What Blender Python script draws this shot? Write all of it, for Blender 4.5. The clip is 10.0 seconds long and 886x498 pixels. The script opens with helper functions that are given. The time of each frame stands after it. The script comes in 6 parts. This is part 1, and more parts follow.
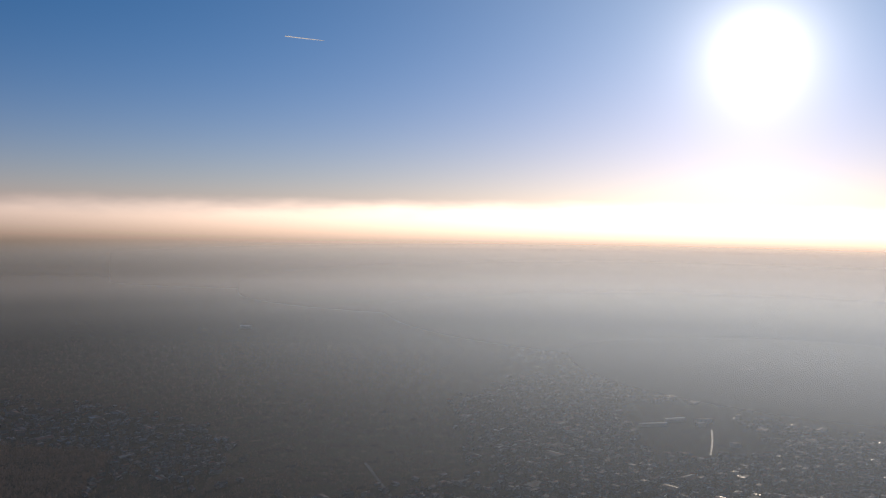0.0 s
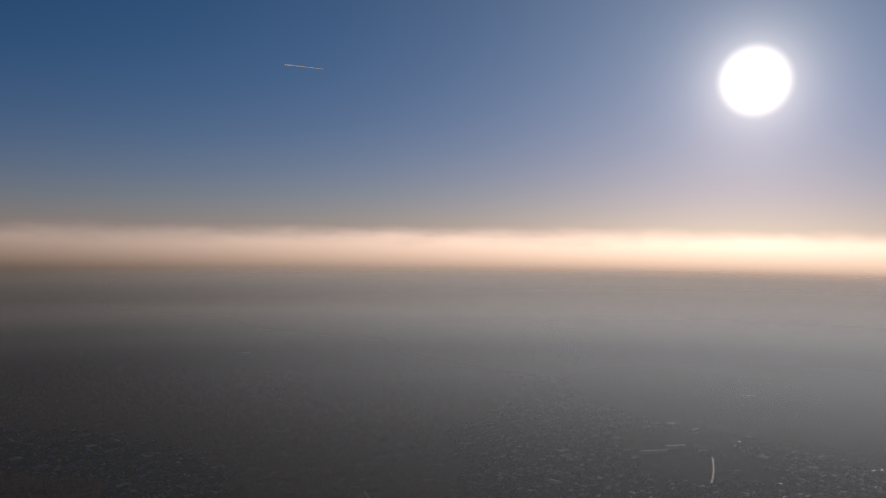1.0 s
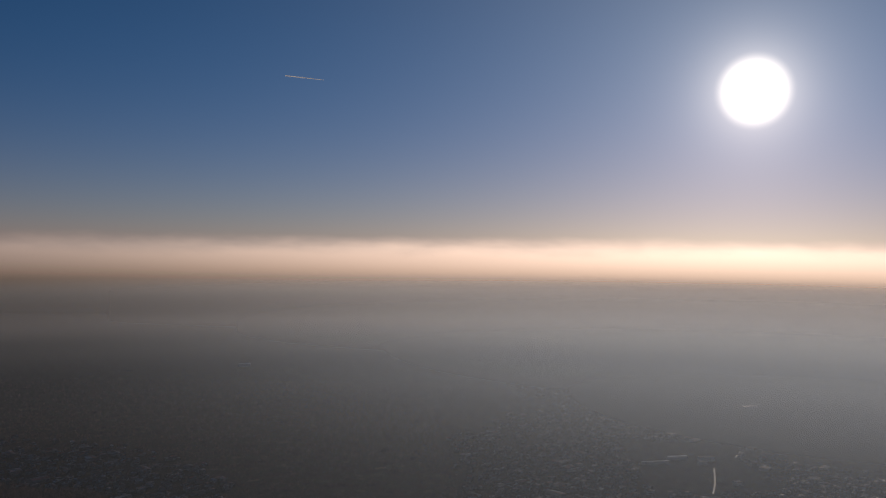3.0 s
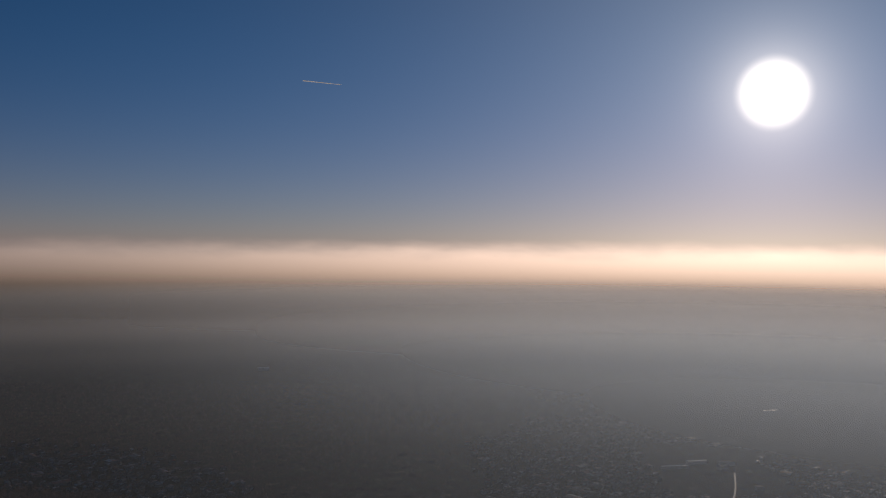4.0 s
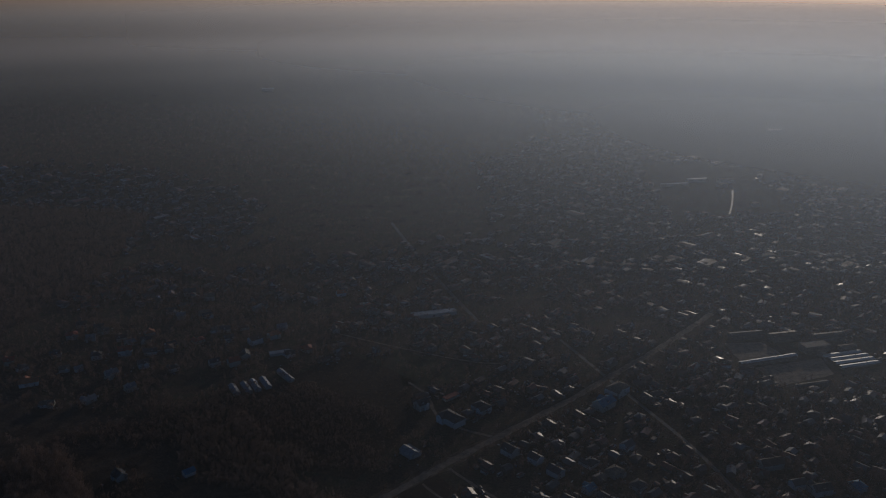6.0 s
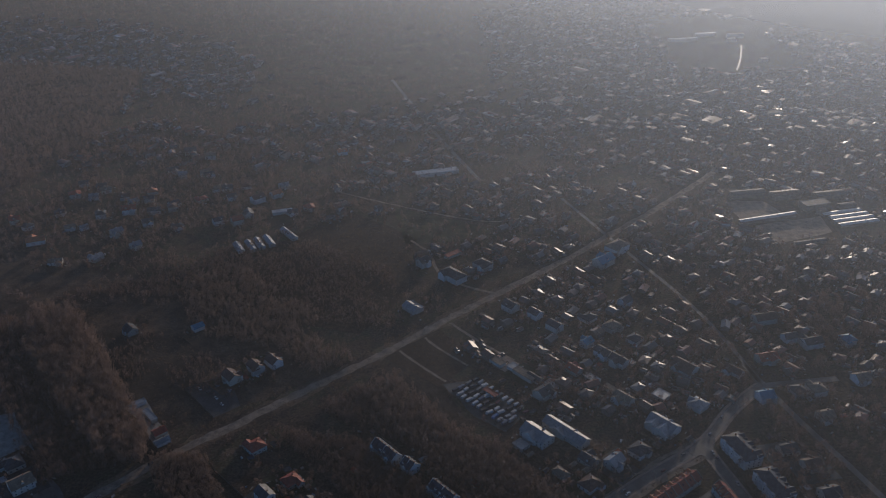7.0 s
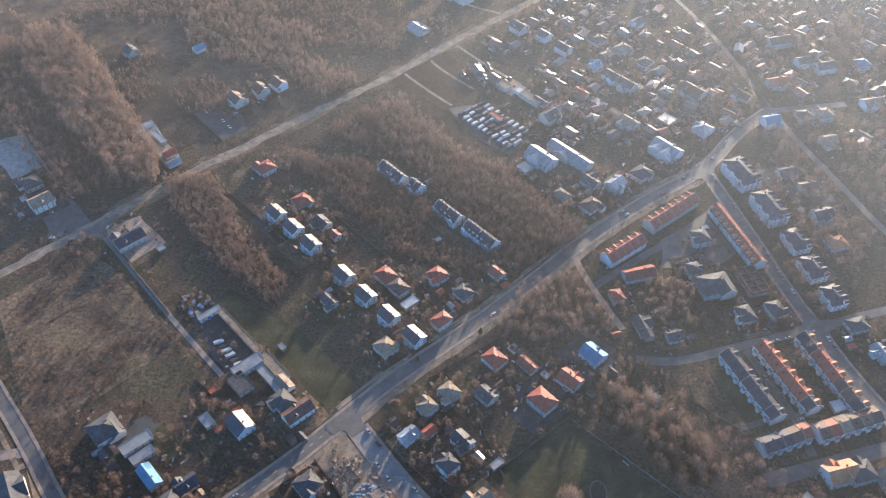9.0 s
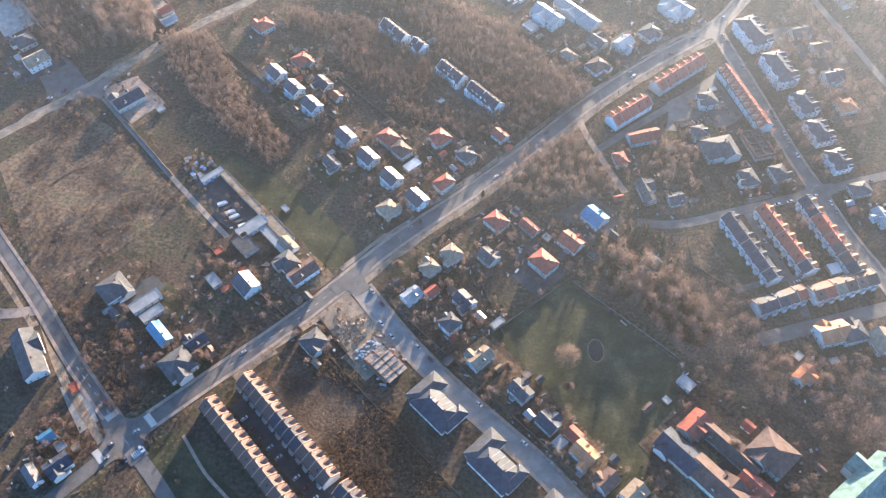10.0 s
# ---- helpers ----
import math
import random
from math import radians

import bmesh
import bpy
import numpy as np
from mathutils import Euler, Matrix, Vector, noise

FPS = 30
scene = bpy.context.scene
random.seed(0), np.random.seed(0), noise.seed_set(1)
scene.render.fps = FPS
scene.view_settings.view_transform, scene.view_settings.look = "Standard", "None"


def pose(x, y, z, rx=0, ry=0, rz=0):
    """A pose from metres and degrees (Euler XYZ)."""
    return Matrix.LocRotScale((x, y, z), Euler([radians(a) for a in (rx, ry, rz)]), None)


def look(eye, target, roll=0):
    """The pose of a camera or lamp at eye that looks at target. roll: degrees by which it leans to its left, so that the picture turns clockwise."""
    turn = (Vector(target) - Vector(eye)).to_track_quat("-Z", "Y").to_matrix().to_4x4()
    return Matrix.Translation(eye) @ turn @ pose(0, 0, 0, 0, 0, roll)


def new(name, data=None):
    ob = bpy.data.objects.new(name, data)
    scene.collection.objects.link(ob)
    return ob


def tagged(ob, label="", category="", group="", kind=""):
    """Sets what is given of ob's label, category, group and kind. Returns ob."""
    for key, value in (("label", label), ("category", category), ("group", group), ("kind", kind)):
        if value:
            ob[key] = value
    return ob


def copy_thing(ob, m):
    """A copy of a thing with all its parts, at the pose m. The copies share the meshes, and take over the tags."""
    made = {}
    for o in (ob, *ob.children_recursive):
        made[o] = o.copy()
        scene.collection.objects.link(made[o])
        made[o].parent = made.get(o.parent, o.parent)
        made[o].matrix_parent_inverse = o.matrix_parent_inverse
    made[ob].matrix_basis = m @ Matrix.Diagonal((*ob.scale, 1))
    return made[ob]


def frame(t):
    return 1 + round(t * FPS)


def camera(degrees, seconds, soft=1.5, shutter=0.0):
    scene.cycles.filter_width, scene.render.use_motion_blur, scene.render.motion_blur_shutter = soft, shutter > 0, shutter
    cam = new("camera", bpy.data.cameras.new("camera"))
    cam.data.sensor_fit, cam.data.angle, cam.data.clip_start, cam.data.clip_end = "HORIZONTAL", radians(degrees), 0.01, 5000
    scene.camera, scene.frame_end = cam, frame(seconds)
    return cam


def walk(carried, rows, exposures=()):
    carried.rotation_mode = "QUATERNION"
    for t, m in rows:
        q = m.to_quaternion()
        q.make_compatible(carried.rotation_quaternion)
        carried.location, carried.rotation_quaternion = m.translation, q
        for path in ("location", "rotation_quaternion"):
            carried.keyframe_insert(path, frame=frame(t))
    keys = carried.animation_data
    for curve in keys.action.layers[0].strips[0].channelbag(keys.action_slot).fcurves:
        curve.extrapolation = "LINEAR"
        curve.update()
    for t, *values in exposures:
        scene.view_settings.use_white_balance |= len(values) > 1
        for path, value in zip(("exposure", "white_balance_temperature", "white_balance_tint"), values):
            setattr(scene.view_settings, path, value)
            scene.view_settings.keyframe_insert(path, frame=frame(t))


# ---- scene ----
# ---- camera: it hovers high over the town and tilts down ----
HIGH = 450.0
TURNS = [
    (0.0, -0.05, -3.05, 0.80), (0.1, -0.05, -1.96, 0.82), (0.2, -0.05, -1.66, 0.83), (0.3, -0.05, -1.60, 0.83),
    (0.5, -0.04, -1.54, 0.83), (1.0, 0.00, -1.29, 0.68), (1.5, -0.01, -1.06, 0.65), (2.0, 0.00, -0.90, 0.65),
    (2.5, 0.00, -0.73, 0.63), (2.7, -0.01, -0.68, 0.62), (3.8, -0.06, -0.38, 0.60), (3.9, -0.16, -0.36, 0.58),
    (4.0, -1.19, -0.36, 0.43), (4.1, -1.21, -1.24, 0.40), (4.5, -1.22, -4.83, 0.30), (5.0, -1.32, -9.35, 0.45),
    (5.2, -1.35, -11.2, 0.40), (6.3, -1.49, -21.4, 0.15), (6.5, -1.51, -23.26, 0.14), (7.0, -1.57, -27.88, 0.08),
    (7.5, -1.67, -32.42, 0.07), (8.0, -1.77, -36.91, 0.05), (8.5, -1.89, -41.40, 0.07), (9.0, -2.02, -45.90, 0.07),
    (9.5, -2.14, -50.41, 0.06), (10.0, -2.28, -54.92, 0.07)]
EXPOSURES = [(0.0, -1.33, 7000, 10), (0.3, -1.65, 6950, 9), (1.0, -2.25, 7100, 13), (4.2, -2.36, 6950, 12), (5.2, -2.54, 6500, 9), (6.3, -2.0, 6550, 11), (7.0, -0.6, 6850, 13),
             (7.5, 0.50, 7100, 13), (8.0, 1.20, 7250, 12), (9.0, 2.18, 7450, 10), (10.0, 2.92, 7750, 10)]


def aim(yaw, pitch):
    a, b = radians(yaw), radians(pitch)
    return (100 * math.sin(a) * math.cos(b), 100 * math.cos(a) * math.cos(b), HIGH + 100 * math.sin(b))


cam = camera(53.93, 10.0, soft=1.1)
walk(cam, [(t, look((0, 0, HIGH), aim(yaw, pitch), roll)) for t, yaw, pitch, roll in TURNS], EXPOSURES)

# ---- light: a low sun over a layer of haze ----
SUN_AZ, SUN_EL = 19.53, 9.33
TO_SUN = Vector((math.sin(radians(SUN_AZ)) * math.cos(radians(SUN_EL)), math.cos(radians(SUN_AZ)) * math.cos(radians(SUN_EL)), math.sin(radians(SUN_EL))))
lamp = bpy.data.lights.new("sun", "SUN")
lamp.energy, lamp.angle, lamp.color = 4.4, radians(0.53), (1.0, 0.86, 0.71)
sun = new("sun", lamp)
sun.matrix_world = look(TO_SUN * 1000, (0, 0, 0))


def nodes_of(tree):
    """A short way to add nodes and to join them."""
    def add(kind, *links, **values):
        n = tree.nodes.new("ShaderNode" + kind)
        for k, v in values.items():
            setattr(n, k, v)
        for slot, v in links:
            if isinstance(v, bpy.types.NodeSocket):
                tree.links.new(v, n.inputs[slot])
            else:
                n.inputs[slot].default_value = v
        return n
    return add


def build_world():
    world = bpy.data.worlds.new("sky")
    world.use_nodes = True
    scene.world = world
    tree = world.node_tree
    tree.nodes.clear()
    add = nodes_of(tree)

    def m(op, a, b=0.0, c=0.0):
        return add("Math", (0, a), (1, b), (2, c), operation=op).outputs[0]

    way = add("TexCoord").outputs["Generated"]
    along = add("SeparateXYZ", (0, way))
    above = add("CombineXYZ", (0, along.outputs[0]), (1, along.outputs[1]), (2, m("MAXIMUM", along.outputs[2], 0.004)))
    sky = add("TexSky", (0, above.outputs[0]), sky_type="NISHITA", sun_disc=False, sun_elevation=radians(SUN_EL), sun_rotation=radians(SUN_AZ),
              altitude=900, air_density=0.9, dust_density=0.15, ozone_density=4.0)
    dot = add("VectorMath", (0, way), (1, TO_SUN), operation="DOT_PRODUCT").outputs["Value"]
    away = m("MULTIPLY", m("ARCCOSINE", m("MINIMUM", dot, 1.0)), 180 / math.pi)
    core = m("MULTIPLY", add("MapRange", (0, away), (1, 0.5), (2, 2.5), (3, 1.0), (4, 0.0), interpolation_type="SMOOTHSTEP").outputs[0], 9.0)
    halo = m("MULTIPLY", m("EXPONENT", m("MULTIPLY", away, -0.6)), 5.5)
    wide = m("MULTIPLY", m("EXPONENT", m("MULTIPLY", away, -0.078)), 1.35)
    up = add("SeparateXYZ", (0, way)).outputs[2]
    under = add("MapRange", (0, up), (1, -0.045), (2, -0.010), (3, 1.0), (4, 0.0)).outputs[0]
    deep = add("VectorMath", (0, sky.outputs[0]), (1, (0.14, 0.88, 1.24)), operation="MULTIPLY").outputs[0]
    tone = add("MixRGB", (0, under), (1, deep), (2, (0.17, 0.16, 0.155, 1)))
    sky_bg = add("Background", (0, tone.outputs[0]), (1, m("MULTIPLY", 0.145, add("MapRange", (0, up), (1, 0.20), (2, 0.75), (3, 1.0), (4, 0.22), interpolation_type="SMOOTHSTEP").outputs[0])))
    sun_bg = add("Background", (0, (1.0, 0.93, 0.84, 1)), (1, m("ADD", core, halo)))
    over = m("SUBTRACT", 1.0, under)
    # the far layer of haze under the horizon, painted into the world as glow: bright on top, ragged, brighter towards
    # the sun
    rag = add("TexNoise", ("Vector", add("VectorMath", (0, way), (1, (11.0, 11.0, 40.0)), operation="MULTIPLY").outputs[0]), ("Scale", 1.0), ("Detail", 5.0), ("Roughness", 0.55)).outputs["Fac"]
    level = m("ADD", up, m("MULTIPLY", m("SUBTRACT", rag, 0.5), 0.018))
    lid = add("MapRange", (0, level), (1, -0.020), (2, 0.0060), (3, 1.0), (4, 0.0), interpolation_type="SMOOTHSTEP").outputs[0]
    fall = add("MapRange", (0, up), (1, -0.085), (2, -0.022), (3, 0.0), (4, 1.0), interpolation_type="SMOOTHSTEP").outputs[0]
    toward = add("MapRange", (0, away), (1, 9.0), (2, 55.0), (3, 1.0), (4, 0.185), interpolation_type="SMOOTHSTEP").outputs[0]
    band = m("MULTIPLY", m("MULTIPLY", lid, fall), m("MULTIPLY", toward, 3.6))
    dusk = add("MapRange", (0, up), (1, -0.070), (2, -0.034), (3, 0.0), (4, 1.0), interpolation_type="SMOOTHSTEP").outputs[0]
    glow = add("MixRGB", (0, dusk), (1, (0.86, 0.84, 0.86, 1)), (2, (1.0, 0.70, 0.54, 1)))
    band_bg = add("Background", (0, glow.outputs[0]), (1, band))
    wide_bg = add("Background", (0, (0.86, 0.86, 0.90, 1)), (1, m("MULTIPLY", wide, over)))
    low = m("MULTIPLY", m("MULTIPLY", m("EXPONENT", m("MULTIPLY", m("MAXIMUM", up, 0.0), -14.0)), m("ADD", 0.85, m("MULTIPLY", wide, 2.9))), over)
    low_bg = add("Background", (0, (1.0, 0.27, 0.21, 1)), (1, low))
    wide_bg = add("AddShader", (0, wide_bg.outputs[0]), (1, low_bg.outputs[0]))
    both = add("AddShader", (0, sky_bg.outputs[0]), (1, sun_bg.outputs[0]))
    full = add("AddShader", (0, both.outputs[0]), (1, wide_bg.outputs[0]))
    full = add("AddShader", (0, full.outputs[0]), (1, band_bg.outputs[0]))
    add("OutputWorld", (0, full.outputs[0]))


build_world()

# ---- materials ----
MATS = {}


def surface(name, colors, rough=0.8, metal=0.0, scale=1.0, fine=8.0, bump=0.0, by="noise", spec=0.4, spread=0.25, thin=0.0, shiny=0.0):
    """A surface with two scales of variation. by: the coarse mix follows noise, or the object's or island's own random number.
    thin: the share of light that passes through, as between fine twigs."""
    mat = bpy.data.materials.new(name)
    mat.use_nodes = True
    tree = mat.node_tree
    tree.nodes.clear()
    add = nodes_of(tree)
    space = add("TexCoord").outputs["Object"]
    big = add("TexNoise", ("Vector", space), ("Scale", scale), ("Detail", 4.0), ("Roughness", 0.6))
    small = add("TexNoise", ("Vector", space), ("Scale", scale * fine), ("Detail", 3.0))
    source = {"noise": big.outputs["Fac"]}
    if by == "object":
        source["object"] = add("ObjectInfo").outputs["Random"]
    if by == "island":
        source["island"] = add("NewGeometry").outputs["Random Per Island"]
    ramp = add("ValToRGB", (0, source[by]))
    lo, hi = (0.30, 0.70) if by == "noise" else (0.0, 1.0)
    while len(ramp.color_ramp.elements) < len(colors):
        ramp.color_ramp.elements.new(0.5)
    for k, c in enumerate(colors):
        e = ramp.color_ramp.elements[k]
        e.position = lo + (hi - lo) * k / max(1, len(colors) - 1)
        e.color = (*c, 1)
    grain = add("MapRange", (0, small.outputs["Fac"]), (1, 0.25), (2, 0.75), (3, 1.0 - spread), (4, 1.0 + spread))
    stain = add("MapRange", (0, big.outputs["Fac"]), (1, 0.3), (2, 0.7), (3, 1.0 - spread * 0.6), (4, 1.0 + spread * 0.6))
    both = add("Math", (0, grain.outputs[0]), (1, stain.outputs[0]), operation="MULTIPLY")
    tint = add("VectorMath", (0, ramp.outputs[0]), ("Scale", both.outputs[0]), operation="SCALE")
    bsdf = add("BsdfPrincipled", ("Base Color", tint.outputs[0]), ("Roughness", rough), ("Metallic", metal), ("Specular IOR Level", spec))
    if shiny:
        pick = add("Math", (0, source[by]), (1, 41.7), operation="MULTIPLY")
        pick = add("Math", (0, pick.outputs[0]), operation="FRACT")
        gloss = add("MapRange", (0, pick.outputs[0]), (1, shiny), (2, shiny + 0.02), (3, 0.36), (4, rough))
        tree.links.new(gloss.outputs[0], bsdf.inputs["Roughness"])
    if bump:
        b = add("Bump", ("Height", small.outputs["Fac"]), ("Strength", 0.6), ("Distance", bump))
        tree.links.new(b.outputs[0], bsdf.inputs["Normal"])
    last = bsdf.outputs[0]
    if thin:
        last = add("MixShader", (0, thin), (1, last), (2, add("BsdfTranslucent", (0, tint.outputs[0])).outputs[0])).outputs[0]
    add("OutputMaterial", (0, last))
    MATS[name] = mat
    return mat


GROUND = surface("winter_ground", [(0.046, 0.036, 0.028), (0.100, 0.069, 0.051), (0.060, 0.053, 0.033), (0.118, 0.082, 0.059)], 0.95, scale=0.03, fine=16, bump=0.5, spec=0.1, spread=0.55)
LITTER = surface("leaf_litter", [(0.066, 0.046, 0.036), (0.115, 0.080, 0.058)], 0.95, scale=0.05, fine=12, bump=0.5, spec=0.1, spread=0.5)
DRY_GRASS = surface("dry_grass", [(0.049, 0.035, 0.029), (0.110, 0.076, 0.056), (0.168, 0.115, 0.076), (0.095, 0.088, 0.045)], 0.95, scale=0.03, fine=14, bump=0.5, spec=0.1, spread=0.5)
LAWN = surface("lawn", [(0.034, 0.037, 0.023), (0.052, 0.053, 0.030), (0.090, 0.078, 0.045)], 0.95, scale=0.06, fine=10, bump=0.15, spec=0.1, spread=0.25)
PLOUGHED = surface("bare_field", [(0.055, 0.036, 0.026), (0.085, 0.056, 0.038)], 0.95, scale=0.012, fine=20, bump=0.3, spec=0.1, spread=0.3)
ASPHALT = surface("asphalt", [(0.088, 0.080, 0.077), (0.132, 0.121, 0.114)], 0.68, scale=0.12, fine=20, spec=0.45, spread=0.2)
DIRT = surface("dirt_road", [(0.20, 0.150, 0.112), (0.31, 0.24, 0.18)], 0.85, scale=0.15, fine=9, bump=0.05, spec=0.2, spread=0.3)
PAVER = surface("paving", [(0.25, 0.185, 0.15), (0.35, 0.265, 0.215)], 0.75, scale=0.3, fine=9, spec=0.3, spread=0.2)
PALE_ASPHALT = surface("pale_asphalt", [(0.165, 0.160, 0.158), (0.235, 0.226, 0.220)], 0.62, scale=0.1, fine=20, spec=0.45, spread=0.2)
DARK_YARD = surface("dark_asphalt", [(0.040, 0.042, 0.047), (0.068, 0.068, 0.072)], 0.65, scale=0.15, fine=12, spec=0.35, spread=0.25)
WET = surface("wet_paving", [(0.16, 0.13, 0.11), (0.22, 0.19, 0.16)], 0.45, scale=0.3, fine=9, spec=0.5, spread=0.2)
WET_FAR = surface("wet_street", [(0.16, 0.13, 0.11), (0.24, 0.20, 0.16)], 0.47, scale=0.05, fine=9, spec=0.5, spread=0.3)
CONCRETE = surface("concrete", [(0.24, 0.23, 0.21), (0.36, 0.34, 0.31)], 0.75, scale=0.25, fine=9, spec=0.35, spread=0.2)
FENCING = surface("weathered_boards", [(0.075, 0.066, 0.058), (0.14, 0.125, 0.11)], 0.85, scale=0.4, fine=9, spec=0.2, spread=0.25)
PAINT = surface("road_paint", [(0.62, 0.62, 0.60), (0.75, 0.75, 0.73)], 0.6, scale=0.8, spread=0.2)
PLASTER = surface("plaster", [(0.58, 0.56, 0.52), (0.46, 0.41, 0.35), (0.64, 0.63, 0.61), (0.38, 0.34, 0.30), (0.52, 0.47, 0.38)], 0.8, by="object", scale=0.3, fine=7, spec=0.2, spread=0.12)
# rose of party walls and dormers, with their sunlit pink painted into the colour
SUNLIT_ROSE = surface("sunlit_rose_plaster", [(0.40, 0.195, 0.140), (0.50, 0.265, 0.195)], 0.85, scale=0.4, fine=8, spec=0.2, spread=0.2)
WHITE_WALL = surface("white_plaster", [(0.50, 0.49, 0.47), (0.60, 0.59, 0.57)], 0.8, scale=0.3, spec=0.2, spread=0.1)
BRICK = surface("red_brick", [(0.20, 0.075, 0.05), (0.30, 0.13, 0.085)], 0.85, scale=0.5, fine=12, spec=0.2)
GLASS = surface("window_glass", [(0.018, 0.022, 0.028), (0.035, 0.040, 0.045)], 0.08, scale=0.5, spec=0.6, spread=0.1)
FRAME = surface("window_frame", [(0.70, 0.70, 0.68), (0.78, 0.78, 0.76)], 0.5, scale=0.8, spread=0.08)
TIMBER = surface("timber", [(0.17, 0.105, 0.06), (0.27, 0.18, 0.11)], 0.75, scale=0.6, fine=12, spread=0.25)
BARK = surface("bark", [(0.075, 0.052, 0.038), (0.12, 0.088, 0.064)], 0.95, scale=1.0, fine=10, spec=0.1, spread=0.3)
TWIGS = surface("bare_twigs", [(0.120, 0.075, 0.060), (0.190, 0.124, 0.102), (0.275, 0.188, 0.158)], 0.9, by="island", scale=0.05, spec=0.15, spread=0.3, thin=0.45)
PALE_TWIGS = surface("pale_twigs", [(0.150, 0.096, 0.075), (0.240, 0.161, 0.127), (0.345, 0.244, 0.198)], 0.9, by="island", scale=0.05, spec=0.15, spread=0.3, thin=0.45)
BUSHES = surface("dry_bushes", [(0.098, 0.060, 0.042), (0.18, 0.113, 0.076), (0.27, 0.184, 0.118)], 0.9, by="island", scale=0.05, spec=0.15, spread=0.3, thin=0.35)
NEEDLES = surface("needles", [(0.020, 0.032, 0.016), (0.042, 0.058, 0.026)], 0.85, by="island", scale=0.2, spec=0.2, spread=0.3)
TYRE = surface("rubber", [(0.02, 0.02, 0.02), (0.03, 0.03, 0.03)], 0.85, scale=2.0)
CAR_PAINT = surface("car_paint", [(0.70, 0.71, 0.72), (0.035, 0.036, 0.04), (0.32, 0.33, 0.35), (0.78, 0.78, 0.77), (0.10, 0.12, 0.16), (0.20, 0.045, 0.04), (0.55, 0.56, 0.58)], 0.25, by="object", scale=1.0, spec=0.5, spread=0.05)
WATER = surface("pond_water", [(0.012, 0.016, 0.016), (0.020, 0.024, 0.022)], 0.05, scale=0.3, spec=0.5)
COPPER = surface("green_copper", [(0.075, 0.155, 0.140), (0.125, 0.225, 0.200)], 0.7, scale=0.3, fine=9, metal=0.1)
RUBBLE = surface("rubble", [(0.15, 0.10, 0.075), (0.26, 0.19, 0.14), (0.36, 0.31, 0.27)], 0.9, by="island", scale=0.5, spread=0.3)
CLUTTER = surface("garden_clutter", [(0.05, 0.045, 0.04), (0.42, 0.41, 0.39), (0.14, 0.09, 0.06), (0.30, 0.28, 0.25), (0.08, 0.075, 0.07), (0.55, 0.54, 0.52), (0.20, 0.13, 0.09), (0.12, 0.20, 0.30)], 0.75, by="island", scale=0.5, spread=0.2)
PLASTIC = surface("coloured_sheeting", [(0.08, 0.20, 0.42), (0.14, 0.14, 0.14), (0.34, 0.35, 0.36), (0.06, 0.06, 0.065), (0.12, 0.27, 0.48), (0.20, 0.17, 0.14)], 0.4, by="object", scale=0.5, spread=0.15)
ROOFS = {
    "red": surface("red_tiles", [(0.29, 0.060, 0.038), (0.37, 0.092, 0.058)], 0.62, scale=0.35, fine=14, spec=0.25, spread=0.25),
    "orange": surface("orange_tiles", [(0.46, 0.15, 0.065), (0.54, 0.20, 0.10)], 0.62, scale=0.35, fine=14, spec=0.25, spread=0.22),
    "brown": surface("brown_tiles", [(0.095, 0.052, 0.043), (0.14, 0.080, 0.064)], 0.62, scale=0.35, fine=14, spec=0.25, spread=0.25),
    "dark": surface("dark_tiles", [(0.026, 0.035, 0.052), (0.044, 0.056, 0.076)], 0.58, scale=0.35, fine=14, spec=0.22, spread=0.22),
    "grey": surface("grey_tiles", [(0.050, 0.052, 0.058), (0.085, 0.085, 0.090)], 0.68, scale=0.35, fine=14, spec=0.22, spread=0.22),
    "slate": surface("dark_slates", [(0.028, 0.033, 0.046), (0.048, 0.052, 0.066)], 0.65, scale=0.35, fine=14, spec=0.2, spread=0.25),
    "pink": surface("pinkish_tiles", [(0.17, 0.098, 0.076), (0.25, 0.150, 0.114)], 0.85, scale=0.35, fine=14, spec=0.12, spread=0.25),
    "tan": surface("tan_tiles", [(0.20, 0.15, 0.11), (0.28, 0.21, 0.15)], 0.72, scale=0.35, fine=14, spec=0.2, spread=0.22),
    "metal": surface("sheet_metal", [(0.26, 0.27, 0.275), (0.36, 0.365, 0.37)], 0.42, metal=0.35, scale=0.2, fine=9, spread=0.15),
    "blue": surface("blue_metal", [(0.030, 0.165, 0.25), (0.055, 0.225, 0.33)], 0.6, metal=0.1, scale=0.2, fine=9, spread=0.15),
    "white": surface("white_sheeting", [(0.48, 0.48, 0.475), (0.60, 0.60, 0.59)], 0.5, scale=0.2, fine=9, spread=0.12),
    "white_dark": surface("glossy_graphite_tiles", [(0.045, 0.050, 0.060), (0.072, 0.077, 0.088)], 0.46, metal=0.05, scale=0.35, fine=14, spec=0.42, spread=0.15),
    "mixed": surface("mixed_tiles", [(0.05, 0.05, 0.055), (0.26, 0.09, 0.06), (0.11, 0.11, 0.11), (0.15, 0.085, 0.065), (0.20, 0.19, 0.185), (0.08, 0.075, 0.075), (0.30, 0.11, 0.07), (0.20, 0.145, 0.105)], 0.44, by="object", scale=0.35, fine=14, spec=0.45, spread=0.2),
}
FAR_ROOF = surface("far_roofs", [(0.05, 0.05, 0.055), (0.22, 0.08, 0.055), (0.10, 0.095, 0.09), (0.16, 0.10, 0.075), (0.07, 0.065, 0.065), (0.30, 0.11, 0.065), (0.12, 0.11, 0.10), (0.40, 0.39, 0.37)], 0.6, by="island", scale=0.02, spread=0.15, shiny=0.16)
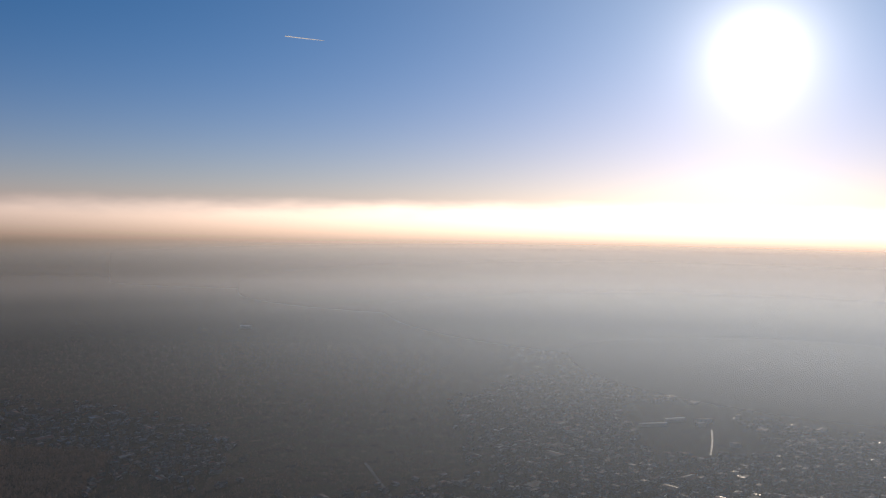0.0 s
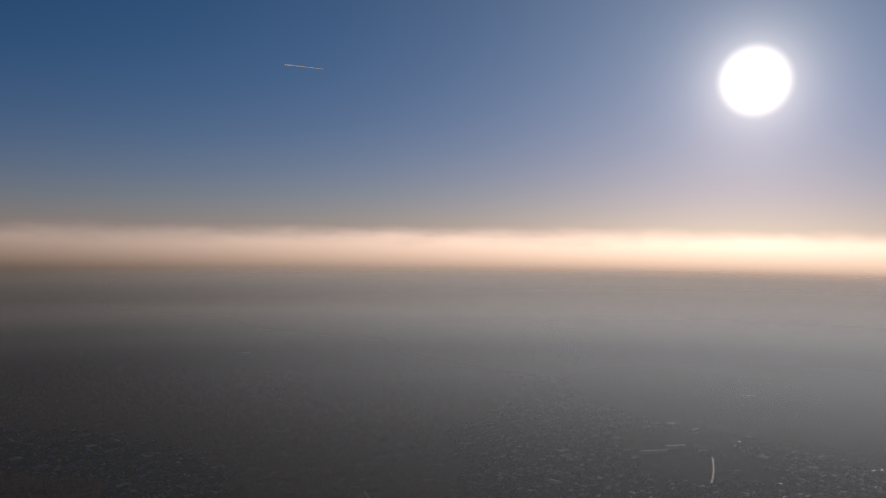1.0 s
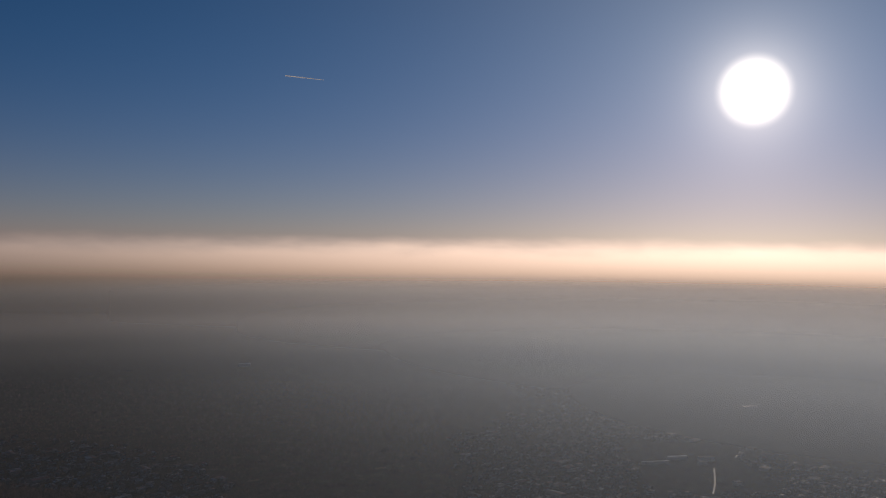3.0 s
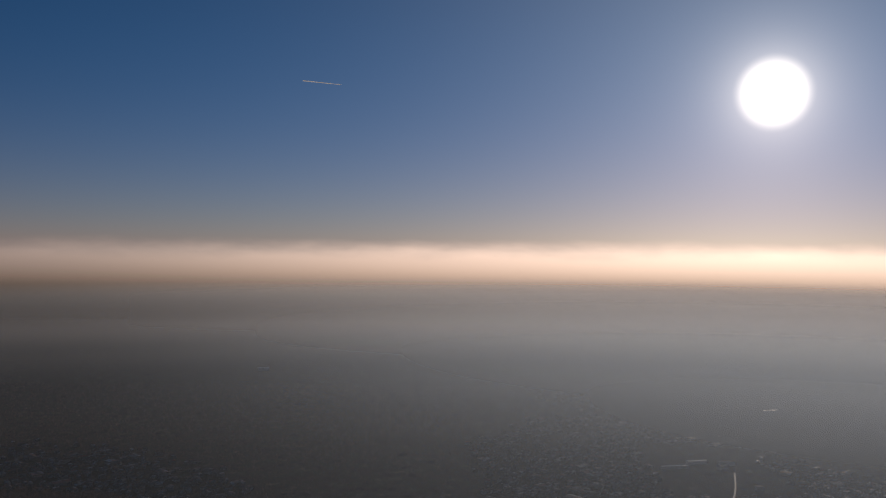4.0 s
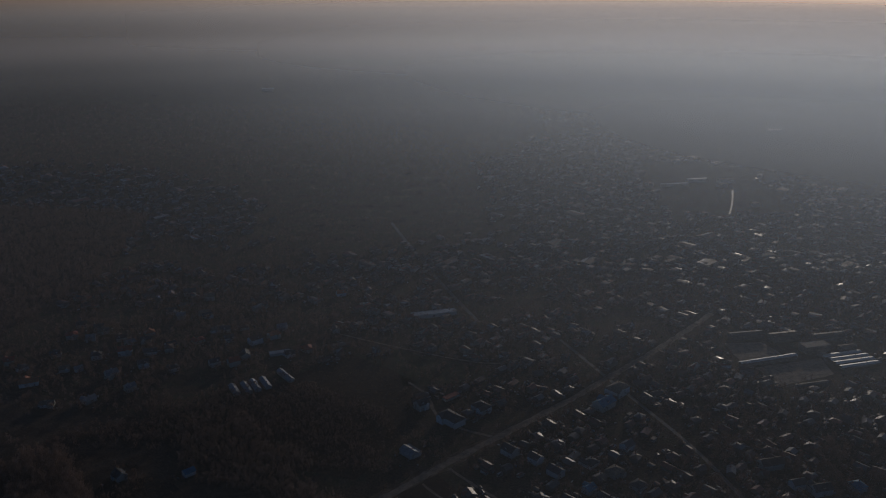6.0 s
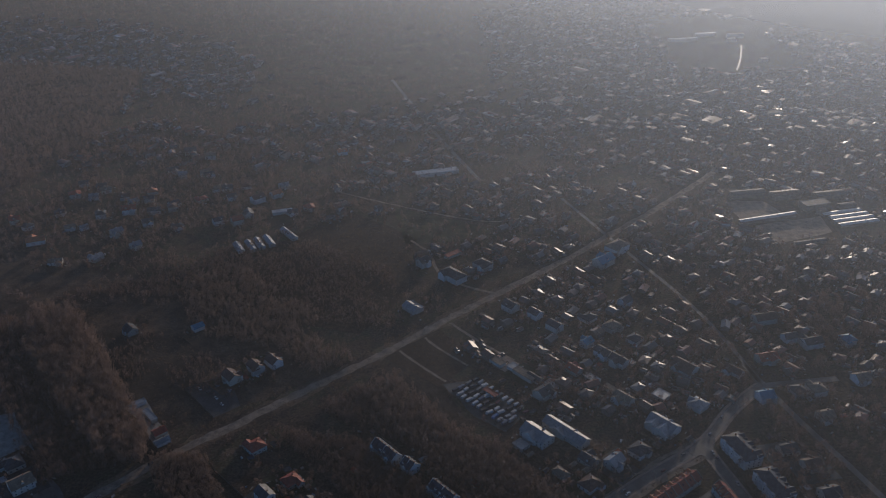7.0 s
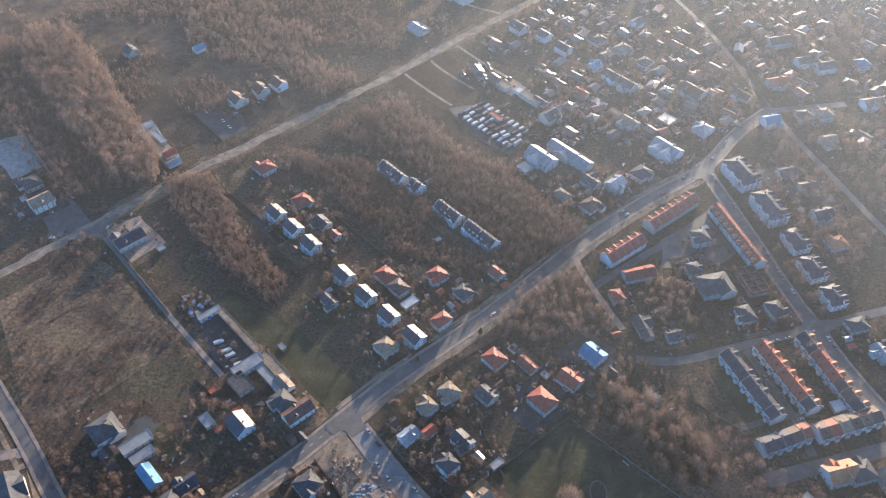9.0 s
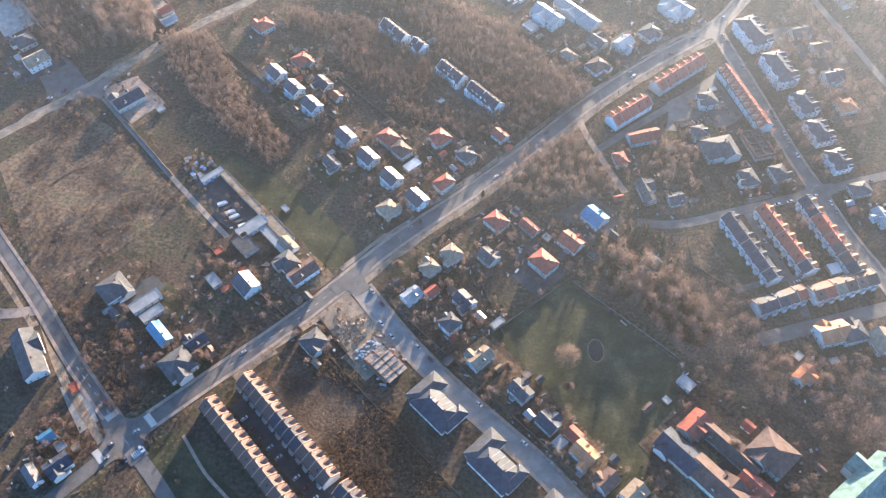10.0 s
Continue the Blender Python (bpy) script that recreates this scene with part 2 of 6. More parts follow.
FAR_WALL = surface("far_walls", [(0.32, 0.30, 0.26), (0.10, 0.085, 0.075), (0.23, 0.20, 0.17), (0.15, 0.12, 0.10), (0.40, 0.38, 0.35), (0.12, 0.10, 0.09)], 0.8, by="island", scale=0.02, spread=0.1)


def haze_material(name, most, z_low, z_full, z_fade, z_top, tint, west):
    """Translucent sheet that imitates haze; sunlight passes it and lights it up. Its density is nil near the ground,
    full at z_full and ends at z_top; west: the share left in the west, thinned to imitate the weaker glow away from the
    sun.
    """
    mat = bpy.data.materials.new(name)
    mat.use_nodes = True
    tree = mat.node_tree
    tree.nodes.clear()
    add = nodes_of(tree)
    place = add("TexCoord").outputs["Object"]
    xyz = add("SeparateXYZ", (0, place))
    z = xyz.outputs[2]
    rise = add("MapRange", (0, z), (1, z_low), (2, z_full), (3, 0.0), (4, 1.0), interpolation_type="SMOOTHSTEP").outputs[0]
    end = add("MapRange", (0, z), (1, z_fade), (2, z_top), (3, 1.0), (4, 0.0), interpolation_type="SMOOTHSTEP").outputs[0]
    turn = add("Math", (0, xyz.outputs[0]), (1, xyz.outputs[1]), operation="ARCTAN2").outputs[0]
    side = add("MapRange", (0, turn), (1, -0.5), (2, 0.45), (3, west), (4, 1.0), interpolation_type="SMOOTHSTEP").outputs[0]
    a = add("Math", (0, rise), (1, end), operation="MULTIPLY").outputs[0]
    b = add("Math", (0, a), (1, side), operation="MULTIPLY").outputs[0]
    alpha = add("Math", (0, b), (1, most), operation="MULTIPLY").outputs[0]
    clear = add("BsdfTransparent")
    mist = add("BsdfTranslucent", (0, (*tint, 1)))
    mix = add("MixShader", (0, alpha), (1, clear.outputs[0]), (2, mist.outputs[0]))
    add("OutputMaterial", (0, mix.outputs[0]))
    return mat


# ---- mesh helpers ----
def mesh_of(name, verts, faces, mats, index=None):
    me = bpy.data.meshes.new(name)
    me.from_pydata([tuple(v) for v in verts], [], faces)
    for mt in mats:
        me.materials.append(mt)
    if index:
        me.polygons.foreach_set("material_index", index)
    me.update()
    return me


def triangles(name, pts, mat):
    """One mesh of loose triangles, from an array of n x 3 x 3."""
    pts = np.asarray(pts, dtype=np.float32).reshape(-1, 3)
    n = len(pts) // 3
    me = bpy.data.meshes.new(name)
    me.vertices.add(n * 3)
    me.vertices.foreach_set("co", pts.ravel())
    me.loops.add(n * 3)
    me.loops.foreach_set("vertex_index", np.arange(n * 3, dtype=np.int32))
    me.polygons.add(n)
    me.polygons.foreach_set("loop_start", np.arange(0, n * 3, 3, dtype=np.int32))
    me.materials.append(mat)
    me.update(calc_edges=True)
    return me


def part(name, me, parent, m=None, label=""):
    ob = new(name, me)
    ob.parent = parent
    if m is not None:
        ob.matrix_local = m
    if label:
        ob["label"] = label
    return ob


def box(x0, x1, y0, y1, z0, z1):
    v = [(x0, y0, z0), (x1, y0, z0), (x1, y1, z0), (x0, y1, z0), (x0, y0, z1), (x1, y0, z1), (x1, y1, z1), (x0, y1, z1)]
    f = [(3, 2, 1, 0), (4, 5, 6, 7), (0, 1, 5, 4), (1, 2, 6, 5), (2, 3, 7, 6), (3, 0, 4, 7)]
    return v, f


def joined(*solids):
    v, f = [], []
    for vs, fs in solids:
        k = len(v)
        v += vs
        f += [tuple(i + k for i in q) for q in fs]
    return v, f


CACHE = {}


def cached(key, make):
    if key not in CACHE:
        CACHE[key] = make()
    return CACHE[key]


def ribbon(name, line, width, z, mat, label, category, thick=0.4, offset=0.0, soft=True, worn=0.0):
    """A strip of road along a line of points, rounded at the bends."""
    pts = [Vector(p) for p in line]
    if soft and len(pts) > 2:
        for _ in range(2):
            cut = [pts[0]]
            for a, b in zip(pts, pts[1:]):
                cut += [a.lerp(b, 0.25), a.lerp(b, 0.75)]
            pts = cut + [pts[-1]]
    if worn:
        fine = [pts[0]]
        for a, b in zip(pts, pts[1:]):
            n = max(1, int((b - a).length / 6))
            fine += [a.lerp(b, (i + 1) / n) for i in range(n)]
        pts = fine
    rnd = random.Random(len(pts))
    v, f = [], []
    for k, p in enumerate(pts):
        left, right = (width / 2 * (1 + rnd.uniform(-worn, worn)) for _ in (0, 1))
        d = (pts[min(k + 1, len(pts) - 1)] - pts[max(k - 1, 0)]).normalized()
        n = Vector((-d.y, d.x))
        a, b = p + n * (offset + left), p + n * (offset - right)
        v += [(a.x, a.y, z), (b.x, b.y, z), (a.x, a.y, z - thick), (b.x, b.y, z - thick)]
        if k:
            i = 4 * k
            f += [(i - 4, i - 3, i + 1, i), (i - 2, i - 4, i, i + 2), (i - 3, i - 1, i + 3, i + 1)]
    ob = new(name, mesh_of(name, v, f, [mat]))
    return tagged(ob, label, category, kind="structure")


def patch(name, poly, z, mat, label, category="ground"):
    """A field or yard with a slightly uneven rim."""
    rnd = random.Random(len(poly) + int(abs(poly[0][0]) * 7))
    rim = []
    for k, p in enumerate(poly):
        q = poly[(k + 1) % len(poly)]
        steps = max(1, int((Vector(q) - Vector(p)).length / 12))
        for i in range(steps):
            t = i / steps
            rim.append((p[0] + (q[0] - p[0]) * t + rnd.uniform(-1.2, 1.2), p[1] + (q[1] - p[1]) * t + rnd.uniform(-1.2, 1.2)))
    n = len(rim)
    v = [(x, y, z) for x, y in rim] + [(x, y, z - 0.3) for x, y in rim]
    f = [tuple(range(n))] + [(i, i + n, (i + 1) % n + n, (i + 1) % n) for i in range(n)]
    me = mesh_of(name, v, f, [mat])
    bm = bmesh.new()
    bm.from_mesh(me)
    bmesh.ops.recalc_face_normals(bm, faces=bm.faces)
    bmesh.ops.triangulate(bm, faces=[q for q in bm.faces if len(q.verts) > 4])
    bm.to_mesh(me)
    bm.free()
    return tagged(new(name, me), label, category, kind="structure")


def inside(x, y, poly):
    hit = False
    for k in range(len(poly)):
        (ax, ay), (bx, by) = poly[k], poly[k - 1]
        if (ay > y) != (by > y) and x < (bx - ax) * (y - ay) / (by - ay) + ax:
            hit = not hit
    return hit


def scatter(poly, n, rnd, clear=-1.0):
    xs, ys = [p[0] for p in poly], [p[1] for p in poly]
    out = []
    while len(out) < n:
        x, y = rnd.uniform(min(xs), max(xs)), rnd.uniform(min(ys), max(ys))
        if inside(x, y, poly) and noise.noise((x * 0.017, y * 0.017, 7.0)) > clear + 0.2 * rnd.random():
            out.append((x, y))
    return out


# ---- ground, fields, roads ----
def build_ground():
    n, half = 40, 9000.0
    v = [(-half + 2 * half * i / n, -half + 2 * half * j / n + 2000, 0.0) for j in range(n + 1) for i in range(n + 1)]
    f = [(j * (n + 1) + i, j * (n + 1) + i + 1, (j + 1) * (n + 1) + i + 1, (j + 1) * (n + 1) + i) for j in range(n) for i in range(n)]
    tagged(new("ground", mesh_of("ground", v, f, [GROUND])), "brown winter ground with dry grass and bare soil", "ground", kind="structure")


build_ground()
ROAD_A = [(-230, 128), (-198, 161), (-182, 182), (-134, 227), (-99, 259), (-69, 292), (-43, 321), (10, 368), (48, 407), (90, 452), (139, 495), (190, 532), (220, 576), (255, 609)]
ROAD_B = [(-420, 305), (-324, 399), (-297, 428), (-273, 451), (-248, 480), (-216, 513), (-175, 550), (-126, 597), (-67, 650), (-23, 699), (44, 765), (114, 833), (171, 896), (240, 970), (330, 1080)]
ROAD_C = [(-182, 182), (-188, 190), (-223, 227), (-256, 268), (-294, 309), (-350, 372)]
ROAD_D = [(-269, 446), (-225, 398), (-189, 359), (-155, 324), (-131, 300), (-120, 300)]
ROAD_E = [(-69, 292), (-61, 284), (-31, 246), (-3, 218), (22, 196), (47, 174), (61, 158), (95, 122)]
ROAD_F = [(186, 530), (189, 525), (208, 460), (222, 406), (234, 372), (245, 336), (261, 302), (290, 230)]
ROAD_G = [(430, 432), (282, 389), (234, 372), (184, 356), (138, 340), (112, 342)]
ROAD_H = [(78, 436), (82, 419), (94, 391), (106, 366)]
ROAD_I = [(-182, 182), (-165, 165), (-153, 152), (-120, 112)]
ROAD_J = [(176, 258), (192, 263), (256, 283), (300, 296)]
ROAD_K = [(249, 640), (270, 568), (290, 517), (304, 475), (330, 420)]
ROAD_L = [(255, 609), (309, 619), (370, 629), (520, 655)]
ROAD_M = [(255, 609), (249, 651), (227, 738), (182, 842), (120, 990)]
ROAD_N = [(-160, 1000), (-86, 963), (30, 913), (77, 937)]
ROAD_P = [(-130, 1480), (-77, 1313), (-30, 1171), (20, 1040)]
LANES = [("main_road", ROAD_A, 8.0, 0.14, ASPHALT, "grey asphalt main road with worn edges"),
         ("dirt_road", ROAD_B, 8.5, 0.10, DIRT, "pale dirt road through bare fields"),
         ("side_road", ROAD_C, 6.5, 0.12, ASPHALT, "grey asphalt side road"),
         ("lane", ROAD_D, 3.6, 0.08, PAVER, "narrow grey paved lane between plots"),
         ("street", ROAD_E, 10.0, 0.11, PALE_ASPHALT, "wide pale grey asphalt street"),
         ("street", ROAD_F, 7.5, 0.12, ASPHALT, "grey asphalt street beside white blocks"),
         ("street", ROAD_G, 6.5, 0.10, ASPHALT, "grey asphalt cross street"),
         ("lane", ROAD_H, 4.5, 0.09, PAVER, "narrow paved lane off the main road"),
         ("street", ROAD_I, 8.0, 0.13, ASPHALT, "asphalt street beyond the crossing"),
         ("street", ROAD_J, 9.0, 0.10, ASPHALT, "wide asphalt street beside terraced houses"),
         ("street", ROAD_K, 5.5, 0.10, ASPHALT, "narrow asphalt street among gardens"),
         ("street", ROAD_L, 7.0, 0.11, ASPHALT, "asphalt street past detached houses"),
         ("street", ROAD_M, 4.2, 0.10, ASPHALT, "narrow grey street among houses"),
         ("street", ROAD_N, 3.0, 0.08, DIRT, "pale track beside the field"),
         ("track", [(-57, 652), (-44, 637), (-14, 607)], 2.6, 0.085, DIRT, "narrow dirt track across building plots"),
         ("track", [(-35, 674), (-25, 660), (5, 631)], 2.6, 0.086, DIRT, "narrow dirt track between bare plots"),
         ("track", [(-12, 700), (14, 670), (46, 640)], 3.0, 0.087, DIRT, "narrow dirt track beside gardens"),
         ("track", [(30, 757), (-5, 772), (-30, 800), (-35, 838), (-60, 870)], 3.4, 0.088, DIRT, "dirt drive past new houses"),
         ("lane", [(184, 352), (187, 344), (193, 326), (201, 306), (204, 298), (207, 275)], 5.5, 0.09, ASPHALT, "asphalt drive between white terraces"),
         ("lane", [(167, 292), (181, 297), (196, 302), (216, 304)], 4.0, 0.085, ASPHALT, "narrow asphalt lane past a terrace end"),
         ("lane", [(91, 404), (120, 428), (145, 447), (192, 488)], 5.5, 0.09, ASPHALT, "paved drive between red terraces"),
         ("street", ROAD_P, 5.5, 0.08, ASPHALT, "straight asphalt street among houses")]
for name, line, width, z, mat, label in LANES:
    ribbon(name, line, width, z, mat, label, "road", worn=0.28 if mat is DIRT else 0.0)
for line, w in ((ROAD_A[2:], 8.0), (ROAD_E[1:], 10.0), (ROAD_F[1:], 7.5), (ROAD_C[1:], 6.5)):
    for side in (-1, 1):
        ribbon("pavement", line, 2.0, 0.24, PAVER, "paved footway with a raised kerb", "pavement", offset=side * (w / 2 + 1.05))
ribbon("verge", ROAD_A[3:12], 4.6, 0.07, DIRT, "trodden reddish verge beside the main road", "path", offset=-8.2, worn=0.35)
ribbon("verge", [(-254.4, 252.6), (-233.1, 227.1), (-213.9, 200.9), (-193.7, 179.3)], 4.2, 0.08, DIRT, "trodden orange earth beside the side road", "path", worn=0.3)
ribbon("verge", ROAD_B[2:11], 17, 0.03, DRY_GRASS, "worn tan verges beside the dirt road", "path", worn=0.3)
ribbon("verge", ROAD_A[5:12], 3.6, 0.06, DIRT, "trodden strip along the main road", "path", offset=8.4, worn=0.4)
ribbon("cycle_path", [(x - 9, y - 5) for x, y in ROAD_C[1:]], 3.0, 0.07, DIRT, "reddish unpaved path beside the road", "path")



def junction(arms, z, reach=13.0):
    """The widened mouth of a crossing: the arms' edges joined by hollow curves. arms: the middle, then unit directions and half widths."""
    (cx, cy), *ways = arms
    ways = sorted(ways, key=lambda q: math.atan2(q[1], q[0]))
    rim = []
    for k, (dx, dy, w) in enumerate(ways):
        ex, ey, u = ways[(k + 1) % len(ways)]
        a = Vector((cx + dx * reach - dy * w, cy + dy * reach + dx * w))
        b = Vector((cx + ex * reach + ey * u, cy + ey * reach - ex * u))
        rim.append(Vector((cx + dx * reach + dy * w, cy + dy * reach - dx * w)))
        mid = Vector((cx, cy)).lerp((a + b) / 2, 0.42)
        for i in range(7):
            t = i / 6
            rim.append(a * (1 - t) ** 2 + mid * 2 * t * (1 - t) + b * t * t)
    n = len(rim)
    v = [(cx, cy, z)] + [(p.x, p.y, z) for p in rim] + [(p.x, p.y, z - 0.3) for p in rim]
    f = [(0, 1 + i, 1 + (i + 1) % n) for i in range(n)] + [(1 + i, 1 + n + i, 1 + n + (i + 1) % n, 1 + (i + 1) % n) for i in range(n)]
    tagged(new("junction", mesh_of("junction", v, f, [ASPHALT])), "widened asphalt junction with rounded corners", "road", kind="structure")


def toward(a, b, w):
    d = (Vector(b) - Vector(a)).normalized()
    return d.x, d.y, w


junction([(-182, 182), toward((-182, 182), (-198, 161), 5.5), toward((-182, 182), (-134, 227), 6), toward((-182, 182), (-223, 227), 5.5), toward((-182, 182), (-153, 152), 5.5)], 0.262, 17)
junction([(-69, 292), toward((-69, 292), (-99, 259), 5), toward((-69, 292), (-43, 321), 5), toward((-69, 292), (-31, 246), 5.5)], 0.258, 14)
junction([(187, 529), toward((187, 529), (139, 495), 5), toward((187, 529), (220, 576), 5), toward((187, 529), (208, 460), 5)], 0.258, 14)
junction([(234, 372), toward((234, 372), (222, 406), 5), toward((234, 372), (245, 336), 5), toward((234, 372), (282, 389), 4.2), toward((234, 372), (184, 356), 4.2)], 0.258, 12)
junction([(-270, 447), toward((-270, 447), (-297, 428), 5), toward((-270, 447), (-248, 480), 5), toward((-270, 447), (-225, 398), 3)], 0.21, 12)
# fields and yards
PARK = [(19, 256), (64, 294), (127, 242), (123, 213), (98, 170), (78, 188)]
WOOD_EAST = [(118, 262), (110, 276), (130, 290), (141, 308), (160, 291), (174, 288), (177, 270), (189, 244), (247, 247), (240, 185), (196, 199), (128, 250)]
OLD_GARDEN = [(72, 312), (84, 330), (106, 342), (142, 332), (141, 312), (128, 290), (106, 272), (96, 282)]
ORCHARD = [(142, 331), (157, 336), (162, 313), (172, 294), (166, 291), (144, 312)]
STRIP_WEST = [(-234, 508), (-196, 506), (-181, 479), (-156, 434), (-123, 402), (-127, 377), (-150, 396), (-193, 438), (-223, 477)]
WOOD_MID = [(-147, 538), (-80, 527), (-21, 474), (29, 436), (6, 413), (-51, 432)]
WOOD_SEMI = [(-30, 504), (21, 531), (86, 455), (44, 417)]
WOOD_TRIANGLE = [(18, 368), (52, 404), (80, 416), (100, 367), (51, 350)]
WILD_WEST = [(-316, 374), (-268, 426), (-183, 350), (-220, 303), (-258, 276)]
WILD_CORNER = [(-244, 265), (-222, 272), (-192, 248), (-171, 230), (-169, 208), (-188, 192)]
WILD_SOUTH = [(-112, 224), (-73, 234), (-28, 197), (-1, 156), (-49, 154), (-62, 166)]
FOREST = [(-524, 860), (-224, 724), (-101, 631), (-162, 580), (-234, 533), (-420, 529)]
FIELD = [(-229, 829), (-139, 946), (-54, 874), (-58, 750), (-96, 677), (-186, 704)]
FIELD_TWO = [(-86, 958), (26, 906), (48, 878), (-66, 860)]
FOREST_FAR = [(-571, 1505), (-900, 1560), (-820, 1400), (-580, 965), (-530, 1180)]
BELT = [(-415, 702), (-381, 713), (-316, 630), (-251, 537), (-233, 497), (-269, 492), (-333, 564), (-386, 628)]
WEST_WOOD = [(-460, 691), (-412, 692), (-333, 564), (-270, 489), (-305, 475), (-347, 527), (-410, 578)]
SCRUB = [(-286, 770), (-233, 795), (-145, 711), (-94, 638), (-126, 611), (-168, 653), (-211, 661), (-254, 669)]
SCRUB_TOP = [(-398, 744), (-291, 793), (-252, 856), (-166, 859), (-76, 800), (-58, 704), (-95, 647), (-145, 711), (-231, 783), (-294, 737)]
PARK_EDGE = [(84, 303), (97, 321), (133, 297), (150, 262), (141, 250), (129, 257), (107, 279), (93, 290)]
SLOPE = [(-62, 614), (-11, 553), (47, 493), (78, 452), (57, 434), (25, 474), (-28, 510), (-89, 588)]
THICKET = [(-121, 566), (-87, 598), (5, 527), (0, 500), (-51, 530)]
MEADOW = [(-171, 377), (-160, 393), (-106, 357), (-66, 317), (-72, 297), (-86, 300), (-120, 337)]
patch("lawn", PARK, 0.05, LAWN, "green park lawn with worn patches and tree shadows")
patch("lawn", MEADOW, 0.05, LAWN, "long strip of mown olive grass")
patch("lawn", [(-166, 181), (-149, 189), (-114, 151), (-150, 142), (-173, 171)], 0.05, LAWN, "green lawn beside the crossing")
patch("plaza", [(-226, 212), (-213, 215), (-198, 191), (-208, 185)], 0.06, CONCRETE, "pale concrete slabs beside the road", "paving")
ribbon("footpath", [(-150, 185), (-141, 173), (-133, 163), (-118, 150)], 1.8, 0.09, PAVER, "narrow pale footpath across the lawn", "path")
# flat dark strip that paints a winding line of shade on the grass
ribbon("ditch", [(-276, 356), (-264, 370), (-252, 374), (-242, 376), (-229, 364)], 2.2, 0.08, LITTER, "dark strip painted as shade, winding through dry grass", "ditch")
ribbon("side_track", [(-250, 262), (-276, 256), (-310, 262)], 7, 0.09, PAVER, "short paved side road", "road")
patch("field", ORCHARD, 0.05, DRY_GRASS, "narrow strip of warm tan grass behind a wall")
patch("lawn", [(161, 334), (167, 337), (184, 302), (174, 298), (165, 314)], 0.05, LAWN, "dark green lawn behind a white terrace")
patch("field", WILD_WEST, 0.05, DRY_GRASS, "wild field of dry tan grass")
patch("field", WILD_SOUTH, 0.05, LITTER, "overgrown plot of dry brown grass")
CLEARING = [(-339, 685), (-260, 668), (-213, 625), (-180, 590), (-238, 531), (-249, 537), (-316, 630)]
SOIL = surface("darkened_soil", [(0.034, 0.026, 0.023), (0.056, 0.041, 0.033), (0.080, 0.058, 0.044)], 0.95, scale=0.04, fine=14, bump=0.4, spec=0.1, spread=0.5)
# the clearing's bare soil is darkened to paint in tree shade
patch("field", CLEARING, 0.055, SOIL, "bare soil in a clearing, darkened for tree shade")
patch("field", [(-86, 597), (-60, 640), (-12, 596), (-2, 566), (-40, 560)], 0.045, SOIL, "dark weedy ground below the dirt road")
patch("field", FIELD, 0.05, PLOUGHED, "large bare brown field")
patch("field", FIELD_TWO, 0.05, LAWN, "olive green field beside a track")
patch("field", [(-70, 640), (-23, 690), (12, 640), (-20, 600)], 0.05, PLOUGHED, "bare brown building plots")
for poly in (PARK_EDGE, SLOPE, WOOD_EAST, OLD_GARDEN, STRIP_WEST, WOOD_MID, WOOD_SEMI, WOOD_TRIANGLE, WILD_CORNER, FOREST, FOREST_FAR, THICKET):
    patch("woodland_floor", poly, 0.05, LITTER, "brown leaf litter under bare trees")

# ---- buildings ----
def prism_walls(l, w, h, rise, gable=True):
    a, b = l / 2, w / 2
    if not gable or rise <= 0:
        return box(-a, a, -b, b, -0.3, h)
    v = [(-a, -b, -0.3), (a, -b, -0.3), (a, b, -0.3), (-a, b, -0.3), (-a, -b, h), (a, -b, h), (a, b, h), (-a, b, h), (-a, 0, h + rise), (a, 0, h + rise)]
    f = [(3, 2, 1, 0), (0, 1, 5, 4), (2, 3, 7, 6), (1, 2, 6, 9, 5), (3, 0, 4, 8, 7)]
    return v, f


def gable_roof(l, w, h, rise, over=0.5, thick=0.28):
    a, b = l / 2 + over, w / 2 + over
    low = h - rise * over / (w / 2)
    v = []
    for x in (-a, a):
        v += [(x, -b, low), (x, 0, h + rise), (x, b, low), (x, -b, low + thick), (x, 0, h + rise + thick), (x, b, low + thick)]
    f = [(0, 1, 7, 6), (1, 2, 8, 7), (3, 9, 10, 4), (4, 10, 11, 5), (0, 6, 9, 3), (2, 5, 11, 8), (0, 3, 4, 1), (1, 4, 5, 2), (6, 7, 10, 9), (7, 8, 11, 10)]
    return v, f


def hip_roof(l, w, h, rise, over=0.5, thick=0.25):
    a, b = l / 2 + over, w / 2 + over
    r = max(0.3, (l - w) / 2)
    v = [(-a, -b, h - 0.1), (a, -b, h - 0.1), (a, b, h - 0.1), (-a, b, h - 0.1), (-a, -b, h + thick), (a, -b, h + thick), (a, b, h + thick), (-a, b, h + thick), (-r, 0, h + rise), (r, 0, h + rise)]
    f = [(3, 2, 1, 0), (0, 1, 5, 4), (1, 2, 6, 5), (2, 3, 7, 6), (3, 0, 4, 7), (4, 5, 9, 8), (5, 6, 9), (6, 7, 8, 9), (7, 4, 8)]
    return v, f


def flat_roof(l, w, h, over=0.3):
    """A flat slab with a raised rim."""
    a, b, i = l / 2 + over, w / 2 + over, 0.25
    return joined(box(-a, a, -b, b, h, h + 0.2), box(-a, a, -b, -b + i, h + 0.2, h + 0.45), box(-a, a, b - i, b, h + 0.2, h + 0.45),
                  box(-a, -a + i, -b + i, b - i, h + 0.2, h + 0.45), box(a - i, a, -b + i, b - i, h + 0.2, h + 0.45))


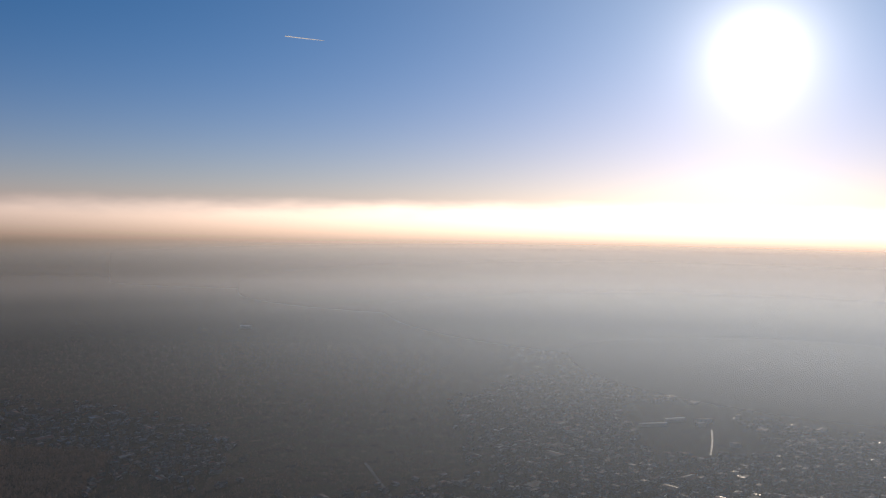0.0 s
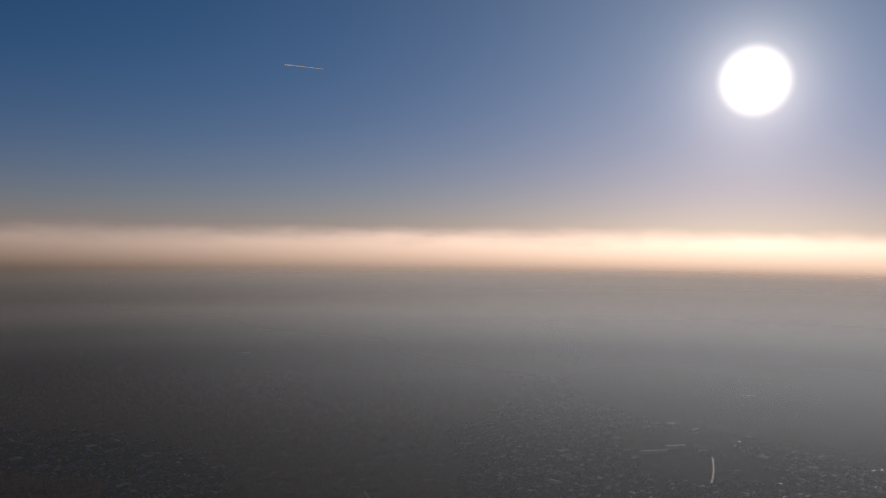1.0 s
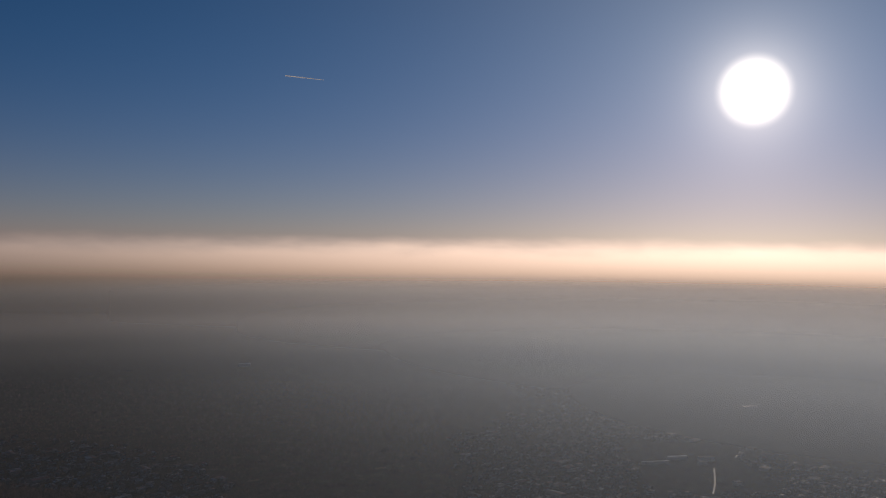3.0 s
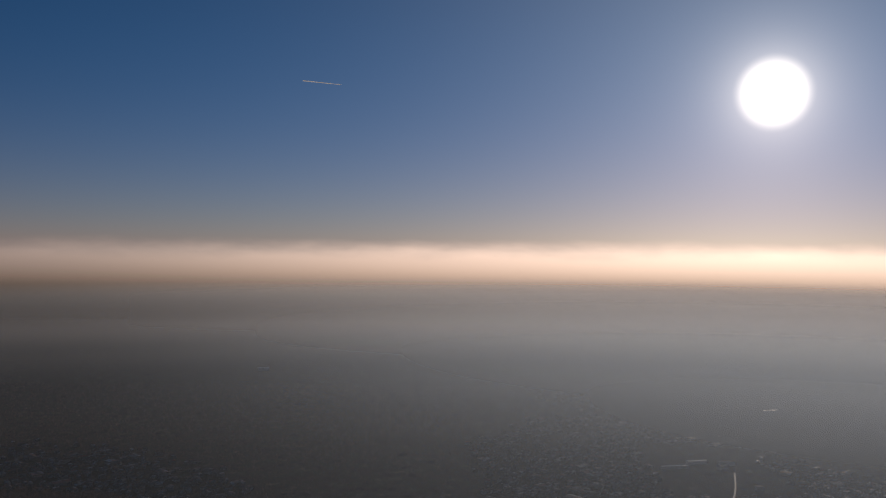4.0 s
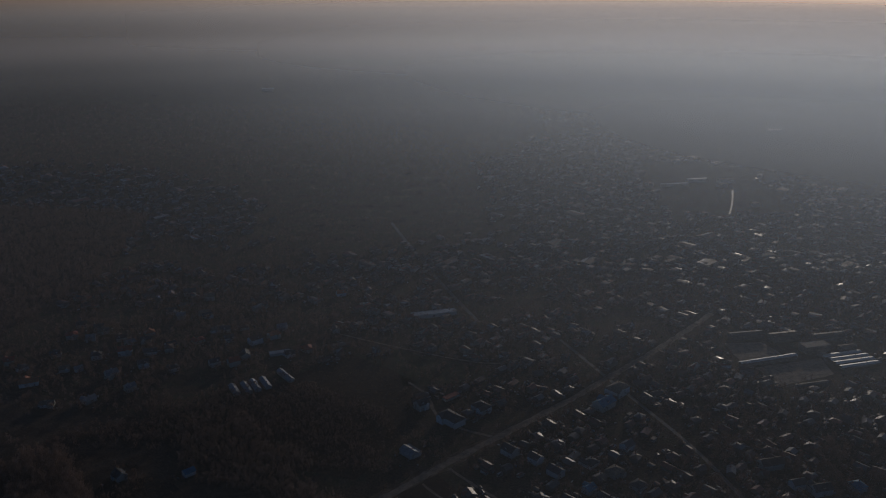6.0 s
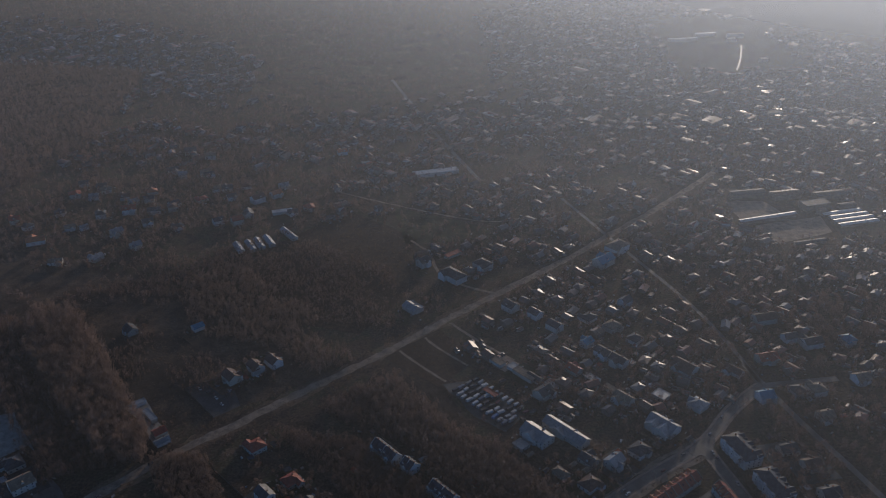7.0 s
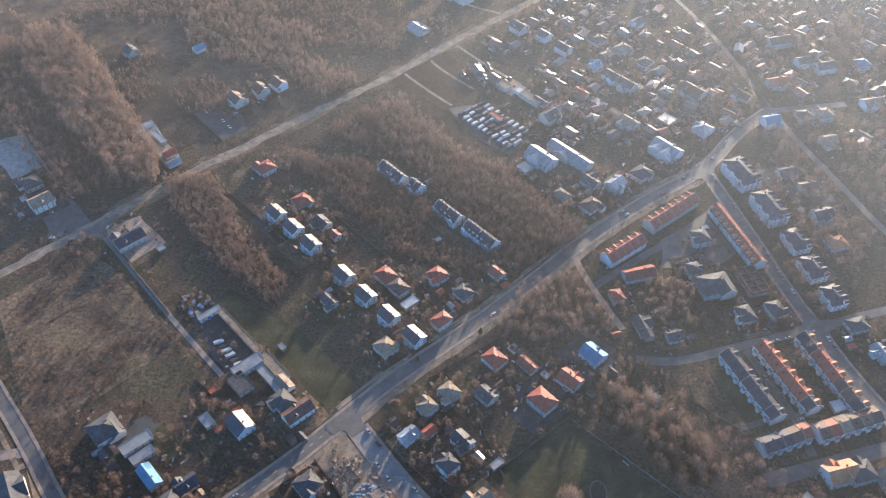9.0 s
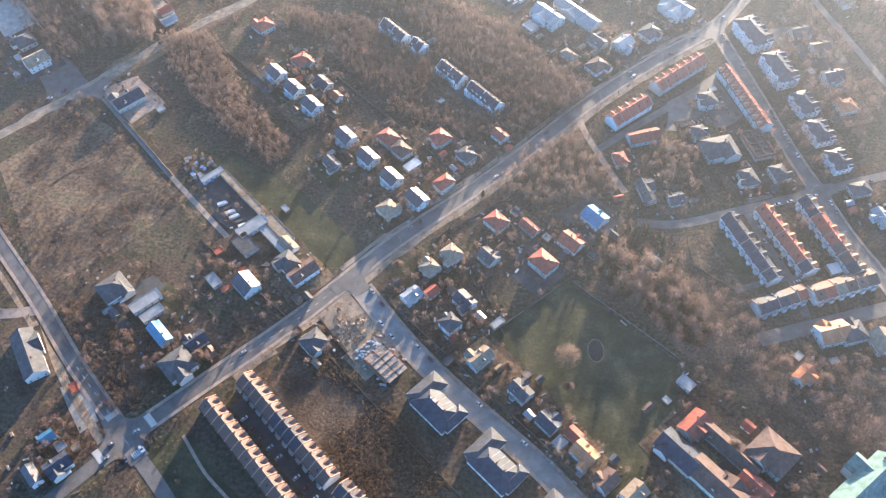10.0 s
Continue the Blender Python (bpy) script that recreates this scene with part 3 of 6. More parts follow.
def window_mesh():
    v, f = joined(box(-0.62, 0.62, -0.06, 0.05, -0.72, 0.72), box(-0.54, -0.03, -0.09, -0.061, -0.64, 0.64), box(0.03, 0.54, -0.09, -0.061, -0.64, 0.64))
    return mesh_of("window", v, f, [FRAME, GLASS], [0] * 6 + [1] * 12)


WINDOW = window_mesh()
DOOR = mesh_of("door", *joined(box(-0.55, 0.55, -0.08, 0.05, 0.0, 2.1), box(-0.42, 0.42, -0.11, -0.081, 0.15, 1.95)), [FRAME, TIMBER], [0] * 6 + [1] * 6)
CHIMNEY = mesh_of("chimney", *joined(box(-0.4, 0.4, -0.35, 0.35, -1.8, 0.9), box(-0.5, 0.5, -0.45, 0.45, 0.9, 1.05)), [BRICK])
ROOF_WORDS = {"red": "red tiled", "orange": "orange tiled", "brown": "brown tiled", "dark": "dark tiled", "grey": "grey tiled", "tan": "tan tiled", "metal": "pale metal",
              "blue": "blue metal", "white": "white", "white_dark": "glossy graphite", "mixed": "tiled"}
PITCH = {"gable": 0.62, "hip": 0.58, "flat": 0.0}


def windows_on(home, l, w, h, step=4.0):
    floors = max(1, int(h / 2.8))
    for turn, width, depth in ((0, l, w), (180, l, w), (90, w, l), (270, w, l)):
        n = max(1, min(6, int(width / step)))
        for k in range(n):
            for level in range(floors):
                x = (k + 0.5) * width / n - width / 2
                m = pose(0, 0, 0, rz=turn) @ pose(x, -depth / 2, 1.6 + 2.8 * level)
                part("window", WINDOW, home, m)


def house_extras(home, l, w, h, rise, roof, color, wall, rnd):
    """Wings, dormers, porches and roof windows that break up the plain block."""
    if rnd.random() < 0.8:
        ww, out = round(l * rnd.choice((0.36, 0.44, 0.5)), 1), rnd.choice((1.6, 2.4, 3.4))
        r2, deep = round(min(rise * 0.82, ww * 0.36), 1), round(w / 2 + out, 1)
        m = pose(0, 0, 0, rz=rnd.choice((0, 180))) @ pose(rnd.choice((-0.8, -0.3, 0.6, 1.0)) * (l - ww) / 2, -deep / 2, 0, rz=90)
        key = (deep, ww, h, r2)
        part("wing_wall", cached(("wing", wall.name) + key, lambda: mesh_of("wing_wall", *prism_walls(deep, ww, h - 0.2, r2), [wall])), home, m)
        part("wing_roof", cached(("wing_roof", color) + key, lambda: mesh_of("wing_roof", *gable_roof(deep, ww, h - 0.2, r2, 0.45, 0.24), [ROOFS[color]])), home, m)
    if roof == "gable" and rise > 2.2:
        for side in (0, 180):
            if rnd.random() < 0.55:
                key = (round(w * 0.34, 1), round(rise * 0.42, 1))
                d = part("dormer", cached(("dormer", wall.name) + key, lambda: mesh_of("dormer", *prism_walls(key[0], 1.9, key[1], 0.7), [wall])), home,
                         pose(0, 0, 0, rz=side) @ pose(rnd.uniform(-0.25, 0.25) * l, -w * 0.24, h + rise * 0.12, rz=90))
                part("dormer_roof", cached(("dormer_roof", color) + key, lambda: mesh_of("dormer_roof", *gable_roof(key[0], 1.9, key[1], 0.7, 0.25, 0.14), [ROOFS[color]])), d)
    if rnd.random() < 0.5:
        side = rnd.choice((0, 90, 180, 270))
        depth = w if side % 180 == 0 else l
        part("porch", cached("porch", lambda: mesh_of("porch", *joined(box(-1.5, 1.5, -2.0, 0, -0.2, 2.5), box(-1.8, 1.8, -2.3, 0, 2.5, 2.72)), [WHITE_WALL, CONCRETE], [0] * 6 + [1] * 6)), home,
             pose(0, 0, 0, rz=side) @ pose(rnd.uniform(-2, 2), -depth / 2, 0))


def house(x, y, l, w, h, ang, roof, color, wall=None, windows=True, pitch=None, name="house", group=""):
    home = new(name)
    home.matrix_world = pose(x, y, 0, rz=ang)
    rise = (PITCH[roof] if pitch is None else pitch) * w / 2
    key = (l, w, h, roof, color, pitch)
    wall_mat = wall or (WHITE_WALL if color == "white_dark" else PLASTER)
    part("wall", cached(("wall", wall_mat.name) + key, lambda: mesh_of("wall", *prism_walls(l, w, h, rise, roof == "gable"), [wall_mat])), home)

    def make_roof():
        shape = gable_roof(l, w, h, rise) if roof == "gable" else hip_roof(l, w, h, rise) if roof == "hip" else flat_roof(l, w, h)
        return mesh_of("roof", *shape, [ROOFS[color]])
    part("roof", cached(("roof",) + key, make_roof), home)
    if roof != "flat" and l > 9:
        part("chimney", CHIMNEY, home, pose(l * 0.18, w * 0.1, h + rise * 0.8))
    if l * w >= 84 and w >= 8 and rise > 1.5 and color != "white_dark" and name == "house":
        house_extras(home, l, w, h, rise, roof, color, wall_mat, random.Random(round(x * 7 + y * 13)))
    elif color == "white_dark" and l == 13:
        part("porch", cached("white_porch", lambda: mesh_of("porch", *joined(box(-1.6, 1.6, -2.2, 0, -0.2, 2.6), box(-1.9, 1.9, -2.5, 0, 2.6, 2.85), box(2.2, 5.2, -1.5, 0, -0.2, 0.5)), [WHITE_WALL])), home, pose(-1.5, -w / 2, 0))
        part("roof_window", cached("roof_window", lambda: mesh_of("roof_window", *box(-0.45, 0.45, -0.7, 0.7, 0, 0.12), [GLASS])), home, pose(2.5, w * 0.22, h + rise * 0.60, rx=-math.degrees(math.atan2(rise, w / 2))))
    if windows:
        windows_on(home, l, w, h)
        part("door", DOOR, home, pose(l * 0.08 + 0.9, -w / 2, 0.05))
    size = "small" if l * w < 70 else "large" if l * w > 220 else "detached"
    shape = {"gable": "gabled", "hip": "hipped", "flat": "flat"}[roof]
    cat = "shed" if l * w < 70 or roof == "flat" else "house"
    return tagged(home, f"{size} {'outbuilding' if cat == 'shed' else 'house'} with a {shape} {ROOF_WORDS[color]} roof", cat, group)


# x, y, length, width, wall height, turn, roof, roof colour
WHITE_ROW = [
    (-140, 464, 13, 10, 6, -46, "gable", "white_dark"),
    (-125, 449, 13, 10, 6, -46, "gable", "white_dark"),
    (-110, 433, 13, 10, 6, -46, "gable", "white_dark"),
    (-83, 404, 13, 10, 6, -46, "gable", "white_dark"),
    (-66, 386, 13, 10, 6, -46, "gable", "white_dark"),
    (-49, 369, 13, 10, 6, -46, "gable", "white_dark"),
    (-31, 352, 13, 10, 6, -46, "gable", "white_dark"),
]
GARDEN_ROW = [
    (-158, 516, 13, 12, 4.5, 44, "hip", "red"),
    (-124, 480, 12, 11, 4, 44, "hip", "red"),
    (-105, 457, 12, 9, 3.5, -46, "gable", "dark"),
    (-94, 444, 7, 6, 4, -46, "gable", "red"),
    (-54, 405, 13, 11, 5, -46, "hip", "red"),
    (-44, 394, 12, 10, 5, -46, "hip", "brown"),
    (-18, 407, 12, 11, 4.5, -46, "hip", "red"),
    (-14, 366, 12, 9, 5.5, 44, "hip", "red"),
    (23, 411, 10, 8, 4, -46, "gable", "red"),
    (0, 392, 11, 10, 4, -46, "hip", "grey"),
    (-49, 343, 12, 11, 5, -46, "hip", "tan"),
    (-90, 381, 11, 8, 4, -46, "gable", "grey"),
    (-36, 382, 11, 6, 3.2, 44, "flat", "white"),
]
SEMI_ROW = [
    (-57, 512, 26, 10, 7, -46, (-9, 8.5), "dark"),
    (-38, 497, 12, 10, 7, -46, (1,), "dark"),
    (-12, 469, 24, 10, 7, -46, (-9.5, 8.5), "dark"),
    (12, 446, 30, 10, 7, -46, (-12, 11.5), "dark"),
]
NORTH_YARD = [
    (-335, 492, 14, 13, 4, -46, "hip", "grey"),
    (-319, 470, 16, 13, 6, 44, "gable", "tan"),
    (-242, 434, 21, 12, 5, 44, "gable", "dark"),
    (59, 535, 24, 14, 6, -46, "gable", "metal"),
    (82, 540, 40, 11, 5, -46, "gable", "metal"),
    (74, 494, 12, 7, 3.5, -46, "hip", "tan"),
    (94, 483, 14, 12, 4, 44, "hip", "brown"),
    (96, 509, 13, 10, 4, -46, "gable", "grey"),
    (115, 506, 13, 11, 6, 44, "gable", "metal"),
    (136, 520, 14, 12, 5, 44, "hip", "grey"),
    (160, 545, 16, 13, 5, 44, "gable", "metal"),
    (46, 525, 10, 9, 3, -46, "flat", "metal"),
]
SOUTH_ROAD = [
    (21, 336, 13, 11, 5, -46, "hip", "red"),
    (42, 333, 13, 7, 3.5, -46, "gable", "red"),
    (68, 322, 14, 11, 4.5, -42, "gable", "red"),
    (50, 305, 15, 12, 6, -46, "hip", "red"),
    (84, 342, 14, 12, 5, -46, "gable", "blue"),
    (-7, 309, 11, 10, 6, -46, "hip", "tan"),
    (-20, 298, 10, 9, 5.5, 44, "hip", "tan"),
    (16, 308, 11, 9, 5.5, -46, "gable", "grey"),
    (-30, 278, 11, 8, 5, 44, "gable", "metal"),
    (-18, 282, 8, 6, 3.5, 44, "gable", "red"),
    (2, 275, 12, 9, 6, -46, "gable", "dark"),
    (-6, 259, 10, 10, 6.5, 44, "hip", "grey"),
    (12, 237, 14, 9, 5, 44, "gable", "tan"),
]
PARK_SIDE = [
    (35, 217, 12, 9, 6, -46, "gable", "grey"),
    (50, 199, 12, 9, 5, -46, "gable", "dark"),
    (56, 188, 7, 6, 3, 44, "flat", "metal"),
    (64, 193, 8, 7, 3.5, -46, "gable", "red"),
    (69, 182, 13, 10, 5, -46, "gable", "orange"),
    (80, 167, 12, 9, 5, 44, "gable", "brown"),
    (94, 161, 12, 10, 5, 44, "gable", "tan"),
    (117, 309, 10, 9, 4, -46, "hip", "grey"),
    (129, 227, 9, 6, 3, -46, "flat", "metal"),
    (196, 234, 12, 8, 5, 44, "gable", "orange"),
    (22, 262, 8, 4, 2.8, 44, "flat", "metal"),
]
OLD_FARM = [
    (130, 201, 16, 11, 5, 44, "gable", "red"),
    (120, 185, 24, 14, 5, -46, "gable", "dark"),
    (146, 190, 42, 9, 4, -46, "gable", "brown"),
    (138, 168, 32, 14, 5, -46, "gable", "brown"),
    (158, 168, 18, 10, 4, -46, "gable", "red"),
    (170, 186, 22, 19, 6, -46, "hip", "brown"),
    (160, 202, 6, 5, 3, -46, "gable", "red"),
]
WEST_CORNER = [
    (-211, 276, 17, 16, 4.5, 44, "hip", "grey"),
    (-190, 268, 19, 7, 3.2, 44, "flat", "metal"),
    (-184, 260, 14, 6, 3, 44, "flat", "metal"),
    (-176, 246, 16, 8, 4, -46, "gable", "blue"),
    (-161, 226, 17, 16, 5, 44, "hip", "grey"),
    (-131, 282, 14, 12, 5, -46, "gable", "white_dark"),
    (-152, 285, 10, 6, 2.6, -46, "flat", "metal"),
    (-154, 242, 12, 9, 3.5, 44, "gable", "dark"),
    (-248, 229, 32, 13, 5, -57, "gable", "grey"),
    (-223, 180, 7, 6, 3, 44, "gable", "blue"),
    (-212, 164, 13, 9, 4.5, 44, "gable", "dark"),
    (-224, 158, 12, 6, 4.5, -46, "gable", "white_dark"),
]
WORKSHOP = [
    (-135, 326, 20, 8, 4, 44, "flat", "metal"),
    (-137, 312, 15, 10, 4, -46, "flat", "grey"),
    (-108, 299, 14, 11, 5, -46, "hip", "grey"),
    (-98, 292, 18, 10, 5, 44, "gable", "brown"),
    (-119, 317, 26, 6, 3, -46, "flat", "metal"),
    (-85, 244, 13, 12, 5, 44, "hip", "grey"),
    (-169, 368, 16, 4, 3, 44, "flat", "metal"),
]
TRIANGLE = [
    (170, 450, 12, 11, 6, -72, "hip", "grey"),
    (172, 404, 22, 17, 6, 17, "hip", "grey"),
    (160, 418, 10, 9, 6, -72, "hip", "grey"),
    (188, 379, 13, 10, 5, -72, "hip", "grey"),
    (209, 384, 12, 10, 5, -72, "hip", "grey"),
    (104, 392, 10, 8, 5, -72, "hip", "red"),
    (119, 365, 18, 8, 4, -72, "gable", "grey"),
    (138, 360, 10, 9, 3.5, 17, "gable", "grey"),
    (122, 414, 22, 10, 4, 17, "gable", "red"),
]
EAST_SIDE = [
    (264, 477, 14, 11, 6, 17, "gable", "dark"),
    (268, 449, 13, 11, 4, 17, "hip", "orange"),
    (262, 509, 13, 10, 4.5, 17, "gable", "brown"),
    (250, 526, 14, 10, 4, 17, "gable", "grey"),
    (260, 373, 13, 10, 4, 17, "hip", "grey"),
    (269, 350, 14, 8, 3.5, -72, "gable", "metal"),
    (218, 262, 18, 13, 5.5, 17, "gable", "orange"),
    (230, 263, 14, 12, 5.5, 17, "hip", "grey"),
    (246, 258, 14, 12, 5, -72, "gable", "tan"),
    (230, 309, 7, 7, 3, -72, "flat", "white"),
]
NORTH_EDGE = [
    (-310, 674, 12, 10, 5, -46, "gable", "grey"),
    (-249, 682, 10, 8, 4, 44, "gable", "blue"),
    (-198, 603, 14, 11, 6, -46, "gable", "brown"),
    (-180, 618, 13, 11, 6, -46, "gable", "brown"),
    (-166, 627, 13, 11, 6, -46, "gable", "brown"),
    (-50, 722, 16, 11, 4, -46, "gable", "metal"),
    (46, 726, 14, 12, 6, -46, "gable", "grey"),
    (69, 713, 12, 10, 6, -46, "gable", "white_dark"),
    (86, 692, 14, 10, 6, -46, "gable", "dark"),
    (97, 624, 13, 9, 4.5, -46, "gable", "red"),
    (68, 589, 14, 12, 6, 44, "gable", "grey"),
    (54, 616, 22, 8, 4, -46, "flat", "tan"),
]
NORTH_EAST = [
    (126, 649, 15, 10, 6, -46, "gable", "grey"),
    (138, 637, 15, 10, 6, -46, "gable", "grey"),
    (113, 666, 11, 9, 5, 44, "gable", "blue"),
    (158, 674, 12, 11, 4, 44, "hip", "grey"),
    (134, 584, 16, 10, 5, -46, "gable", "tan"),
    (166, 590, 12, 11, 4, -46, "flat", "metal"),
    (194, 578, 14, 13, 4, 44, "hip", "metal"),
    (160, 550, 24, 14, 5.5, -46, "gable", "metal"),
    (194, 629, 20, 16, 5, -46, "gable", "brown"),
    (252, 590, 13, 11, 6, 17, "gable", "blue"),
    (282, 599, 12, 11, 5, 17, "hip", "grey"),
    (298, 600, 13, 12, 6, 17, "hip", "tan"),
    (293, 566, 12, 11, 5, 17, "gable", "tan"),
]
NORTH_FAR = [
    (270, 646, 18, 12, 5, 17, "gable", "red"),
    (318, 671, 18, 11, 6, 17, "gable", "grey"),
    (301, 680, 13, 10, 5, 17, "gable", "white_dark"),
    (287, 711, 22, 12, 6, 17, "gable", "brown"),
    (353, 678, 12, 11, 5, 17, "hip", "blue"),
    (342, 618, 13, 12, 5, 17, "gable", "tan"),
    (140, 694, 14, 12, 5, 44, "hip", "tan"),
    (159, 738, 12, 10, 6, 44, "gable", "white_dark"),
    (120, 709, 13, 11, 4, 44, "hip", "grey"),
    (236, 627, 16, 9, 4, -46, "gable", "brown"),
]
MID_FIELD = [
    (-43, 812, 13, 11, 7, 44, "gable", "grey"),
    (-11, 784, 26, 15, 7, -46, "hip", "grey"),
    (20, 809, 17, 14, 6, -46, "hip", "grey"),
    (-12, 835, 20, 7, 3, 44, "flat", "red"),
    (-48, 724, 18, 10, 4, -46, "flat", "metal"),
    (149, 820, 22, 14, 7, 44, "gable", "blue"),
    (168, 853, 24, 16, 7, 44, "hip", "tan"),
]
NORTH_WEST = [
    (-525, 900, 12, 10, 6, 30, "gable", "red"), (-502, 884, 11, 9, 5, 60, "hip", "grey"), (-478, 850, 20, 11, 5, 25, "gable", "orange"), (-481, 921, 11, 9, 5, 30, "gable", "dark"),
    (-454, 885, 12, 9, 4, 30, "gable", "tan"), (-438, 886, 9, 7, 4, 44, "gable", "metal"), (-430, 918, 12, 10, 6, 20, "hip", "grey"), (-395, 873, 13, 10, 6, 44, "gable", "metal"),
    (-401, 931, 16, 12, 7, 20, "gable", "red"), (-362, 841, 11, 9, 6, 50, "gable", "metal"), (-396, 814, 14, 9, 4, 60, "gable", "metal"), (-436, 804, 14, 8, 4, 15, "gable", "tan"),
    (-391, 986, 12, 10, 5, 30, "hip", "orange"), (-371, 932, 15, 9, 5, 15, "gable", "grey"), (-353, 951, 12, 10, 5, 44, "gable", "dark"), (-420, 970, 12, 10, 5, 20, "gable", "brown"),
    (-386, 1056, 14, 10, 5, 20, "gable", "grey"), (-340, 1048, 14, 10, 6, 30, "gable", "tan"), (-287, 905, 12, 9, 6, 35, "gable", "dark"), (-265, 906, 13, 11, 7, 35, "gable", "red"),
    (-254, 967, 16, 11, 7, 44, "gable", "brown"), (-218, 937, 24, 8, 3, 20, "flat", "metal"), (-382, 1123, 16, 12, 6, 20, "gable", "grey"), (-300, 1000, 13, 10, 5, 20, "gable", "grey"),
    (-230, 1010, 12, 9, 5, 30, "gable", "metal"), (-460, 1000, 12, 10, 5, 20, "gable", "grey"), (-330, 890, 11, 9, 5, 40, "hip", "grey"),
    (-486, 1008, 12, 9, 5, 20, "gable", "grey"), (-484, 974, 14, 10, 6, 30, "hip", "red"), (-405, 958, 11, 9, 4, 44, "gable", "metal"), (-388, 965, 13, 9, 5, 15, "gable", "dark"),
    (-352, 941, 12, 10, 6, 110, "hip", "brown"), (-310, 1000, 14, 9, 4, 20, "gable", "tan"), (-288, 974, 11, 9, 5, 30, "gable", "grey"), (-235, 983, 13, 10, 6, 44, "gable", "orange"),
    (-205, 934, 12, 9, 4, 15, "gable", "grey"), (-186, 947, 14, 9, 5, 110, "hip", "red"), (-368, 1039, 11, 10, 6, 20, "gable", "metal"), (-335, 1044, 13, 9, 4, 30, "gable", "dark"),
    (-384, 1129, 12, 9, 5, 44, "hip", "brown"), (-350, 1106, 14, 10, 6, 15, "gable", "tan"), (-161, 1005, 11, 9, 4, 110, "gable", "grey"), (-171, 1128, 13, 9, 5, 20, "gable", "orange"),
    (-368, 899, 12, 10, 6, 30, "gable", "grey"), (-324, 967, 14, 9, 4, 44, "hip", "red"), (-458, 969, 11, 9, 5, 15, "gable", "metal"), (-256, 926, 13, 10, 6, 110, "gable", "dark"),
    (-278, 1008, 12, 9, 4, 20, "hip", "brown"), (-451, 989, 14, 9, 5, 30, "gable", "tan"),
]
LONG_SHEDS = [
    (-39, 1060, 60, 12, 5, 18, "flat", "metal"),
    (-248, 842, 22, 7, 3.2, -60, "gable", "metal"),
    (-236, 847, 24, 7, 3.2, -60, "gable", "metal"),
    (-228, 853, 24, 7, 3.2, -60, "gable", "metal"),
    (-218, 859, 24, 7, 3.2, -60, "gable", "metal"),
    (-199, 877, 30, 7, 3.5, -52, "gable", "metal"),
]


for rows, group in ((WHITE_ROW, "houses in the white row"), (GARDEN_ROW, "garden houses"), (NORTH_YARD, "houses by the yard"), (SOUTH_ROAD, "houses by the main road"),
                    (PARK_SIDE, "houses by the park"), (OLD_FARM, "old estate buildings"), (WEST_CORNER, "houses in the west"), (WORKSHOP, "workshop buildings"), (TRIANGLE, "houses in the triangle"),
                    (EAST_SIDE, "houses in the east"), (NORTH_EDGE, "houses by the dirt road"), (NORTH_EAST, "houses in the north"), (NORTH_FAR, "houses past the fork"), (MID_FIELD, "houses by the field"), (NORTH_WEST, "houses in the north-west"), (LONG_SHEDS, "long sheds")):
    for x, y, l, w, h, ang, roof, color in rows:
        white = rows is WHITE_ROW
        house(x, y, l, w, h, ang, roof, color, WHITE_WALL if white else None, windows=y < 560, pitch=0.56 if white else None, group=group)


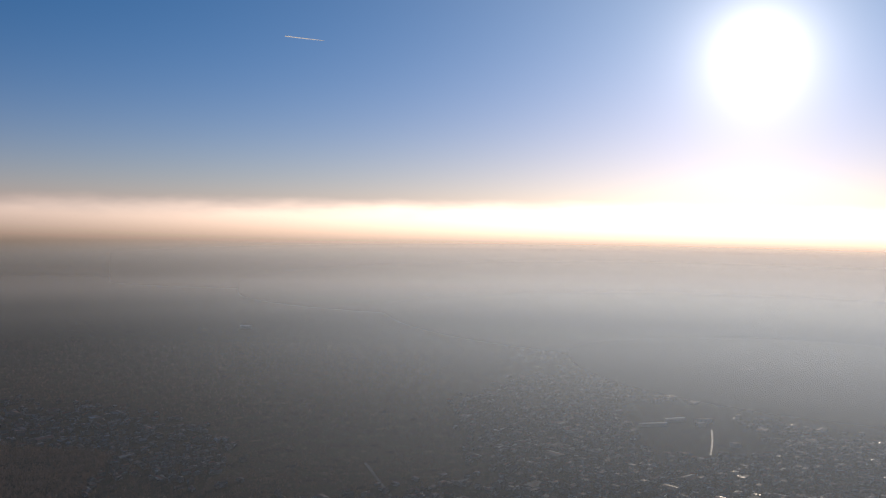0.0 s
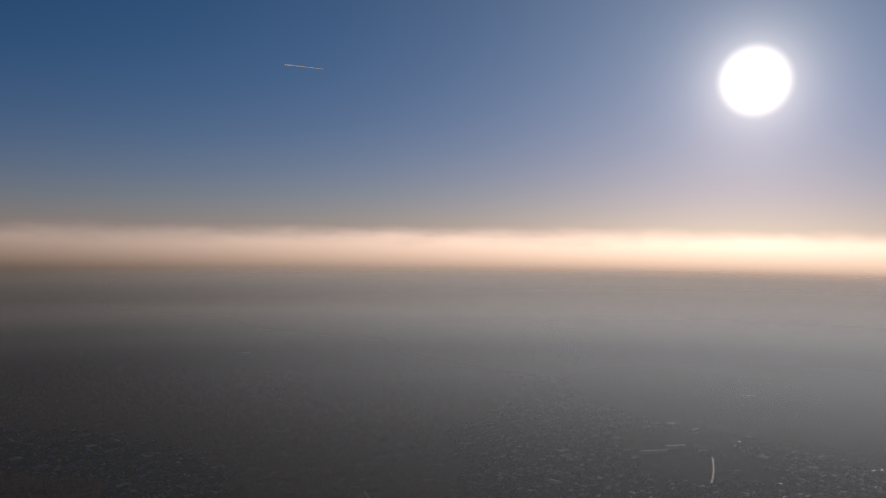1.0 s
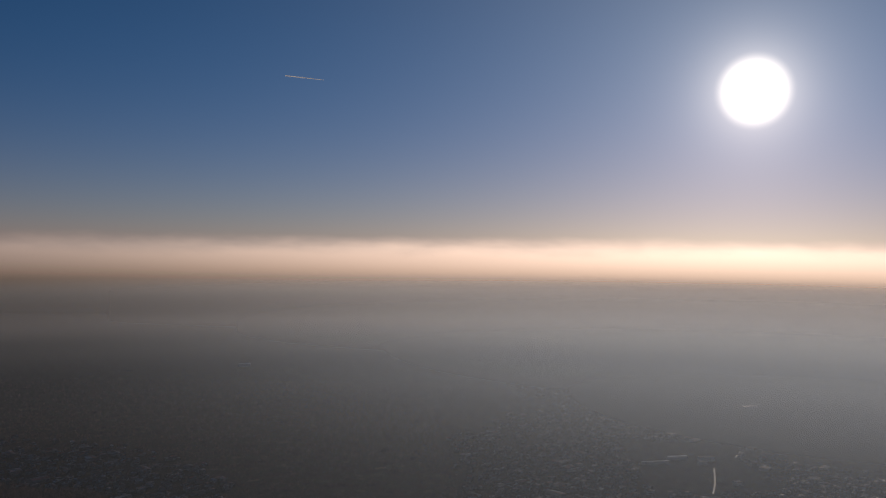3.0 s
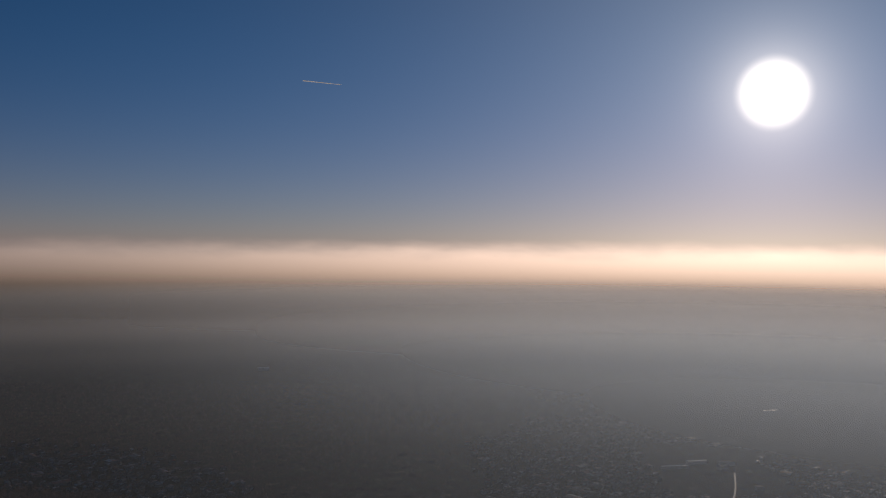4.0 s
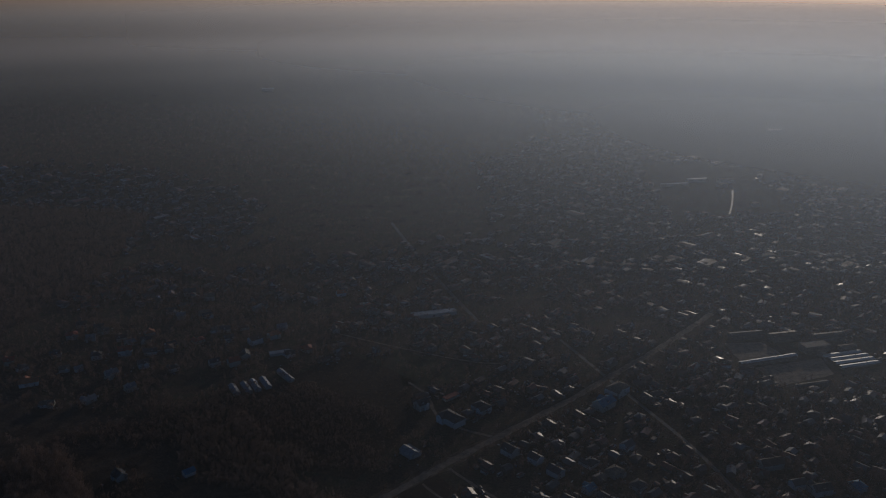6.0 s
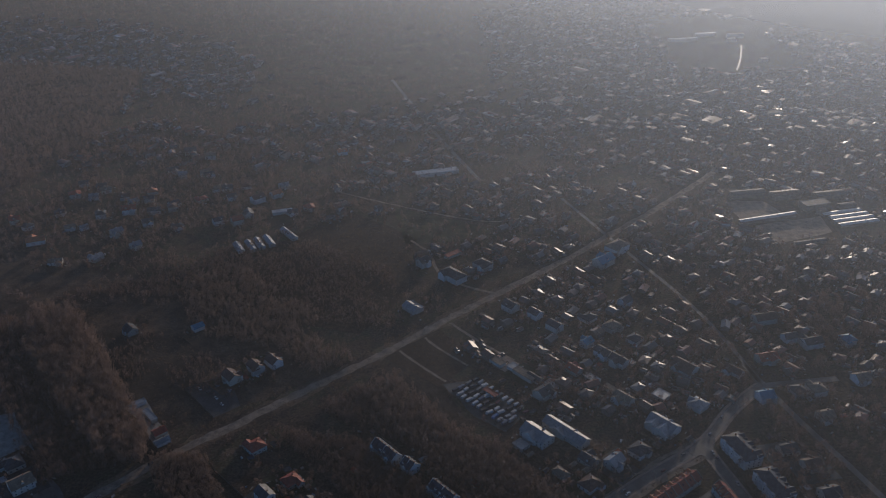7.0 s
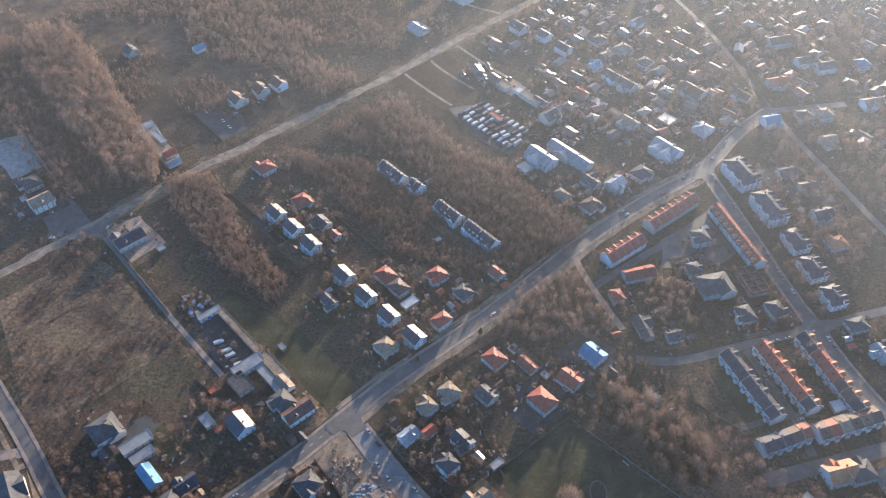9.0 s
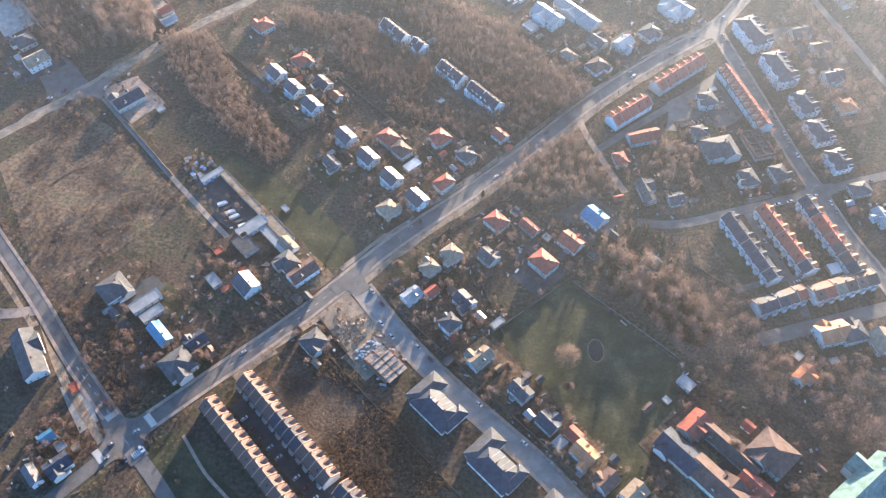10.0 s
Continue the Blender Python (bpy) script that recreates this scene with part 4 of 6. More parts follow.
def semi_block(x, y, l, w, h, ang, gables, color):
    """A white two-storey block with a steep dark roof, gabled fronts, raised party walls and dormers."""
    home = new("semi_detached_house")
    home.matrix_world = pose(x, y, 0, rz=ang)
    rise = 0.85 * w / 2
    part("wall", mesh_of("wall", *prism_walls(l, w, h - 1.4, rise), [WHITE_WALL]), home)
    part("roof", mesh_of("roof", *gable_roof(l - 0.8, w, h - 1.4, rise, 0.4), [ROOFS[color]]), home)
    deep = w / 2 + 1.6
    front = cached("front", lambda: mesh_of("front_gable", *prism_walls(deep, 5.4, h - 0.6, 2.6), [WHITE_WALL]))
    front_roof = cached("front_roof", lambda: mesh_of("front_roof", *gable_roof(deep, 5.4, h - 0.6, 2.6, 0.3, 0.22), [ROOFS[color]]))
    coping = mesh_of("parapet", [(sx, sy, z) for sx in (-0.2, 0.2) for sy, z in ((-w / 2 - 0.3, h - 2.0), (0, h - 1.6 + rise), (w / 2 + 0.3, h - 2.0), (w / 2 + 0.3, h - 1.0), (0, h - 0.8 + rise), (-w / 2 - 0.3, h - 1.0))],
                     [(0, 1, 4, 5), (1, 2, 3, 4), (6, 11, 10, 7), (7, 10, 9, 8), (5, 4, 10, 11), (4, 3, 9, 10), (0, 5, 11, 6), (2, 8, 9, 3)], [WHITE_WALL])
    for gx in gables:
        part("front_gable", front, home, pose(gx, -deep / 2, 0, rz=90))
        part("front_roof", front_roof, home, pose(gx, -deep / 2, 0, rz=90))
        for z in (1.5, 4.3):
            part("window", WINDOW, home, pose(gx - 1.1, -deep, z))
            part("window", WINDOW, home, pose(gx + 1.1, -deep, z))
    for sx in (-l / 2 + 0.2, 0, l / 2 - 0.2):
        part("parapet", coping, home, pose(sx, 0, 0))
    n = int(l / 4.2)
    dormer = cached("semi_dormer", lambda: mesh_of("dormer", *prism_walls(2.6, 1.8, 1.9, 0.6), [WHITE_WALL]))
    droof = cached("semi_dormer_roof", lambda: mesh_of("dormer_roof", *gable_roof(2.6, 1.8, 1.9, 0.6, 0.2, 0.12), [ROOFS[color]]))
    door = cached("semi_door", lambda: mesh_of("porch", *joined(box(-1.2, 1.2, -1.4, 0, 2.5, 2.7), box(-1.1, -0.9, -1.3, -1.1, 0, 2.5), box(0.9, 1.1, -1.3, -1.1, 0, 2.5)), [WHITE_WALL]))
    for k in range(n):
        px = (k + 0.5) * l / n - l / 2
        if all(abs(px - gx) > 3 for gx in gables):
            d = part("dormer", dormer, home, pose(px, -w * 0.30, h - 0.9, rz=90))
            part("dormer_roof", droof, d)
            part("window", WINDOW, home, pose(px, -w / 2, 1.6))
            part("window", WINDOW, home, pose(px, -w / 2, 4.2))
            if k % 2:
                part("porch", door, home, pose(px, -w / 2, 0))
        part("chimney", CHIMNEY, home, pose(px + 1.2, 0.5, h - 1.6 + rise))
    for side, depth in ((90, l), (270, l)):
        for px in (-2.4, 2.4):
            for z in (1.6, 4.3):
                part("window", WINDOW, home, pose(0, 0, 0, rz=side) @ pose(px, -depth / 2, z))
    return tagged(home, "white semi-detached houses with steep dark roof and gabled fronts", "house", "semi-detached houses")


for row in SEMI_ROW:
    semi_block(*row)


def terrace(p0, p1, units, w, h, colors, wall, label, rise=3.4, sunny="pink", bays=False, fins=1, gables=1.0, trim=PAVER):
    """A row of terraced houses: each has its own length of roof, party walls, a chimney, a gabled dormer and windows.
    colors: the roofs in turn from p0; sunny: the dormer tiles, tinted to imitate sunlight; fins: a party wall at every
    so many houses; gables: the share of houses with a dormer.
    """
    a, b = Vector(p0), Vector(p1)
    l = (b - a).length
    ang = math.degrees(math.atan2((b - a).y, (b - a).x))
    home = new("terrace")
    mid = (a + b) / 2
    home.matrix_world = pose(mid.x, mid.y, 0, rz=ang)
    part("wall", mesh_of("wall", *prism_walls(l, w, h, rise), [wall]), home)
    step = l / units
    up = 0.62
    fire = mesh_of("party_wall", [(sx, sy, z) for sx in (-0.2, 0.2) for sy, z in ((-w / 2 - 0.55, h - 0.6), (0, h + rise - 0.2), (w / 2 + 0.55, h - 0.6), (w / 2 + 0.55, h + up - 0.25), (0, h + rise + up), (-w / 2 - 0.55, h + up - 0.25))],
                   [(0, 1, 4, 5), (1, 2, 3, 4), (6, 11, 10, 7), (7, 10, 9, 8), (5, 4, 10, 11), (4, 3, 9, 10), (0, 5, 11, 6), (2, 8, 9, 3)], [trim])
    dw, deep = step * 0.23, w * 0.46
    low = rise * 0.42
    dormer = mesh_of("dormer", *prism_walls(deep, dw * 2, low, dw * 0.72), [wall if trim is PAVER else trim])
    # dormer roofs on the sun side: a warmer tile colour paints in the sunlight
    droof = mesh_of("dormer_roof", *gable_roof(deep + 0.3, dw * 2, low, dw * 0.72, 0.28, 0.16), [ROOFS[sunny]])
    pane = mesh_of("dormer_window", *box(-dw * 0.6, dw * 0.6, -0.08, 0.0, 0.5, low), [GLASS])
    skylight = mesh_of("skylight", [(sx, -w * f, h + rise * (1 - 2 * f) + z) for z in (0.3, 0.42) for sx, f in ((-0.45, 0.30), (0.45, 0.30), (0.45, 0.19), (-0.45, 0.19))],
                       [(3, 2, 1, 0), (4, 5, 6, 7), (0, 1, 5, 4), (1, 2, 6, 5), (2, 3, 7, 6), (3, 0, 4, 7)], [GLASS])
    bay = mesh_of("bay", *joined(box(-1.3, 1.3, -w / 2 - 1.6, -w / 2, 0, h * 0.62), box(-1.5, 1.5, -w / 2 - 1.8, -w / 2, h * 0.62, h * 0.62 + 0.15)), [wall, CONCRETE], [0] * 6 + [1] * 6)
    covers = {c: mesh_of("roof", *gable_roof(step, w, h, rise, 0.0), [ROOFS[c]]) for c in set(colors)}
    eaves = {c: mesh_of("eaves", *joined(box(-step / 2, step / 2, -w / 2 - 0.55, -w / 2, h - 0.32, h - 0.02), box(-step / 2, step / 2, w / 2, w / 2 + 0.55, h - 0.32, h - 0.02)), [ROOFS[c]]) for c in set(colors)}
    rnd = random.Random(units + int(l))
    for k in range(units):
        x = -l / 2 + (k + 0.5) * step
        color = colors[k * len(colors) // units]
        part("roof", covers[color], home, pose(x, 0, 0))
        part("eaves", eaves[color], home, pose(x, 0, 0))
        if k % fins == 0:
            part("party_wall", fire, home, pose(x - step / 2, 0, 0))
        if rnd.random() < 0.75:
            part("chimney", CHIMNEY, home, pose(x - step * 0.36, rnd.choice((0.6, 0.9)), h + rise - 0.2))
        if rnd.random() < gables:
            d = part("dormer", dormer, home, pose(x + step * 0.08, deep / 2 + 0.3, h + rise * 0.08, rz=90))
            part("dormer_roof", droof, d)
            part("dormer_window", pane, d, pose(deep / 2, 0, 0.3, rz=90))
        if rnd.random() < 0.5:
            part("skylight", skylight, home, pose(x + rnd.uniform(-0.2, 0.2) * step, 0, 0))
        if bays:
            part("bay", bay, home, pose(x, 0, 0), "pale bay with a flat roof")
        for s in (0, 180):
            for level in range(max(1, int(h / 2.8))):
                part("window", WINDOW, home, pose(0, 0, 0, rz=s) @ pose((x + (0.3 if bays else 0.0) * step) * (1 if s == 0 else -1), -w / 2, 1.6 + 2.8 * level))
    part("party_wall", fire, home, pose(l / 2, 0, 0))
    return tagged(home, label, "terraced house", "terraces")


terrace((-139, 203), (-80, 141), 13, 11, 6, ["brown"], PLASTER, "long terrace with dark brown roof and sunlit-pink dormers", 3.6, "pink", trim=SUNLIT_ROSE)
terrace((-121, 219), (-65, 161), 13, 11, 6, ["brown", "slate", "brown"], PLASTER, "terrace of pale houses with dark brown roof beside a car park", 3.6, "pink", True, trim=SUNLIT_ROSE)
terrace((-60, 158), (-36, 136), 5, 11, 6, ["slate", "slate", "pink"], PLASTER, "short terrace with a dark slate roof", 3.6, "pink", trim=SUNLIT_ROSE)
terrace((134, 460), (172, 492), 7, 11, 6, ["red"], PLASTER, "terrace with a red tiled roof along the main road", 3.6, "orange")
terrace((100, 425), (127, 447), 5, 11, 6, ["red"], PLASTER, "short terrace with a red tiled roof", 3.6, "orange")
terrace((207, 424), (186, 482), 10, 10, 6, ["red"], PLASTER, "long terrace with a bright red tiled roof", 3.6, "orange")
terrace((169, 346), (191, 297), 7, 10, 6, ["slate", "dark"], WHITE_WALL, "white terrace with a dark tiled roof", 3.2, "grey", True, 3, 0.8)
terrace((192, 354), (214, 304), 7, 10, 6, ["red", "red", "red", "red", "red", "red", "dark"], WHITE_WALL, "white terrace with a red tiled roof and one dark house", 3.2, "orange", True, 3)
terrace((221, 362), (243, 304), 8, 10, 6, ["dark", "dark", "red", "red", "red", "brown", "brown", "slate"], WHITE_WALL, "white terrace with dark, red and brown tiled roofs", 3.2, "orange", True, 2, 0.8)
terrace((176, 277), (207, 290), 5, 10, 6, ["dark", "dark", "dark", "brown", "red"], WHITE_WALL, "short white terrace with dark and red roofs", 2.0, "orange", True, 2, 0.0)
terrace((211, 288), (252, 303), 6, 11, 6, ["brown", "red", "tan", "brown", "pink", "brown"], WHITE_WALL, "cream terrace with brown and tan tiled roofs", 2.1, "pink", True, 2, 0.2)


def apartment_block(x, y, l, w, h, ang, bays, label):
    """A white block of flats with a dark hipped roof, gabled bays and balconies."""
    home = new("apartment_block")
    home.matrix_world = pose(x, y, 0, rz=ang)
    rise = w * 0.26
    part("wall", mesh_of("wall", *box(-l / 2, l / 2, -w / 2, w / 2, -0.3, h), [WHITE_WALL]), home)
    part("roof", mesh_of("roof", *hip_roof(l, w, h, rise, 0.6), [ROOFS["dark"]]), home)
    bay = mesh_of("bay", *prism_walls(3.0, 4.2, h + 1.0, 1.5), [WHITE_WALL])
    bay_roof = mesh_of("bay_roof", *gable_roof(5.5, 4.2, h + 1.0, 1.5, 0.3, 0.2), [ROOFS["dark"]])
    low_bay = mesh_of("dormer", *prism_walls(w * 0.3, 2.2, 1.3, 0.8), [WHITE_WALL])
    low_roof = mesh_of("dormer_roof", *gable_roof(w * 0.3, 2.2, 1.3, 0.8, 0.25, 0.15), [ROOFS["dark"]])
    stair = mesh_of("stair_bay", *joined(box(-1.4, 1.4, -0.7, 0, -0.2, h + 0.4), box(-1.6, 1.6, -0.9, 0, h + 0.4, h + 0.6)), [WHITE_WALL, CONCRETE], [0] * 6 + [1] * 6)
    balcony = mesh_of("balcony", *joined(box(-1.5, 1.5, -1.3, 0, 0, 0.18), box(-1.5, 1.5, -1.3, -1.2, 0.18, 1.1), box(-1.5, -1.4, -1.2, 0, 0.18, 1.1), box(1.4, 1.5, -1.2, 0, 0.18, 1.1)), [WHITE_WALL])
    for k in range(bays):
        bx = -l / 2 + (k + 0.5) * l / bays
        for s in (0, 180):
            m = pose(0, 0, 0, rz=s) @ pose(bx, -w / 2 + 0.8, 0, rz=90)
            if s == 180:
                b = part("bay", bay, home, m)
                part("bay_roof", bay_roof, b, pose(1.2, 0, 0))
                part("dormer", low_bay, home, pose(-bx + l / bays / 2, w * 0.30, h + 0.3, rz=90))
                part("dormer_roof", low_roof, home, pose(-bx + l / bays / 2, w * 0.30, h + 0.3, rz=90))
            else:
                part("stair_bay", stair, home, pose(bx, -w / 2, 0))
            for level in range(int(h / 2.8)):
                if k + 1 < bays:
                    part("balcony", balcony, home, pose(0, 0, 0, rz=s) @ pose(bx + l / bays / 2, -w / 2, 0.3 + 2.8 * level))
                part("window", WINDOW, home, pose(0, 0, 0, rz=s) @ pose(bx, -w / 2 - 0.7, 1.6 + 2.8 * level))
        part("chimney", CHIMNEY, home, pose(bx, 1.0, h + rise * 0.8))
    for s in (90, 270):
        for k in range(3):
            for level in range(int(h / 2.8)):
                part("window", WINDOW, home, pose(0, 0, 0, rz=s) @ pose((k - 1) * w * 0.28, -l / 2, 1.6 + 2.8 * level))
    return tagged(home, label, "apartment block", "white apartment blocks")


apartment_block(213, 520, 30, 16, 9, -68, 3, "white three-storey apartment block with a dark roof")
apartment_block(226, 482, 30, 15, 9, -72, 3, "white three-storey apartment block beside the street")
apartment_block(238, 449, 20, 13, 6.5, -72, 2, "white two-storey house with a dark roof")
apartment_block(243, 422, 20, 13, 6.5, -72, 2, "white two-storey house with gabled bays")
apartment_block(250, 396, 17, 12, 6.5, -72, 2, "white two-storey corner house with a dark roof")


def villa(x, y, ang, label):
    """A large pale house: a long slate roof, a hipped cross wing and glazed gables."""
    home = new("villa")
    home.matrix_world = pose(x, y, 0, rz=ang)
    part("wall", mesh_of("wall", *box(-13, 13, -8, 8, -0.3, 5.0), [WHITE_WALL]), home)
    part("roof", mesh_of("roof", *hip_roof(26, 16, 5.0, 5.0, 0.6), [ROOFS["dark"]]), home)
    part("wing_wall", mesh_of("wing_wall", *box(-17, -6, -6, 14, -0.3, 4.6), [WHITE_WALL]), home)
    w = part("wing_roof", mesh_of("wing_roof", *hip_roof(21, 11, 4.6, 3.6, 0.6), [ROOFS["grey"]]), home, pose(-11.5, 4, 0, rz=90))
    part("side_wall", mesh_of("side_wall", *box(7.5, 14.5, -5, 10.5, -0.3, 4.4), [WHITE_WALL]), home)
    part("side_roof", mesh_of("side_roof", *hip_roof(15.5, 7, 4.4, 3.0, 0.6), [ROOFS["dark"]]), home, pose(11, 2.75, 0, rz=90))
    seam = mesh_of("roof_seam", [(x, y, z) for x in (-0.12, 0.12) for y, z in ((0.2, 9.9), (8.3, 5.35), (8.3, 5.55), (0.2, 10.2))], [(0, 1, 2, 3), (7, 6, 5, 4), (3, 2, 6, 7), (0, 3, 7, 4), (1, 5, 6, 2)], [CONCRETE])
    for k in range(4):
        part("roof_seam", seam, home, pose(-4 + 3.6 * k, 0, 0))
    for k in range(3):
        part("chimney", CHIMNEY, home, pose(-6 + 6 * k, 1.0, 9.4))
    windows_on(home, 26, 16, 5.0)
    return tagged(home, label, "house", "large villas")


villa(-12, 205, -44, "large white villa with a slate roof and pale ridge")
villa(21, 172, -44, "large white villa beside the street")
villa(54, 139, -44, "large white villa with a slate roof")


def unfinished_house(x, y, ang, label):
    """Walls of bare brick, open to the sky, round a grid of rooms."""
    home = new("unfinished_house")
    home.matrix_world = pose(x, y, 0, rz=ang)
    part("slab", mesh_of("slab", *box(-12, 12, -7, 7, -0.2, 3.0), [CONCRETE]), home)
    for k in range(5):
        part("wall", mesh_of("wall", *box(-0.2, 0.2, -7, 7, 3.0, 5.6), [BRICK]), home, pose(-11.7 + 5.85 * k, 0, 0))
    for yy in (-6.8, 0, 6.8):
        part("wall", mesh_of("wall", *box(-11.4, 11.4, -0.2, 0.2, 3.0, 5.5), [BRICK]), home, pose(0, yy, 0))
    return tagged(home, label, "building site")


unfinished_house(199, 410, -72, "unfinished red brick walls open to the sky")


PANEL = surface("dusty_concrete", [(0.27, 0.205, 0.165), (0.38, 0.30, 0.25)], 0.85, scale=0.4, fine=9, spec=0.2, spread=0.3)
BLOCKS_MIX = surface("stacked_blocks", [(0.56, 0.54, 0.52), (0.36, 0.19, 0.14), (0.42, 0.34, 0.29), (0.30, 0.42, 0.50), (0.58, 0.55, 0.52)], 0.85, by="object", scale=0.5, fine=9, spec=0.2, spread=0.2)


def building_site():
    site = new("building_site")
    site.matrix_world = pose(-46, 236, 0, rz=-44)
    part("slab", mesh_of("slab", *box(-14, 14, -8, 8, -0.2, 0.6), [PANEL]), site)
    for k in range(4):
        for j in range(2):
            part("floor_panel", cached("panel", lambda: mesh_of("floor_panel", *box(-2.6, 2.6, -3.2, 3.2, 0, 0.4), [PANEL])), site, pose(-6 + 5.6 * k + 3, -3.6 + 7.2 * j, 3.0 if k else 2.2))
    part("wall", mesh_of("wall", *box(-6, 13.6, -7.6, -7.2, 0.6, 3.0), [BRICK]), site)
    part("wall", mesh_of("wall", *box(-6, 13.6, 7.2, 7.6, 0.6, 3.0), [BRICK]), site)
    part("wall", mesh_of("wall", *box(-6, 13.6, -0.2, 0.2, 0.6, 3.0), [BRICK]), site)
    part("wall", mesh_of("wall", *box(13.3, 13.6, -7, 7, 0.6, 3.0), [BRICK]), site)
    rnd = random.Random(5)
    for k in range(30):
        part("block_stack", cached("stack", lambda: mesh_of("block_stack", *joined(box(-0.9, 0.9, -0.6, 0.6, 0, 0.8), box(-0.6, 0.5, -0.5, 0.4, 0.8, 1.2)), [BLOCKS_MIX])), site, pose(rnd.uniform(-13, -6.5), rnd.uniform(-7, 7), 0.6, rz=rnd.uniform(0, 90)))
    for k in range(14):
        part("block_stack", cached("stack", lambda: None), site, pose(rnd.uniform(-16, 15), rnd.choice((-9.5, 9.5)) + rnd.uniform(-1, 1), 0.1, rz=rnd.uniform(0, 90)))
    for k in range(5):
        part("wall", cached("cross_wall", lambda: mesh_of("wall", *box(-0.15, 0.15, -7, 7, 3.4, 4.0), [PANEL])), site, pose(-3 + 4.0 * k, 0, 0))
    tagged(site, "half-built house with concrete floor panels", "building site")


building_site()


def church():
    home = new("church")
    home.matrix_world = pose(214, 168, 0, rz=40)
    part("wall", mesh_of("wall", *prism_walls(40, 16, 10, 8), [PLASTER]), home)
    part("roof", mesh_of("roof", *gable_roof(40, 16, 10, 8, 0.8, 0.4), [COPPER]), home)
    part("transept_wall", mesh_of("transept_wall", *prism_walls(28, 11, 9, 6), [PLASTER]), home, pose(6, 0, 0, rz=90))
    part("transept_roof", mesh_of("transept_roof", *gable_roof(28, 11, 9, 6, 0.7, 0.4), [COPPER]), home, pose(6, 0, 0, rz=90))
    part("tower", mesh_of("tower", *box(-4, 4, -4, 4, -0.3, 17), [PLASTER]), home, pose(19, 0, 0))
    part("spire", mesh_of("spire", *hip_roof(8, 8, 17, 7, 0.5), [COPPER]), home, pose(19, 0, 0))
    tagged(home, "church with a steep pale green copper roof", "church")


church()

# ---- the town farther off ----
KNOWN = [(r[0], r[1]) for rows in (NORTH_EDGE, NORTH_EAST, NORTH_FAR, MID_FIELD, LONG_SHEDS, NORTH_YARD, EAST_SIDE, NORTH_WEST) for r in rows]
FACTORY_YARD = [(310, 1020), (395, 1025), (500, 985), (495, 905), (350, 875), (318, 930)]
OPEN_LAND = (FACTORY_YARD, FOREST, FIELD, FIELD_TWO, FOREST_FAR, THICKET, SCRUB_TOP)


def near_line(x, y, line, gap):
    p = Vector((x, y))
    for a, b in zip(line, line[1:]):
        a, b = Vector(a), Vector(b)
        t = max(0.0, min(1.0, (p - a).dot(b - a) / (b - a).length_squared))
        if (p - a.lerp(b, t)).length < gap:
            return True
    return False


def free_spot(x, y, gap=15):
    if any(inside(x, y, poly) for poly in OPEN_LAND):
        return False
    if any((x - a) ** 2 + (y - b) ** 2 < gap * gap for a, b in KNOWN):
        return False
    return not any(near_line(x, y, line, w / 2 + 7) for _, line, w, *_ in LANES)


